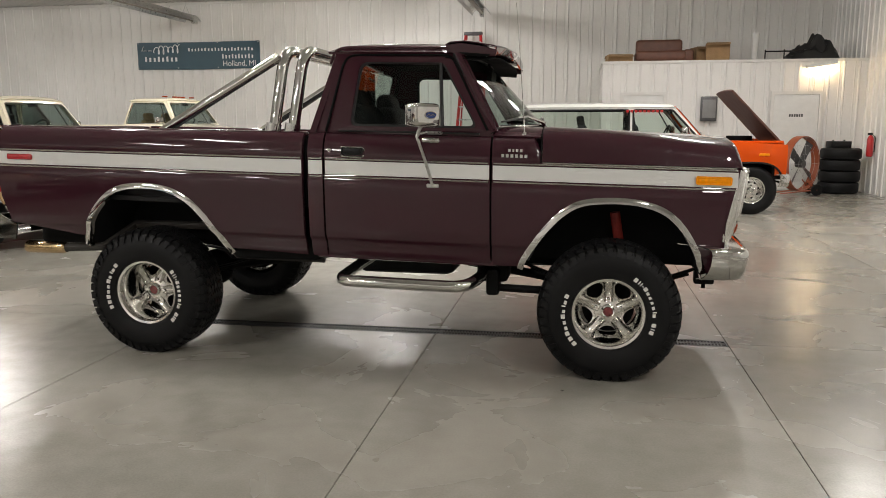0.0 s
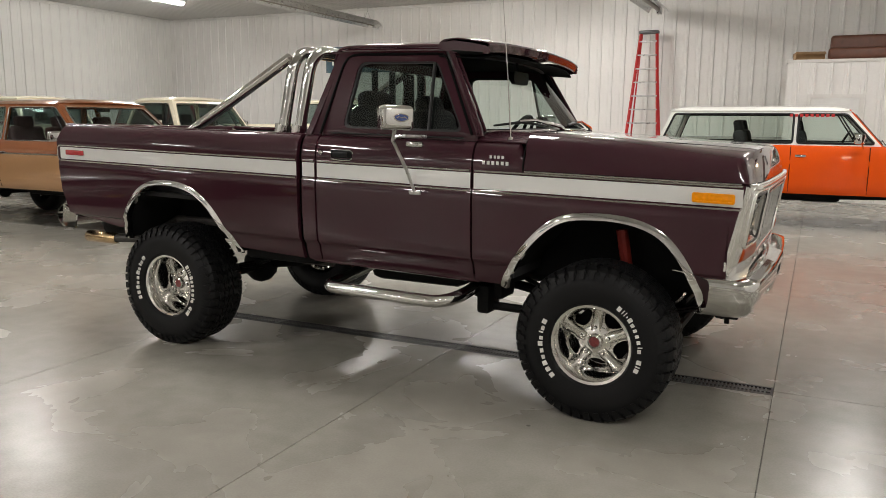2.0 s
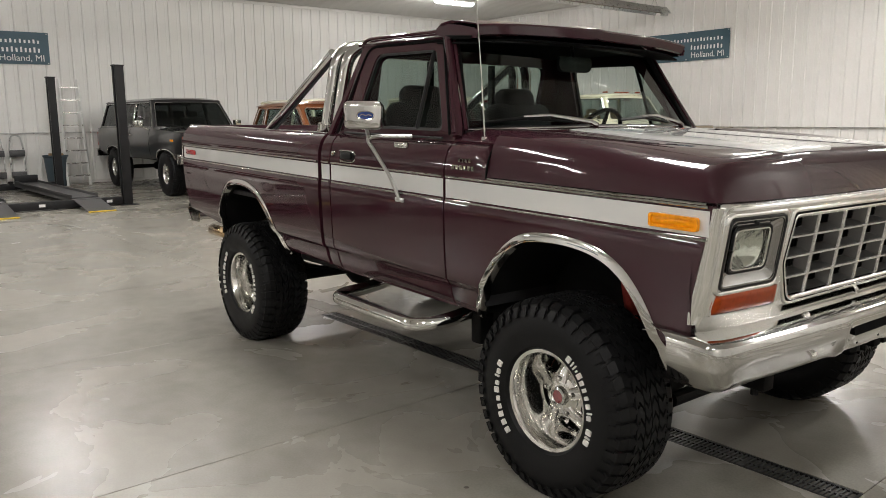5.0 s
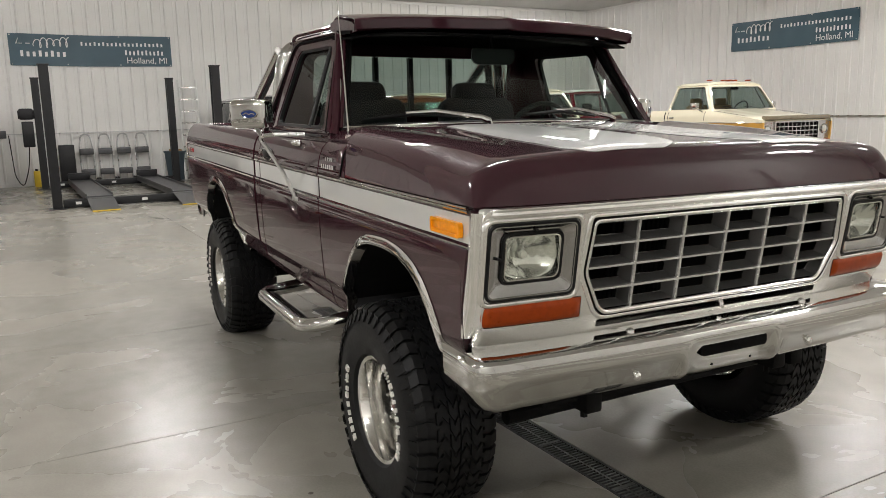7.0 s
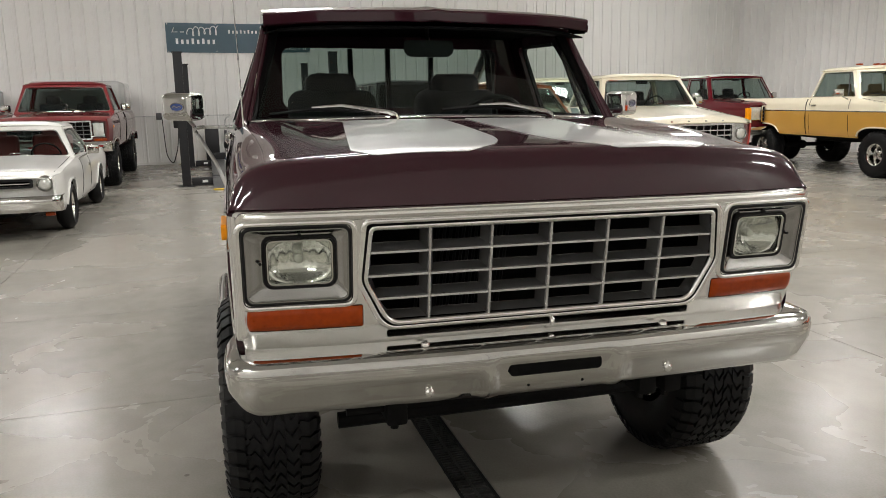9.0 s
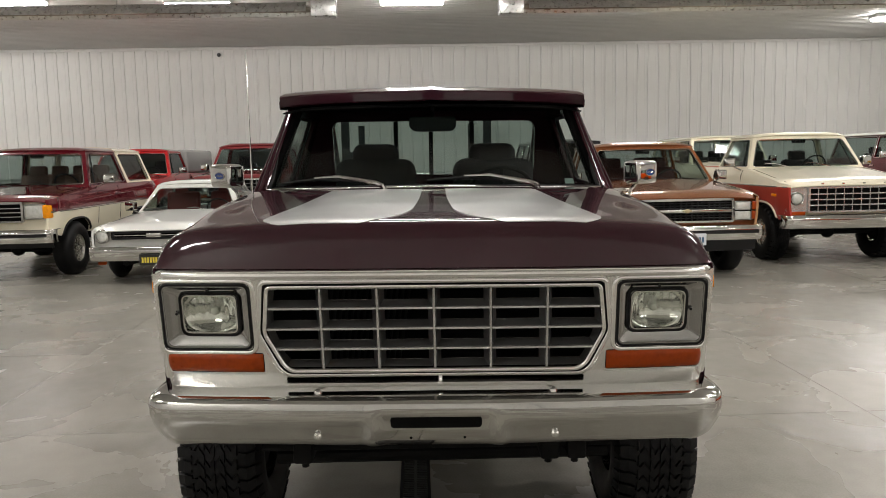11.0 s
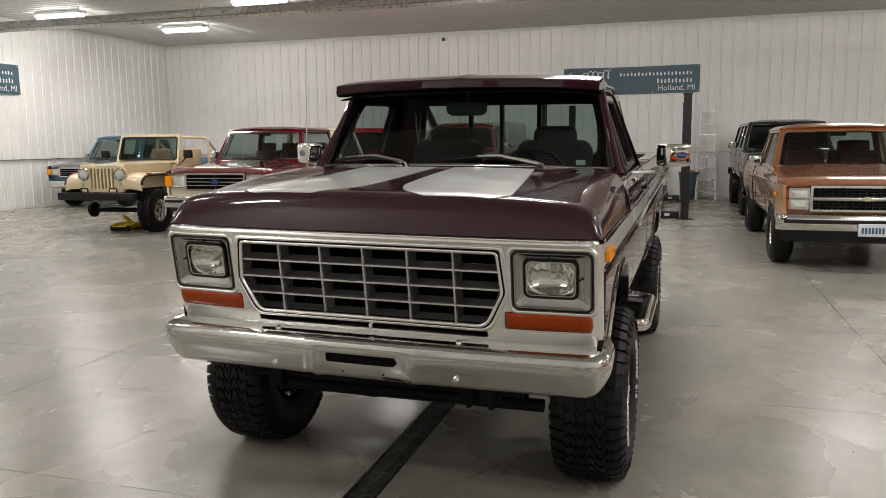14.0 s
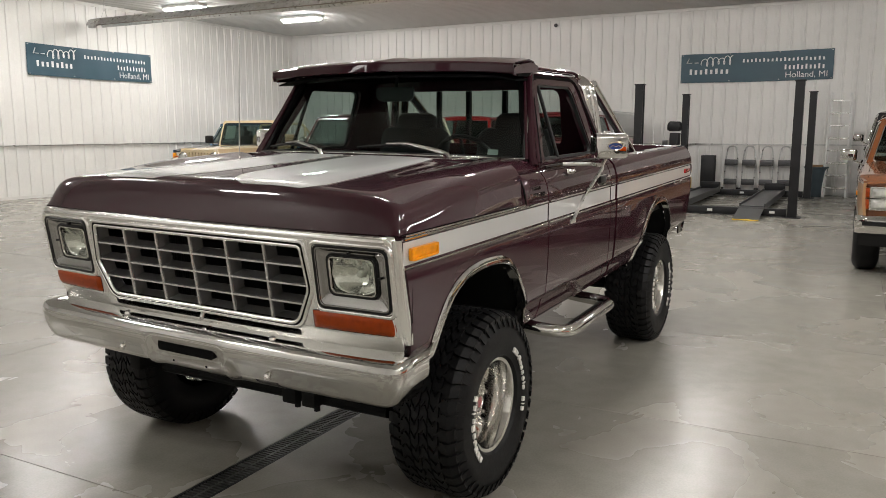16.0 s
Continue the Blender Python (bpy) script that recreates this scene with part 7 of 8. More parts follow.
        for i in range(len(sec) - 1):
            for j in range(len(ys_) - 1):
                bm.faces.new((vs[i][j], vs[i + 1][j], vs[i + 1][j + 1], vs[i][j + 1]))
        solid(bm, 0.006)
        part("bumper", bm, bumpmat, t, "bumper", sharp=50)
    if valance:
        bm = BM()
        grid(bm, lambda u, v: (nose + 0.06 - 0.1 * abs(2 * u - 1) ** 4 - 0.05 * v, (2 * u - 1) * W * 0.95, bumper - 0.06 - valance * v), 16, 4)
        solid(bm, 0.012)
        part("valance", bm, BLACKTRIM, t, "black lower valance")
    if stripe:
        bm = BM()
        grid(bm, lambda u, v: (nose + 0.113 - 0.012 * abs(2 * u - 1) ** 2 - 0.022 * abs(2 * u - 1) ** 6, (2 * u - 1) * W * 0.93, bumper + 0.0 + 0.045 * v), 16, 1)
        solid(bm, 0.006)
        part("bumper_strip", bm, BLACKTRIM, t, "black rubber bumper strip")
    # firewall, radiator and inner panels close the nose
    bm = BM()
    box(bm, wb + archr + 0.02, nose - 0.2, -W * 0.88, W * 0.9, zb + 0.04, hood[0] - 0.14)
    box(bm, wb - archr, wb + archr, -W * 0.5, W * 0.5, zb + 0.02, hood[0] - 0.14)
    part("nose_lining", bm, UNDER, t)
    # chassis and wheels
    bm = BM()
    for s in (-1, 1):
        tube(bm, [(tail, s * 0.42, zb + 0.02), (wb * 0.5, s * 0.42, zb - 0.04), (nose - 0.1, s * 0.42, zb + 0.02)], 0.06, 4)
    for ax in (0.0, wb):
        tube(bm, [(ax, -W * 0.8, R * 0.97), (ax, W * 0.8, R * 0.97)], 0.045, 8)
        s0 = mark(bm)
        bmesh.ops.create_icosphere(bm, subdivisions=2, radius=0.1)
        turned(bm, Matrix.Translation((ax, 0.05, R * 0.97)), s0)
    box(bm, wb * 0.3, wb * 0.6, -0.35, 0.35, zb - 0.14, zb + 0.05, 0.05)
    box(bm, wb - 0.35, wb + 0.45, -0.3, 0.3, zb - 0.05, zb + 0.3, 0.05)
    part("chassis", bm, UNDER, t)
    for x in (0.0, wb):
        for s in (-1, 1):
            wheel(t, x, s * (W - tw / 2 - 0.0), R * 0.985, wheelkey or "%s%.2f%.2f" % (style, R, tw), R, tw, rim, 0.09, style, blocks, letter, 0, random.uniform(0, 90))
    return t


random.seed(11)


def at(fx_, y, wb, yaw=0.0):
    """Pose of a vehicle from its front axle."""
    a = radians(yaw)
    return pose(fx_ - wb * math.cos(a), y - wb * math.sin(a), 0, 0, 0, yaw)


def number_plate(t, x, y, z, material, bars=None):
    bm = BM()
    box(bm, x, x + 0.012, y - 0.155, y + 0.155, z, z + 0.15, 0.006, 1)
    p = part("number_plate", bm, material, t, "number plate with plain bars")
    bm = BM()
    for k in range(7):
        box(bm, x + 0.0125, x + 0.0145, y - 0.12 + k * 0.036, y - 0.12 + k * 0.036 + 0.024, z + 0.035, z + 0.105)
    part("plate_bars", bm, bars or BLUEP, p, flat=True)


# copper and tan extended-cab pickup
v = vehicle("pickup_truck", "copper and tan metallic extended-cab pickup truck with square stacked lamps", "pickup truck", at(-4.27, 3.3, 3.58), 3.58, 0.97, -1.15, 4.42, 0.55, 1.2, (1.12, 1.25), 3.02, 1.81, (0.9, 1.08, 2.34), 0.75, COPPER, TAN, 1.05, "pickup", 0.385, 0.27, 0.2, "steel", 0, 2, seat=mat("dark_red_cloth", (0.06, 0.014, 0.012), 0.9), front="chevy", lamps="stack", gmat=BLACKTRIM, bumper=0.6, band="liner", valance=0.17, stripe=True)
number_plate(v, 4.535, 0.05, 0.46, PLATE)
# black lifted wagon
vehicle("wagon", "lifted black wagon with square stacked lamps on large tyres", "suv", at(-10.8, 3.4, 3.29), 3.29, 0.98, -1.2, 4.1, 0.72, 1.36, (1.33, 1.38), 2.62, 2.02, (-1.05, -0.85, 2.12), 0.76, BLACKP, None, 0, "wagon", 0.46, 0.33, 0.2, "steel", 30, 3, front="chevy", lamps="stack", gmat=CHROME, bumper=0.76, archr=0.52, glass=pane("smoked_glass", (0.16, 0.18, 0.18)))
# cream over red pickup
v = vehicle("pickup_truck", "cream and red pickup truck with a bright egg-crate grille", "pickup truck", at(-5.2, 6.02, 2.97), 2.97, 1.0, -1.1, 3.77, 0.62, 1.365, (1.2, 1.385), 2.4, 1.935, (1.12, 1.24, 2.05), 0.74, CREAM, RED, 1.12, "pickup", 0.42, 0.3, 0.2, "slot", 30, 1, front="seventies", lamps="round", bumper=0.62, archr=0.5, wheelkey="big30", gmat=ARGENT, archmat=CREAM)
for k in range(4):
    bm = BM()
    box(bm, 3.735, 3.752, -0.45 + 0.3 * k - 0.018, -0.45 + 0.3 * k + 0.018, 1.152, 1.172, 0.004, 1)
    part("hood_badge", bm, CHROME, v)
# cream wagon behind it
vehicle("wagon", "cream wagon with a cream roof", "suv", at(-10.2, 6.8, 2.65), 2.65, 0.98, -1.0, 3.5, 0.66, 1.38, (1.36, 1.42), 2.1, 2.02, (-0.9, -0.75, 1.75), 0.76, CREAM, None, 0, "wagon", 0.42, 0.3, 0.2, "slot", 0, 2, front="seventies", lamps="round", bumper=0.74, archr=0.5)
# yellow and cream pickup with roof lamps
v = vehicle("pickup_truck", "cream and mustard yellow pickup truck with orange roof lamps", "pickup truck", at(-5.43, 11.5, 3.35, -4), 3.35, 1.0, -1.2, 4.17, 0.7, 1.45, (1.3, 1.47), 2.8, 2.06, (1.42, 1.55, 2.42), 0.74, CREAM, MUSTARD, 1.2, "pickup", 0.43, 0.31, 0.2, "slot", 30, 1, front="split", lamps="round", bumper=0.7, archr=0.52, seat=TANSEAT, wheelkey="big31", gmat=ARGENT, archmat=CREAM)
for y in (-0.55, -0.16, 0.0, 0.16, 0.55):
    bm = BM()
    box(bm, 2.24, 2.34, y - 0.04, y + 0.04, 2.07, 2.1, 0.01)
    part("roof_lamp", bm, ORANGEL, v, "small orange roof lamp")
bm = BM()
box(bm, 4.2, 4.38, -0.3, -0.16, 0.64, 0.82, 0.02)
box(bm, 4.2, 4.38, 0.14, 0.3, 0.64, 0.82, 0.02)
box(bm, 4.28, 4.34, -0.42, 0.42, 0.6, 0.66, 0.01)
tube(bm, [(4.29, -0.2, 0.74), (4.29, 0.2, 0.74)], 0.05, 12)
tube(bm, [(4.33, -0.05, 0.68), (4.42, -0.02, 0.66), (4.42, 0.03, 0.7)], 0.012, 6)
part("winch", bm, UNDER, v, "black front winch")
bm = BM()
box(bm, 4.02, 4.2, -0.85, 0.85, 1.25, 1.33, 0.02)
part("bug_shield", bm, mat("smoked_plastic", (0.2, 0.17, 0.12), 0.15), v, "smoked hood shield")
# wine red wagon with a white top, behind the yellow one
vehicle("wagon", "wine red wagon with a white roof", "suv", at(-9.6, 11.2, 2.65), 2.65, 0.98, -0.95, 3.5, 0.68, 1.42, (1.38, 1.45), 2.1, 2.05, (-0.85, -0.7, 1.72), 0.76, WINE, None, 0, "wagon", 0.41, 0.29, 0.2, "slot", 0, 2, roofmat=WHITEP, front="eighties", lamps="square", bumper=0.74, archr=0.5)
# white coupe
v = vehicle("coupe", "white two-door coupe with a red interior", "car", at(-4.98, -3.72, 2.74), 2.74, 0.86, -1.0, 3.6, 0.28, 0.86, (0.8, 0.9), 1.95, 1.35, (0.35, 0.62, 1.45), 0.58, WHITEP, None, 0, "coupe", 0.31, 0.19, 0.18, "steel", 0, 1, seat=REDSEAT, front="coupe", lamps="round", bumper=0.42, archr=0.36, gmat=BLACKTRIM, archmat=WHITEP)
number_plate(v, 3.72, 0.0, 0.28, BLACKP, PLATEY)
# wine red and cream two-door wagon
v = vehicle("wagon", "wine red and cream two-door wagon with chrome bumper", "suv", at(-5.38, -6.2, 2.66), 2.66, 0.98, -0.98, 3.5, 0.6, 1.3, (1.205, 1.31), 2.08, 1.92, (-0.85, -0.62, 1.72), 0.75, WINE, CREAM, 0.98, "wagon", 0.4, 0.28, 0.2, "spoke", 0, 2, front="eighties", lamps="square", bumper=0.64, archr=0.48, archmat=BLACKTRIM, roofmat=WINE, caps=CREAM, gmat=CHROME, seat=LEATHER, valance=0.1, stripe=True, capx=0.42)
bm = BM()
plate(bm, rrect(-0.16, 0.16, 0.54, 0.66, 0.015), [rrect(-0.09, 0.09, 0.58, 0.625, 0.012)], lambda a, b, k: (3.625 - 0.03 * k, a, b), 1)
part("bracket", bm, BLACKTRIM, v, "black plate bracket")
# blue pickup in the corner
vehicle("pickup_truck", "dull blue pickup truck with a black hood", "pickup truck", at(-10.5, -13.6, 3.3, 0), 3.3, 0.97, -1.1, 4.1, 0.58, 1.2, (1.12, 1.21), 2.75, 1.86, (1.2, 1.35, 2.35), 0.74, BLUEP, None, 0, "pickup", 0.38, 0.26, 0.2, "slot", 0, 1, front="eighties", lamps="square", bumper=0.6, archr=0.46, hoodmat=BLACKP)
# red pickup with a dark topper
v = vehicle("pickup_truck", "red pickup truck with a dark bed topper and chrome grille", "pickup truck", at(-10.6, -3.85, 3.4), 3.4, 0.99, -1.15, 4.2, 0.74, 1.42, (1.36, 1.44), 2.85, 2.04, (1.35, 1.48, 2.45), 0.75, DEEPRED, None, 0, "pickup", 0.44, 0.31, 0.2, "slot", 30, 1, front="seventies", lamps="square", bumper=0.8, archr=0.52, wheelkey="big32")
bm = BM()
box(bm, -1.1, 1.3, -0.9, 0.9, 1.43, 2.08, 0.08, 3)
part("topper", bm, GREYP, v, "grey bed topper")
# bright red pickup behind the two-door wagon
v = vehicle("pickup_truck", "bright red pickup truck with a grey topper", "pickup truck", at(-11.4, -6.8, 3.4), 3.4, 0.98, -1.1, 4.15, 0.68, 1.36, (1.3, 1.38), 2.85, 1.98, (1.35, 1.48, 2.45), 0.75, BRIGHTRED, None, 0, "pickup", 0.41, 0.29, 0.2, "slot", 0, 1, front="eighties", lamps="square", bumper=0.72, archr=0.5)
bm = BM()
box(bm, -1.1, 1.3, -0.88, 0.88, 1.37, 1.96, 0.08, 3)
part("topper", bm, GREYP, v, "grey bed topper")

# orange and white wagon with its hood up
sc = vehicle("wagon", "orange and white two-door wagon with its hood propped open", "suv", at(5.54, 8.62, 2.96 * 1.06) @ Matrix.Diagonal((1.06, 1.06, 1.06, 1)), 2.96, 0.89, -0.85, 3.46, 0.5, 1.17, (1.12, 1.17), 2.25, 1.72, (-0.75, -0.55, 1.78), 0.68, ORANGE, None, 0, "wagon", 0.38, 0.26, 0.2, "steel", 0, 2, roofmat=WHITEP, caps=WHITEP, front="scout", lamps="round", bumper=0.52, archr=0.45, opened=True, trim=BLACKTRIM)
bm = BM()
grid(bm, lambda u, v_: (3.4 - 0.76 * u, (2 * v_ - 1) * (0.74 - 0.04 * u), 1.1 + 0.8 * u + 0.02 * (1 - (2 * v_ - 1) ** 2)), 6, 10)
solid(bm, 0.03)
part("hood", bm, mat("hood_underside", (0.07, 0.02, 0.012), 0.6), sc, "raised hood, its underside dark")
bm = BM()
box(bm, 2.35, 3.35, -0.72, 0.72, 0.75, 0.95)
box(bm, 2.55, 3.2, -0.28, 0.28, 0.9, 1.12, 0.06)
lathe_c = mark(bm)
lathe(bm, [(0, 0), (0.2, 0), (0.2, 0.09), (0, 0.09)], 20)
turned(bm, Matrix.Translation((2.9, 0, 1.1)) @ Matrix.Rotation(radians(90), 4, "X"), lathe_c)
part("engine", bm, UNDER, sc, "dark engine with a round air cleaner")
bm = BM()
for s in (-1, 1):
    box(bm, 2.25, 3.4, *sorted((s * 0.7, s * 0.84)), 1.09, 1.13, 0.015)
box(bm, 3.3, 3.42, -0.78, 0.78, 1.04, 1.1, 0.01)
part("fender_top", bm, ORANGE, sc)
bm = BM()
for k in range(9):
    box(bm, 1.05 + k * 0.065, 1.05 + k * 0.065 + 0.04, -0.775, -0.77, 1.56, 1.6)
part("window_lettering", bm, REDPL, sc, "red bars of lettering along the window", flat=True)

# cream open four-wheeler with a black bumper
def jeep(m):
    t = thing("open_offroader", m, "beige open-top off-roader with round lamps and a black bumper", "suv", "parked vehicles")
    wb, W = 2.37, 0.72
    for s in (-1, 1):
        bm = BM()
        arches = [(0.0, 0.44, 0.5, 0.86)]
        gside(bm, s, -0.6, 1.62, 0.5, 1.13, lambda x: 1.13 if x < 0.55 or x > 1.25 else 0.82, lambda x: 0.52, arches, lambda x, z: W)
        part("tub_side", bm, BEIGE, t)
        bm = BM()
        pts = [(1.55, 0.62), (1.78, 0.93), (1.92, 1.02), (2.1, 1.05), (2.62, 1.05), (2.76, 1.03), (2.85, 0.96), (2.88, 0.88), (2.88, 0.76)]
        grid(bm, lambda u, v: (lambda p: (p[0] - 0.03 * v ** 4, s * (0.42 + 0.38 * v), p[1] - 0.04 * v ** 4))(pts[round(u * 8)]), 8, 6)
        solid(bm, 0.02)
        part("fender", bm, BEIGE, t)
        bm = BM()
        grid(bm, lambda u, v: (1.5 + 1.34 * u, s * (0.535 - 0.08 * u), 0.75 + 0.45 * v), 4, 2)
        solid(bm, 0.01)
        part("hood_side", bm, BEIGE, t)
        bm = BM()
        box(bm, -0.05, 0.05, -0.08, 0.08, -0.08, 0.08, 0.02)
        turned(bm, pose(1.5, s * 0.92, 1.36))
        tube(bm, [(1.48, s * 0.74, 1.18), (1.5, s * 0.88, 1.3)], 0.012, 6)
        part("mirror", bm, BLACKTRIM, t)
        bm = BM()
        lathe(bm, [(0, -0.034), (0.06, -0.028), (0.09, -0.01), (0.1, 0.01)], 24)
        turned(bm, Matrix.Translation((2.875, s * 0.375, 1.02)) @ Matrix.Rotation(radians(90), 4, "Z"))
        hl = part("headlamp", bm, LAMPGLASS, t, "round headlamp", sharp=60)
        bm = BM()
        lathe(bm, [(0.094, -0.008), (0.104, -0.02), (0.116, -0.012), (0.12, 0.03)], 24)
        turned(bm, Matrix.Translation((2.875, s * 0.375, 1.02)) @ Matrix.Rotation(radians(90), 4, "Z"))
        part("lamp_ring", bm, CHROME, hl, "bright ring", sharp=60)
        bm = BM()
        lathe(bm, [(0, -0.014), (0.028, -0.01), (0.034, 0.0), (0.036, 0.02)], 16)
        turned(bm, Matrix.Translation((2.87, s * 0.4, 0.85)) @ Matrix.Rotation(radians(90), 4, "Z"))
        part("turn_lamp", bm, LAMPGLASS, t, "small clear lamp")
        bm = BM()
        tube(bm, [(x - 0.03, s * 0.795, z - 0.05) for x, z in pts[1:8]], 0.024, 8)
        part("fender_flare", bm, BLACKTRIM, t, "black rubber fender flare")
        bm = BM()
        box(bm, 2.55, 2.66, *sorted((s * 0.77, s * 0.815)), 1.02, 1.045, 0.006, 1)
        part("side_marker", bm, ORANGEL, t)
        bm = BM()
        tube(bm, bent([(0.2, s * 0.62, 0.6), (0.2, s * 0.6, 1.68), (0.2, 0, 1.7)], 0.12), 0.03, 10)
        tube(bm, [(0.2, s * 0.6, 1.62), (-0.5, s * 0.6, 1.1)], 0.028, 8)
        part("roll_bar", bm, BEIGE, t)
        bm = BM()
        box(bm, 0.55, 0.98, *sorted((s * 0.1, s * 0.58)), 0.72, 0.92, 0.06)
        s0 = mark(bm)
        box(bm, -0.07, 0.07, -0.23, 0.23, 0, 0.62, 0.06, 3)
        turned(bm, Matrix.Translation((0.55, s * 0.34, 0.85)) @ Matrix.Rotation(radians(-10), 4, "Y"), s0)
        part("seat", bm, TANSEAT, t, "tan high-back seat")
        for x in (0.0, wb):
            if x == 0.0 or s > 0:
                wheel(t, x, s * 0.72, 0.34, "jeep", 0.405, 0.27, 0.2, 0.09, "spoke", 30)
                continue
            bm = BM()
            lathe(bm, [(0.0, -0.06), (0.05, -0.06), (0.055, -0.01), (0.13, 0.0), (0.14, 0.02), (0.14, 0.07), (0.0, 0.07)], 24)
            turned(bm, Matrix.Translation((x, -0.64, 0.34)))
            part("brake_drum", bm, UNDER, t, "bare brake drum with the wheel taken off")
    bm = BM()
    grid(bm, lambda u, v: (1.48 + 1.38 * u, (2 * v - 1) * (0.54 - 0.08 * u), 1.25 - 0.03 * u - 0.045 * u ** 6 - 0.075 * abs(2 * v - 1) ** 3), 12, 16)
    solid(bm, 0.02)
    part("hood", bm, BEIGE, t)
    bm = BM()
    slots = [rrect(-0.235 + 0.075 * k - 0.012, -0.235 + 0.075 * k + 0.025, 0.76, 1.13, 0.012) for k in range(7)]
    plate(bm, rpoly([(-0.44, 0.7), (0.44, 0.7), (0.51, 0.98), (0.5, 1.1), (0.4, 1.18), (-0.4, 1.18), (-0.5, 1.1), (-0.51, 0.98)], 0.05), slots, lambda a, b, k: (2.86 - 0.04 * k, a, b), 1)
    part("grille", bm, BEIGE, t, "slotted grille")
    bm = BM()
    box(bm, 2.7, 2.74, -0.45, 0.45, 0.6, 1.12)
    box(bm, 1.55, 2.7, -0.38, 0.38, 0.6, 1.1)
    box(bm, -0.55, 1.6, -0.7, 0.7, 0.52, 0.58)
    for s in (-1, 1):
        tube(bm, [(-0.7, s * 0.4, 0.55), (2.9, s * 0.4, 0.58)], 0.05, 4)
    for x in (0, wb):
        tube(bm, [(x, -0.6, 0.34), (x, 0.6, 0.34)], 0.045, 8)
    part("chassis", bm, UNDER, t)
    bm = BM()
    box(bm, 2.98, 3.1, -0.78, 0.78, 0.57, 0.7, 0.01)
    for y in (-0.3, 0.3):
        tube(bm, bent([(3.06, y, 0.7), (3.1, y, 0.78), (3.04, y + 0.12, 0.78), (3.04, y + 0.12, 0.7)], 0.03), 0.014, 6)
    part("bumper", bm, BLACKSTEEL, t, "black square-tube bumper")
    fr = rpoly([(-0.7, 1.17), (0.7, 1.17), (0.66, 1.75), (-0.66, 1.75)], 0.05)
    ho = rpoly([(-0.64, 1.25), (0.64, 1.25), (0.61, 1.69), (-0.61, 1.69)], 0.05)
    f3 = lambda a, b, k: (1.5 - (b - 1.17) * 0.3 - 0.03 * k, a, b)
    wf = part("windshield_frame", plate(BM(), fr, [ho], f3, 1), BEIGE, t)
    bm = BM()
    tube(bm, [f3(a, b, -0.05) for a, b in ho], 0.013, 6, closed=True)
    part("rubber", bm, BLACKTRIM, wf)
    bm = BM()
    tube(bm, [(1.512, -0.66, 1.185), (1.512, 0.66, 1.185)], 0.009, 6)
    part("hinge_seal", bm, BLACKTRIM, wf)
    part("windshield", plate(BM(), ho, [], lambda a, b, k: f3(a, b, 0.4 + 0.1 * k), 1), bpy.data.materials["cabin_glass"], t)
    bm = BM()
    plate(bm, rrect(-0.57, -0.33, 1.37, 1.64, 0.01), [], lambda a, b, k: (f3(a, b, 0)[0] - 0.026 - 0.002 * k, a, b), 1)
    part("paper", bm, mat("white_paper", (0.75, 0.75, 0.73), 0.7), t, "white paper behind the windshield")
    for y in (0.12, -0.5):
        bm = BM()
        tube(bm, [f3(y + 0.02, 1.19, -0.5), f3(y + 0.2, 1.4, -0.5)], 0.007, 5)
        part("wiper", bm, BLACKTRIM, t)
    return t


jeep(at(-5.5, -8.85, 2.37, 3) @ Matrix.Translation((0, 0, 0.06)))

# ---- four-post lift with its clutter ----
lift = thing("car_lift", pose(-9.75, -0.15, 0) @ Matrix.Diagonal((0.97, 0.97, 0.955, 1)), "black four-post car lift with grey runways lowered to the floor", "car lift")
for x in (0.0, -4.9):
    for y in (-1.5, 1.5):
        bm = BM()
        plate(bm, [(-0.09, -0.08), (0.09, -0.08), (0.09, 0.08), (0.05, 0.08), (0.05, -0.04), (-0.05, -0.04), (-0.05, 0.08), (-0.09, 0.08)], [], lambda a, b, k: (x + a, y + b * (1 if y < 0 else -1), 0.012 + 2.6 * k), 1)
        part("post", bm, BLACKSTEEL, lift, "black steel post", flat=True)
        bm = BM()
        box(bm, x - 0.19, x + 0.19, y - 0.16, y + 0.16, 0.0, 0.012)
        part("base_plate", bm, BLACKSTEEL, lift, flat=True)
        bm = BM()
        box(bm, x - 0.08, x + 0.08, y - 0.1, y + 0.1, 2.612, 2.635, 0.004, 1)
        part("post_cap", bm, BLACKSTEEL, lift)
    bm = BM()
    box(bm, x - 0.09, x + 0.09, -1.4, 1.4, 0.02, 0.16, 0.008)
    part("cross_beam", bm, BLACKSTEEL, lift)
    for y in (-1.15, 0.0, 1.15):
        bm = BM()
        box(bm, x + 0.091, x + 0.094, y - 0.05, y + 0.05, 0.07, 0.12)
        part("sticker", bm, WHITEPL, lift, "small white sticker", flat=True)
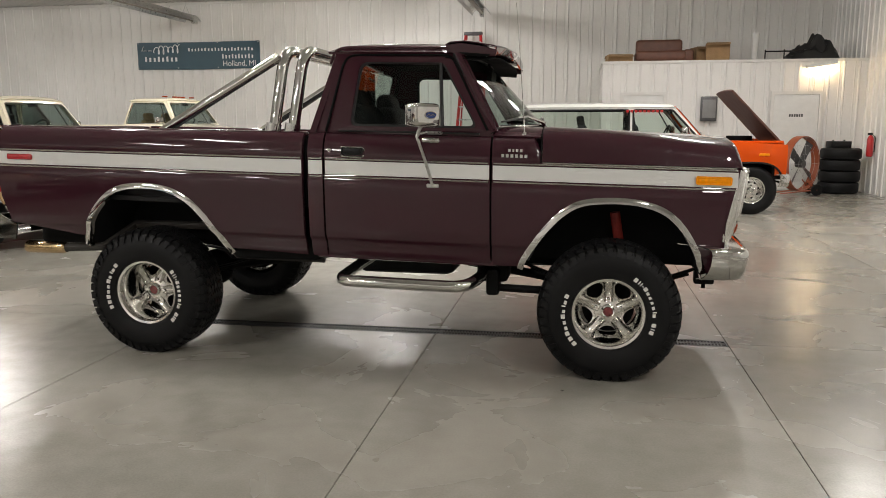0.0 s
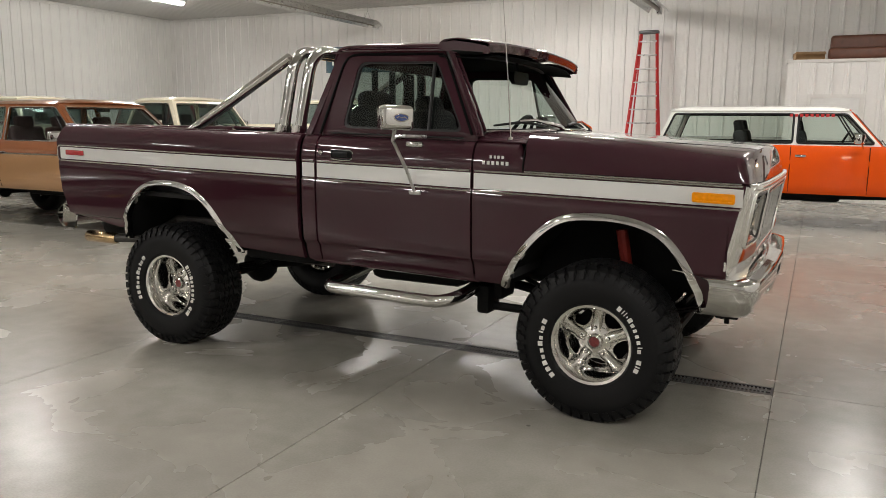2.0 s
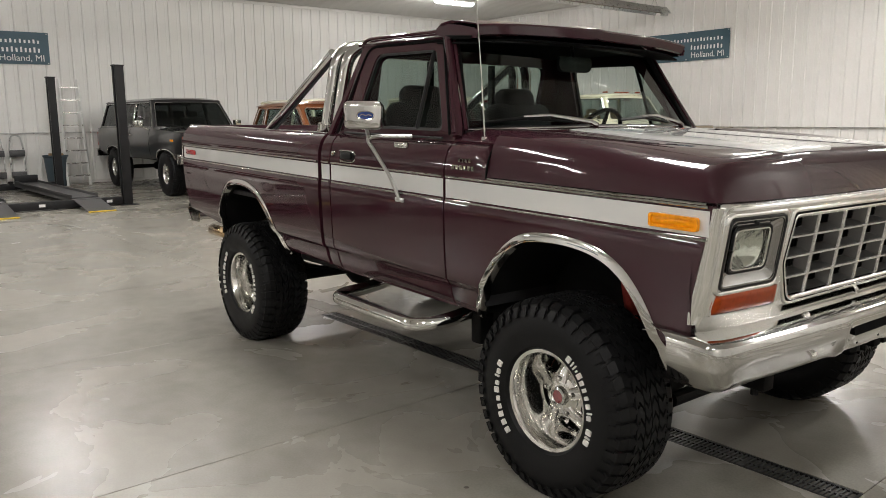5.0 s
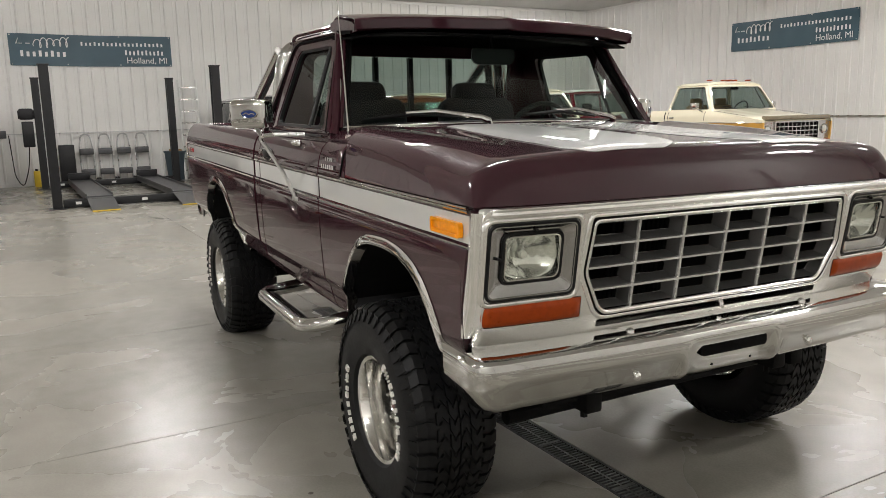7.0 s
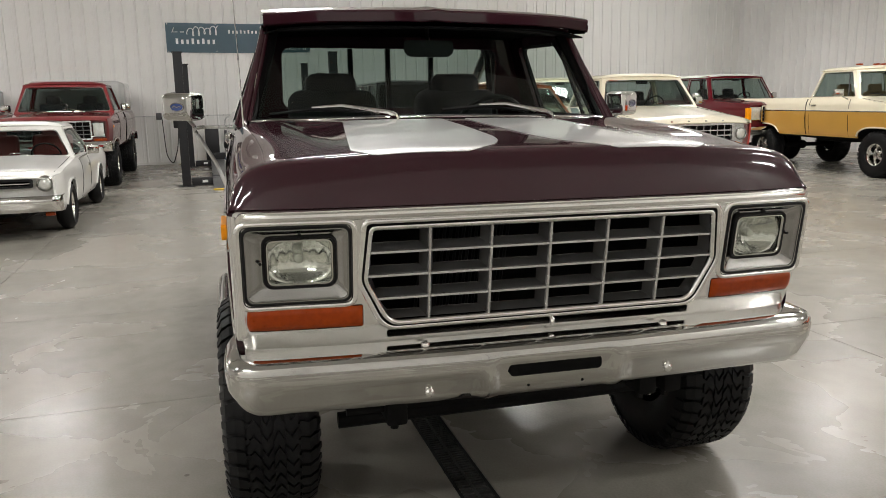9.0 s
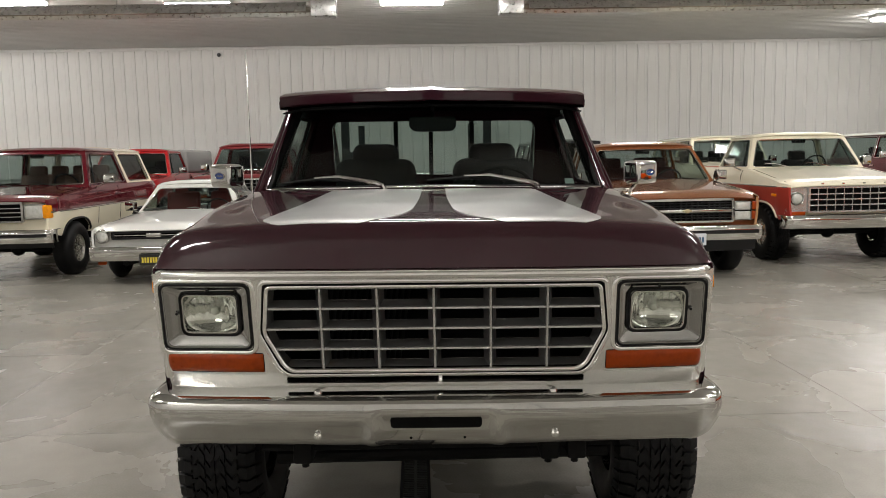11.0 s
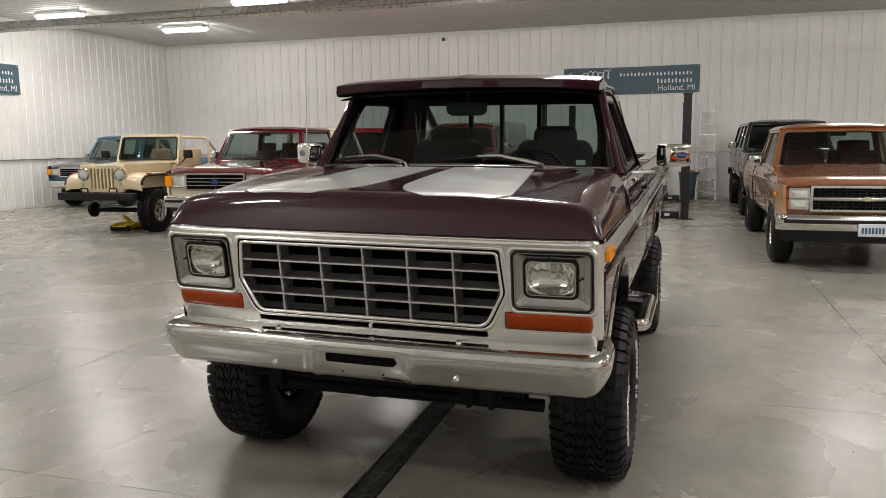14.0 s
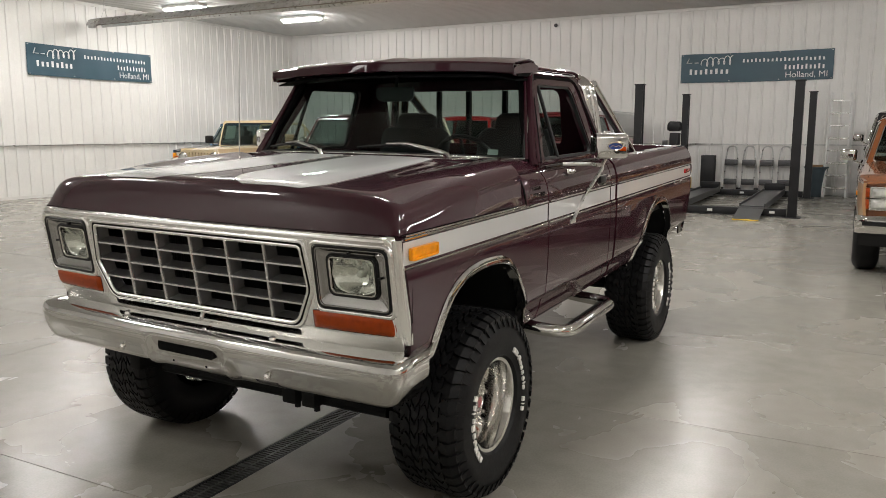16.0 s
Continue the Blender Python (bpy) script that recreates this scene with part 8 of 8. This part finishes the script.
for y in (-0.77, 0.77):
    bm = BM()
    box(bm, -4.8, -0.1, y - 0.24, y + 0.24, 0.165, 0.19, 0.004, 1)
    for yy in (y - 0.24, y + 0.22):
        box(bm, -4.8, -0.1, yy, yy + 0.02, 0.1, 0.235)
    part("runway", bm, GREYSTEEL, lift, "grey patterned steel runway", flat=True)
    bm = BM()
    grid(bm, lambda u, v: (-0.02 + 0.95 * u, y + (v - 0.5) * 0.46, 0.175 - 0.16 * u), 4, 1)
    solid(bm, 0.012)
    r_ = part("ramp", bm, GREYSTEEL, lift, "grey steel drive-on ramp", flat=True)
    bm = BM()
    box(bm, 0.9, 0.96, y - 0.23, y + 0.23, 0.004, 0.02)
    part("ramp_edge", bm, YELLOW, r_, "yellow ramp edge", flat=True)
    bm = BM()
    box(bm, -4.78, -4.7, y - 0.24, y + 0.24, 0.19, 0.36, 0.01)
    part("wheel_stop", bm, BLACKSTEEL, lift)
bm = BM()
box(bm, -4.98, -4.72, -1.86, -1.62, 1.02, 1.62, 0.02)
box(bm, -4.95, -4.7, -1.9, -1.6, 1.66, 1.92, 0.04)
tube(bm, [(-4.8, -1.92, 1.78), (-4.8, -1.58, 1.78)], 0.1, 14)
part("power_unit", bm, BLACKSTEEL, lift, "black motor and pump unit")
bm = BM()
tube(bm, bent([(-4.9, -1.75, 1.02), (-4.95, -1.8, 0.5), (-5.1, -1.95, 0.05), (-5.2, -2.1, 0.3), (-5.25, -2.15, 1.3)], 0.2, 6), 0.012, 6)
part("hose", bm, BLACKTRIM, lift)

# four drip-tray jacks standing at the wall
for k in range(4):
    y = -0.59 + k * 0.43
    j = thing("trolley_jack", pose(XW + 0.14, y, 0), "silver trolley frame leaning on the wall", "lift accessory", "wall trolleys")
    bm = BM()
    tube(bm, bent([(0.16, -0.15, 0.1), (0.05, -0.15, 0.9), (0.02, -0.1, 1.2), (0.02, 0.1, 1.2), (0.05, 0.15, 0.9), (0.16, 0.15, 0.1)], 0.12, 6), 0.018, 8)
    part("frame", bm, GALV, j)
    for z in (0.28, 0.78):
        bm = BM()
        box(bm, 0.0 + 0.12 * (1 - z), 0.16 + 0.05 * (1 - z), -0.16, 0.16, z - 0.07, z + 0.08, 0.015)
        part("bracket", bm, GREYSTEEL, j)
    for s in (-1, 1):
        bm = BM()
        tube(bm, [(0.14, s * 0.16, 0.07), (0.14, s * 0.21, 0.07)], 0.07, 14)
        part("caster", bm, BLACKTRIM, j)
# dark upright box and yellow container by the lift
bx_ = thing("rolling_tray", pose(-15.1, -1.07, 0), "grey plastic drip trays stood on edge", "drip tray")
for k in range(4):
    bm = BM()
    box(bm, 0.07 * k, 0.07 * k + 0.05, -0.17, 0.17, 0.0, 0.98, 0.02)
    part("tray", bm, BLACKSTEEL, bx_)
yc_ = thing("jerry_can", pose(-15.4, -1.68, 0), "yellow plastic can on the floor", "container")
bm = BM()
box(bm, -0.1, 0.1, -0.12, 0.12, 0, 0.38, 0.03)
part("body", bm, YELLOW, yc_)
bm = BM()
tube(bm, [(0, -0.05, 0.37), (0, -0.05, 0.43)], 0.03, 10)
part("cap", bm, BLACKTRIM, yc_)
# grey bin with an orange-brown rim
bn = thing("bin", pose(-15.2, 1.44, 0), "slate-blue plastic bin full of cardboard", "bin")
bm = BM()
rings = []
for r, z in ((0.2, 0.0), (0.26, 0.68), (0.28, 0.7), (0.28, 0.73), (0.25, 0.73), (0.19, 0.05)):
    rings.append([bm.verts.new((r * math.cos(2 * math.pi * j / 24), r * math.sin(2 * math.pi * j / 24), z)) for j in range(24)])
for a, b in zip(rings, rings[1:]):
    for j in range(24):
        bm.faces.new((a[j], a[(j + 1) % 24], b[(j + 1) % 24], b[j]))
bm.faces.new(rings[-1])
part("body", bm, mat("slate_plastic", (0.06, 0.085, 0.1), 0.5), bn)
bm = BM()
box(bm, -0.15, 0.16, -0.12, 0.14, 0.3, 0.77, 0.01)
part("cardboard", bm, WOOD, bn)
# outlet on the west wall
for y in (-2.35,):
    o = thing("outlet_box", pose(XW + 0.06, y, 1.25), "grey electrical outlet box on the wall rail", "outlet")
    bm = BM()
    box(bm, 0, 0.07, -0.07, 0.07, -0.09, 0.09, 0.01)
    part("box", bm, GREYSTEEL, o)


# ---- ladders ----
def ladder(m, h, w0, w1, rails, steps, n, label, top=None, back=True):
    t = thing("ladder", m, label, "ladder")
    sl = 0.13 * h
    for s in (-1, 1):
        bm = BM()
        tube(bm, [(s * w0 / 2, 0, 0), (s * w1 / 2, sl, h)], 0.038, 4)
        part("rail", bm, rails, t, flat=True)
        if back:
            bm = BM()
            tube(bm, [(s * (w0 / 2 - 0.03), sl * 1.35, 0.0), (s * (w1 / 2 - 0.02), sl + 0.05, h)], 0.02, 4)
            part("back_rail", bm, rails, t, flat=True)
    for k in range(n):
        f = (k + 0.8) / (n + 0.4)
        w = w0 + (w1 - w0) * f
        bm = BM()
        box(bm, -w / 2, w / 2, sl * f - 0.05, sl * f + 0.045, h * f - 0.022, h * f + 0.012, 0.006, 1)
        part("step", bm, steps, t)
    if top:
        bm = BM()
        box(bm, -w1 / 2 - 0.04, w1 / 2 + 0.04, sl - 0.07, sl + 0.12, h - 0.02, h + 0.06, 0.012)
        part("top_cap", bm, top, t)
    return t


ladder(pose(0.02, YN - 0.9, 0), 3.72, 0.95, 0.38, REDPL, GALV, 11, "tall red fibreglass stepladder with bright steps", GREYSTEEL)
ladder(pose(-15.0, 1.88, 0, 0, 0, 90), 2.5, 0.5, 0.42, WHITEPL, ALU, 8, "bare aluminium ladder leaning on the wall", None, False)

# ---- office block in the corner with a loft on top ----
HX, HY, HZ = 3.25, 12.7, 2.78
hut = ribbed("wall_office", (HX, HY), (XE, HY), (0, -1), 0, HZ, label="white ribbed steel office wall")
bm = BM()
box(bm, HX, HX + 0.12, HY + 0.01, YN, 0, HZ)
box(bm, HX - 0.02, XE, HY - 0.03, YN, HZ, HZ + 0.06)
part("loft_deck", bm, TRIMW, hut, flat=True)


def flush_door(x0, x1, z1, y, name):
    d = thing(name, pose((x0 + x1) / 2, y, 0), "closed white flush door in a white frame", "door", kind="structure")
    w = (x1 - x0) / 2
    bm = BM()
    plate(bm, [(-w - 0.07, 0), (-w - 0.07, z1 + 0.07), (w + 0.07, z1 + 0.07), (w + 0.07, 0), (w, 0), (w, z1), (-w, z1), (-w, 0)], [], lambda a, b, k: (a, -0.045 + 0.044 * k, b), 1)
    part("door_frame", bm, TRIMW, d, flat=True)
    bm = BM()
    box(bm, -w + 0.004, w - 0.004, -0.032, 0.0, 0.01, z1 - 0.004, 0.003, 1)
    lf = part("door_leaf", bm, WHITEPL, d)
    bm = BM()
    tube(bm, [(w - 0.08, -0.03, 1.0), (w - 0.08, -0.08, 1.0)], 0.025, 10)
    tube(bm, [(w - 0.08, -0.08, 1.0), (w - 0.19, -0.085, 1.0)], 0.011, 8)
    part("door_handle", bm, CHROME, d)
    return d


flush_door(3.72, 4.6, 2.08, HY - 0.02, "door_5")
d6 = flush_door(6.94, 7.87, 2.08, HY - 0.02, "door_6")
bm = BM()
for k in range(6):
    box(bm, -0.14 + k * 0.05, -0.14 + k * 0.05 + 0.036, -0.036, -0.033, 1.6, 1.66)
part("sign_bars", bm, GREYSTEEL, d6, "small grey sign bars", flat=True)
# electric panel
eb = thing("electric_panel", pose(5.57, HY - 0.02, 1.78), "grey steel electric panel on the office wall", "electric panel")
bm = BM()
box(bm, -0.17, 0.17, -0.14, 0, -0.27, 0.27, 0.012)
part("case", bm, GREYSTEEL, eb)
bm = BM()
box(bm, -0.14, 0.14, -0.152, -0.138, -0.2, 0.2, 0.006)
part("lid", bm, mat("grey_lid", (0.2, 0.2, 0.2), 0.5), eb)
# lamp strip over the office door
ol = thing("wall_lamp", pose(7.86, HY - 0.03, 2.68, 0, -8, 0), "bright strip lamp over the office door", "wall lamp")
bm = BM()
box(bm, -0.31, 0.31, -0.1, 0, -0.015, 0.06, 0.012)
part("housing", bm, WHITEPL, ol)
bm = BM()
tube(bm, [(-0.3, -0.07, -0.045), (0.3, -0.07, -0.045)], 0.034, 12)
part("tube", bm, glow("warm_tube", (1.0, 0.7, 0.36), 42.0), ol, "glowing warm tube")

# loft clutter
def carton(x, y, w, d, h, yaw, label="brown cardboard box on the loft"):
    c = thing("carton", pose(x, y, HZ + 0.06, 0, 0, yaw), label, "box", "loft boxes")
    bm = BM()
    box(bm, -w / 2, w / 2, -d / 2, d / 2, 0, h, 0.006, 1)
    part("box", bm, WOOD, c)
    for s in (-1, 1):
        bm = BM()
        grid(bm, lambda u, v: ((u - 0.5) * w, s * (d / 2 + 0.14 * v), h - 0.06 * v), 1, 1)
        solid(bm, 0.006)
        part("flap", bm, WOOD, c, flat=True)


carton(3.62, 13.15, 0.55, 0.4, 0.17, 8)
carton(5.78, 13.15, 0.5, 0.45, 0.4, -6)
carton(5.5, 13.5, 0.4, 0.4, 0.34, 12)
so = thing("bench_seat", pose(4.52, 13.2, HZ + 0.06), "brown vinyl vehicle bench seat on the loft", "seat")
bm = BM()
box(bm, -0.55, 0.55, -0.35, 0.25, 0.0, 0.24, 0.07, 4)
part("cushion", bm, LEATHER, so)
bm = BM()
box(bm, -0.52, 0.52, 0.1, 0.3, 0.12, 0.52, 0.07, 4)
part("backrest", bm, LEATHER, so)
bm = BM()
box(bm, 0.5, 0.72, -0.3, 0.2, 0.0, 0.26, 0.05, 3)
part("armrest", bm, LEATHER, so)
tp = thing("tarpaulin", pose(7.82, 13.45, HZ + 0.06), "black plastic sheeting heaped on the loft", "tarpaulin")
bm = BM()
def heap(u, v):
    a, b = 2 * u - 1, 2 * v - 1
    e = max(0, 1 - a * a) ** 0.6 * max(0, 1 - b * b) ** 0.6
    n = noise.noise(Vector((a * 3.2, b * 3.2, 3.1))) * 0.8 + 1.05 + 0.45 * a
    return (a * 0.56, b * 0.35, e * 0.42 * n)
grid(bm, heap, 26, 16)
part("sheet", bm, mat("black_plastic", (0.012, 0.012, 0.013), 0.3, vary=0.2), tp, sharp=20)
rk_ = thing("rack", pose(7.1, 13.15, HZ + 0.06), "black steel rack lying on the loft", "rack")
bm = BM()
for z in (0.02, 0.2):
    tube(bm, [(-0.3, 0, z), (0.5, 0, z)], 0.018, 6)
for x in (-0.3, 0.1, 0.5):
    tube(bm, [(x, 0, 0.0), (x, 0, 0.24)], 0.014, 6)
part("frame", bm, BLACKSTEEL, rk_)
tb = thing("tube_roll", pose(6.6, 13.3, HZ + 0.06), "white cardboard tube stood on the loft", "tube")
bm = BM()
tube(bm, [(0, 0, 0), (0.02, 0, 0.62)], 0.07, 14)
part("roll", bm, WHITEPL, tb)

# tyre stack, drum fan, extinguisher
for k in range(4):
    ty = thing("tyre", pose(8.2 + 0.015 * (k % 2), 12.1, 0.125 + k * 0.235, 90, 0, 20 * k), "black tyre lying in a stack on the floor", "tyre", "stacked tyres")
    bm = BM()
    lathe(bm, [(0.22, -0.09), (0.24, -0.115), (0.34, -0.117), (0.385, -0.1), (0.4, -0.06), (0.4, 0.06), (0.385, 0.1), (0.34, 0.117), (0.24, 0.115), (0.22, 0.09)], 40)
    part("carcass", bm, RUBBER, ty)
bt = thing("battery", pose(8.15, 12.08, 0.95, 0, 0, 12), "black car battery lying on the tyres", "battery")
bm = BM()
box(bm, -0.22, 0.22, -0.12, 0.12, 0, 0.14, 0.012)
for x in (-0.12, 0.12):
    tube(bm, [(x, 0, 0.13), (x, 0, 0.17)], 0.02, 8)
part("case", bm, BLACKTRIM, bt)
fan = thing("drum_fan", pose(7.28, 11.55, 0), "large orange drum fan on two wheels", "fan")
bm = BM()
lathe(bm, [(0.55, -0.09), (0.565, -0.09), (0.565, 0.09), (0.55, 0.09)], 48, True)
turned(bm, pose(0, 0, 0.64, 0, 0, 44))
part("drum", bm, mat("orange_enamel", (0.3, 0.07, 0.025), 0.45, vary=0.15), fan, "orange steel drum")
for k in range(4):
    bm = BM()
    grid(bm, lambda u, v: (0.06 + 0.45 * u, 0.07 * (v - 0.5), (v - 0.5) * (0.1 + 0.07 * u)), 6, 3)
    solid(bm, 0.004)
    turned(bm, pose(0, 0, 0.64, 0, 0, 44) @ Matrix.Rotation(radians(35 + 90 * k), 4, "Y"))
    part("blade", bm, GREYSTEEL, fan)
for s in (-1, 1):
    bm = BM()
    for r in (0.2, 0.38, 0.54):
        tube(bm, [(r * math.cos(2 * math.pi * i / 28), s * 0.087, r * math.sin(2 * math.pi * i / 28)) for i in range(28)], 0.0025, 4, closed=True)
    for a in range(0, 360, 45):
        tube(bm, [(0.08 * math.cos(radians(a)), s * 0.089, 0.08 * math.sin(radians(a))), (0.55 * math.cos(radians(a)), s * 0.087, 0.55 * math.sin(radians(a)))], 0.0025, 4)
    turned(bm, pose(0, 0, 0.64, 0, 0, 44))
    part("guard", bm, GALV, fan)
    bm = BM()
    lathe(bm, [(0.02, -0.03), (0.11, -0.03), (0.12, 0), (0.11, 0.03), (0.02, 0.03)], 20, True)
    turned(bm, pose(0.28, s * 0.26, 0.12, 0, 0, 14))
    part("wheel", bm, RUBBER, fan)
bm = BM()
for s in (-1, 1):
    tube(bm, bent([(-0.4, s * 0.18, 0.03), (0.28, s * 0.22, 0.12), (0.1, s * 0.17, 0.3)], 0.05), 0.016, 6)
tube(bm, [(0.28, -0.26, 0.12), (0.28, 0.26, 0.12)], 0.014, 6)
part("stand", bm, mat("orange_tube", (0.3, 0.07, 0.025), 0.45), fan)
bm = BM()
tube(bm, [(0.05, -0.06, 0.64), (-0.05, 0.06, 0.64)], 0.08, 14)
part("motor", bm, GREYSTEEL, fan)
fe = thing("fire_extinguisher", pose(XE - 0.11, 11.85, 0.78), "red fire extinguisher hung low on the wall", "fire extinguisher")
bm = BM()
tube(bm, [(0, 0, 0), (0, 0, 0.02), (0, 0, 0.36), (0, 0, 0.41), (0, 0, 0.44)], [0.05, 0.065, 0.065, 0.045, 0.02], 16)
part("bottle", bm, BRIGHTRED, fe)
bm = BM()
box(bm, -0.06, 0.03, -0.012, 0.012, 0.44, 0.49, 0.006)
tube(bm, bent([(0.03, 0, 0.45), (0.09, 0.0, 0.4), (0.085, 0, 0.1)], 0.04), 0.01, 6)
part("valve", bm, BLACKTRIM, fe)
# small dome camera high on the west wall and emergency box
dc = thing("dome_camera", pose(XW + 0.03, -5.55, 4.58), "small white dome camera high on the wall", "camera")
bm = BM()
tube(bm, [(0, 0, 0), (0.06, 0, 0)], 0.07, 16)
part("base", bm, WHITEPL, dc)
bm = BM()
bmesh.ops.create_icosphere(bm, subdivisions=2, radius=0.055)
turned(bm, Matrix.Translation((0.07, 0, -0.01)))
part("dome", bm, GREYSTEEL, dc)
# yellow floor jack under the beige off-roader
fj = thing("floor_jack", pose(-5.75, -8.9, 0), "low yellow floor jack under the bumper", "floor jack")
bm = BM()
for s in (-1, 1):
    box(bm, -0.3, 0.3, *sorted((s * 0.12, s * 0.15)), 0.04, 0.14, 0.01)
tube(bm, [(-0.1, 0, 0.1), (0.15, 0, 0.28)], 0.035, 8)
box(bm, -0.3, 0.3, -0.15, 0.15, 0.06, 0.09, 0.008)
part("frame", bm, mat("lime_yellow", (0.62, 0.5, 0.02), 0.45), fj)
for x in (-0.26, 0.26):
    bm = BM()
    tube(bm, [(x, -0.19, 0.05), (x, 0.19, 0.05)], 0.05, 12)
    part("roller", bm, UNDER, fj)
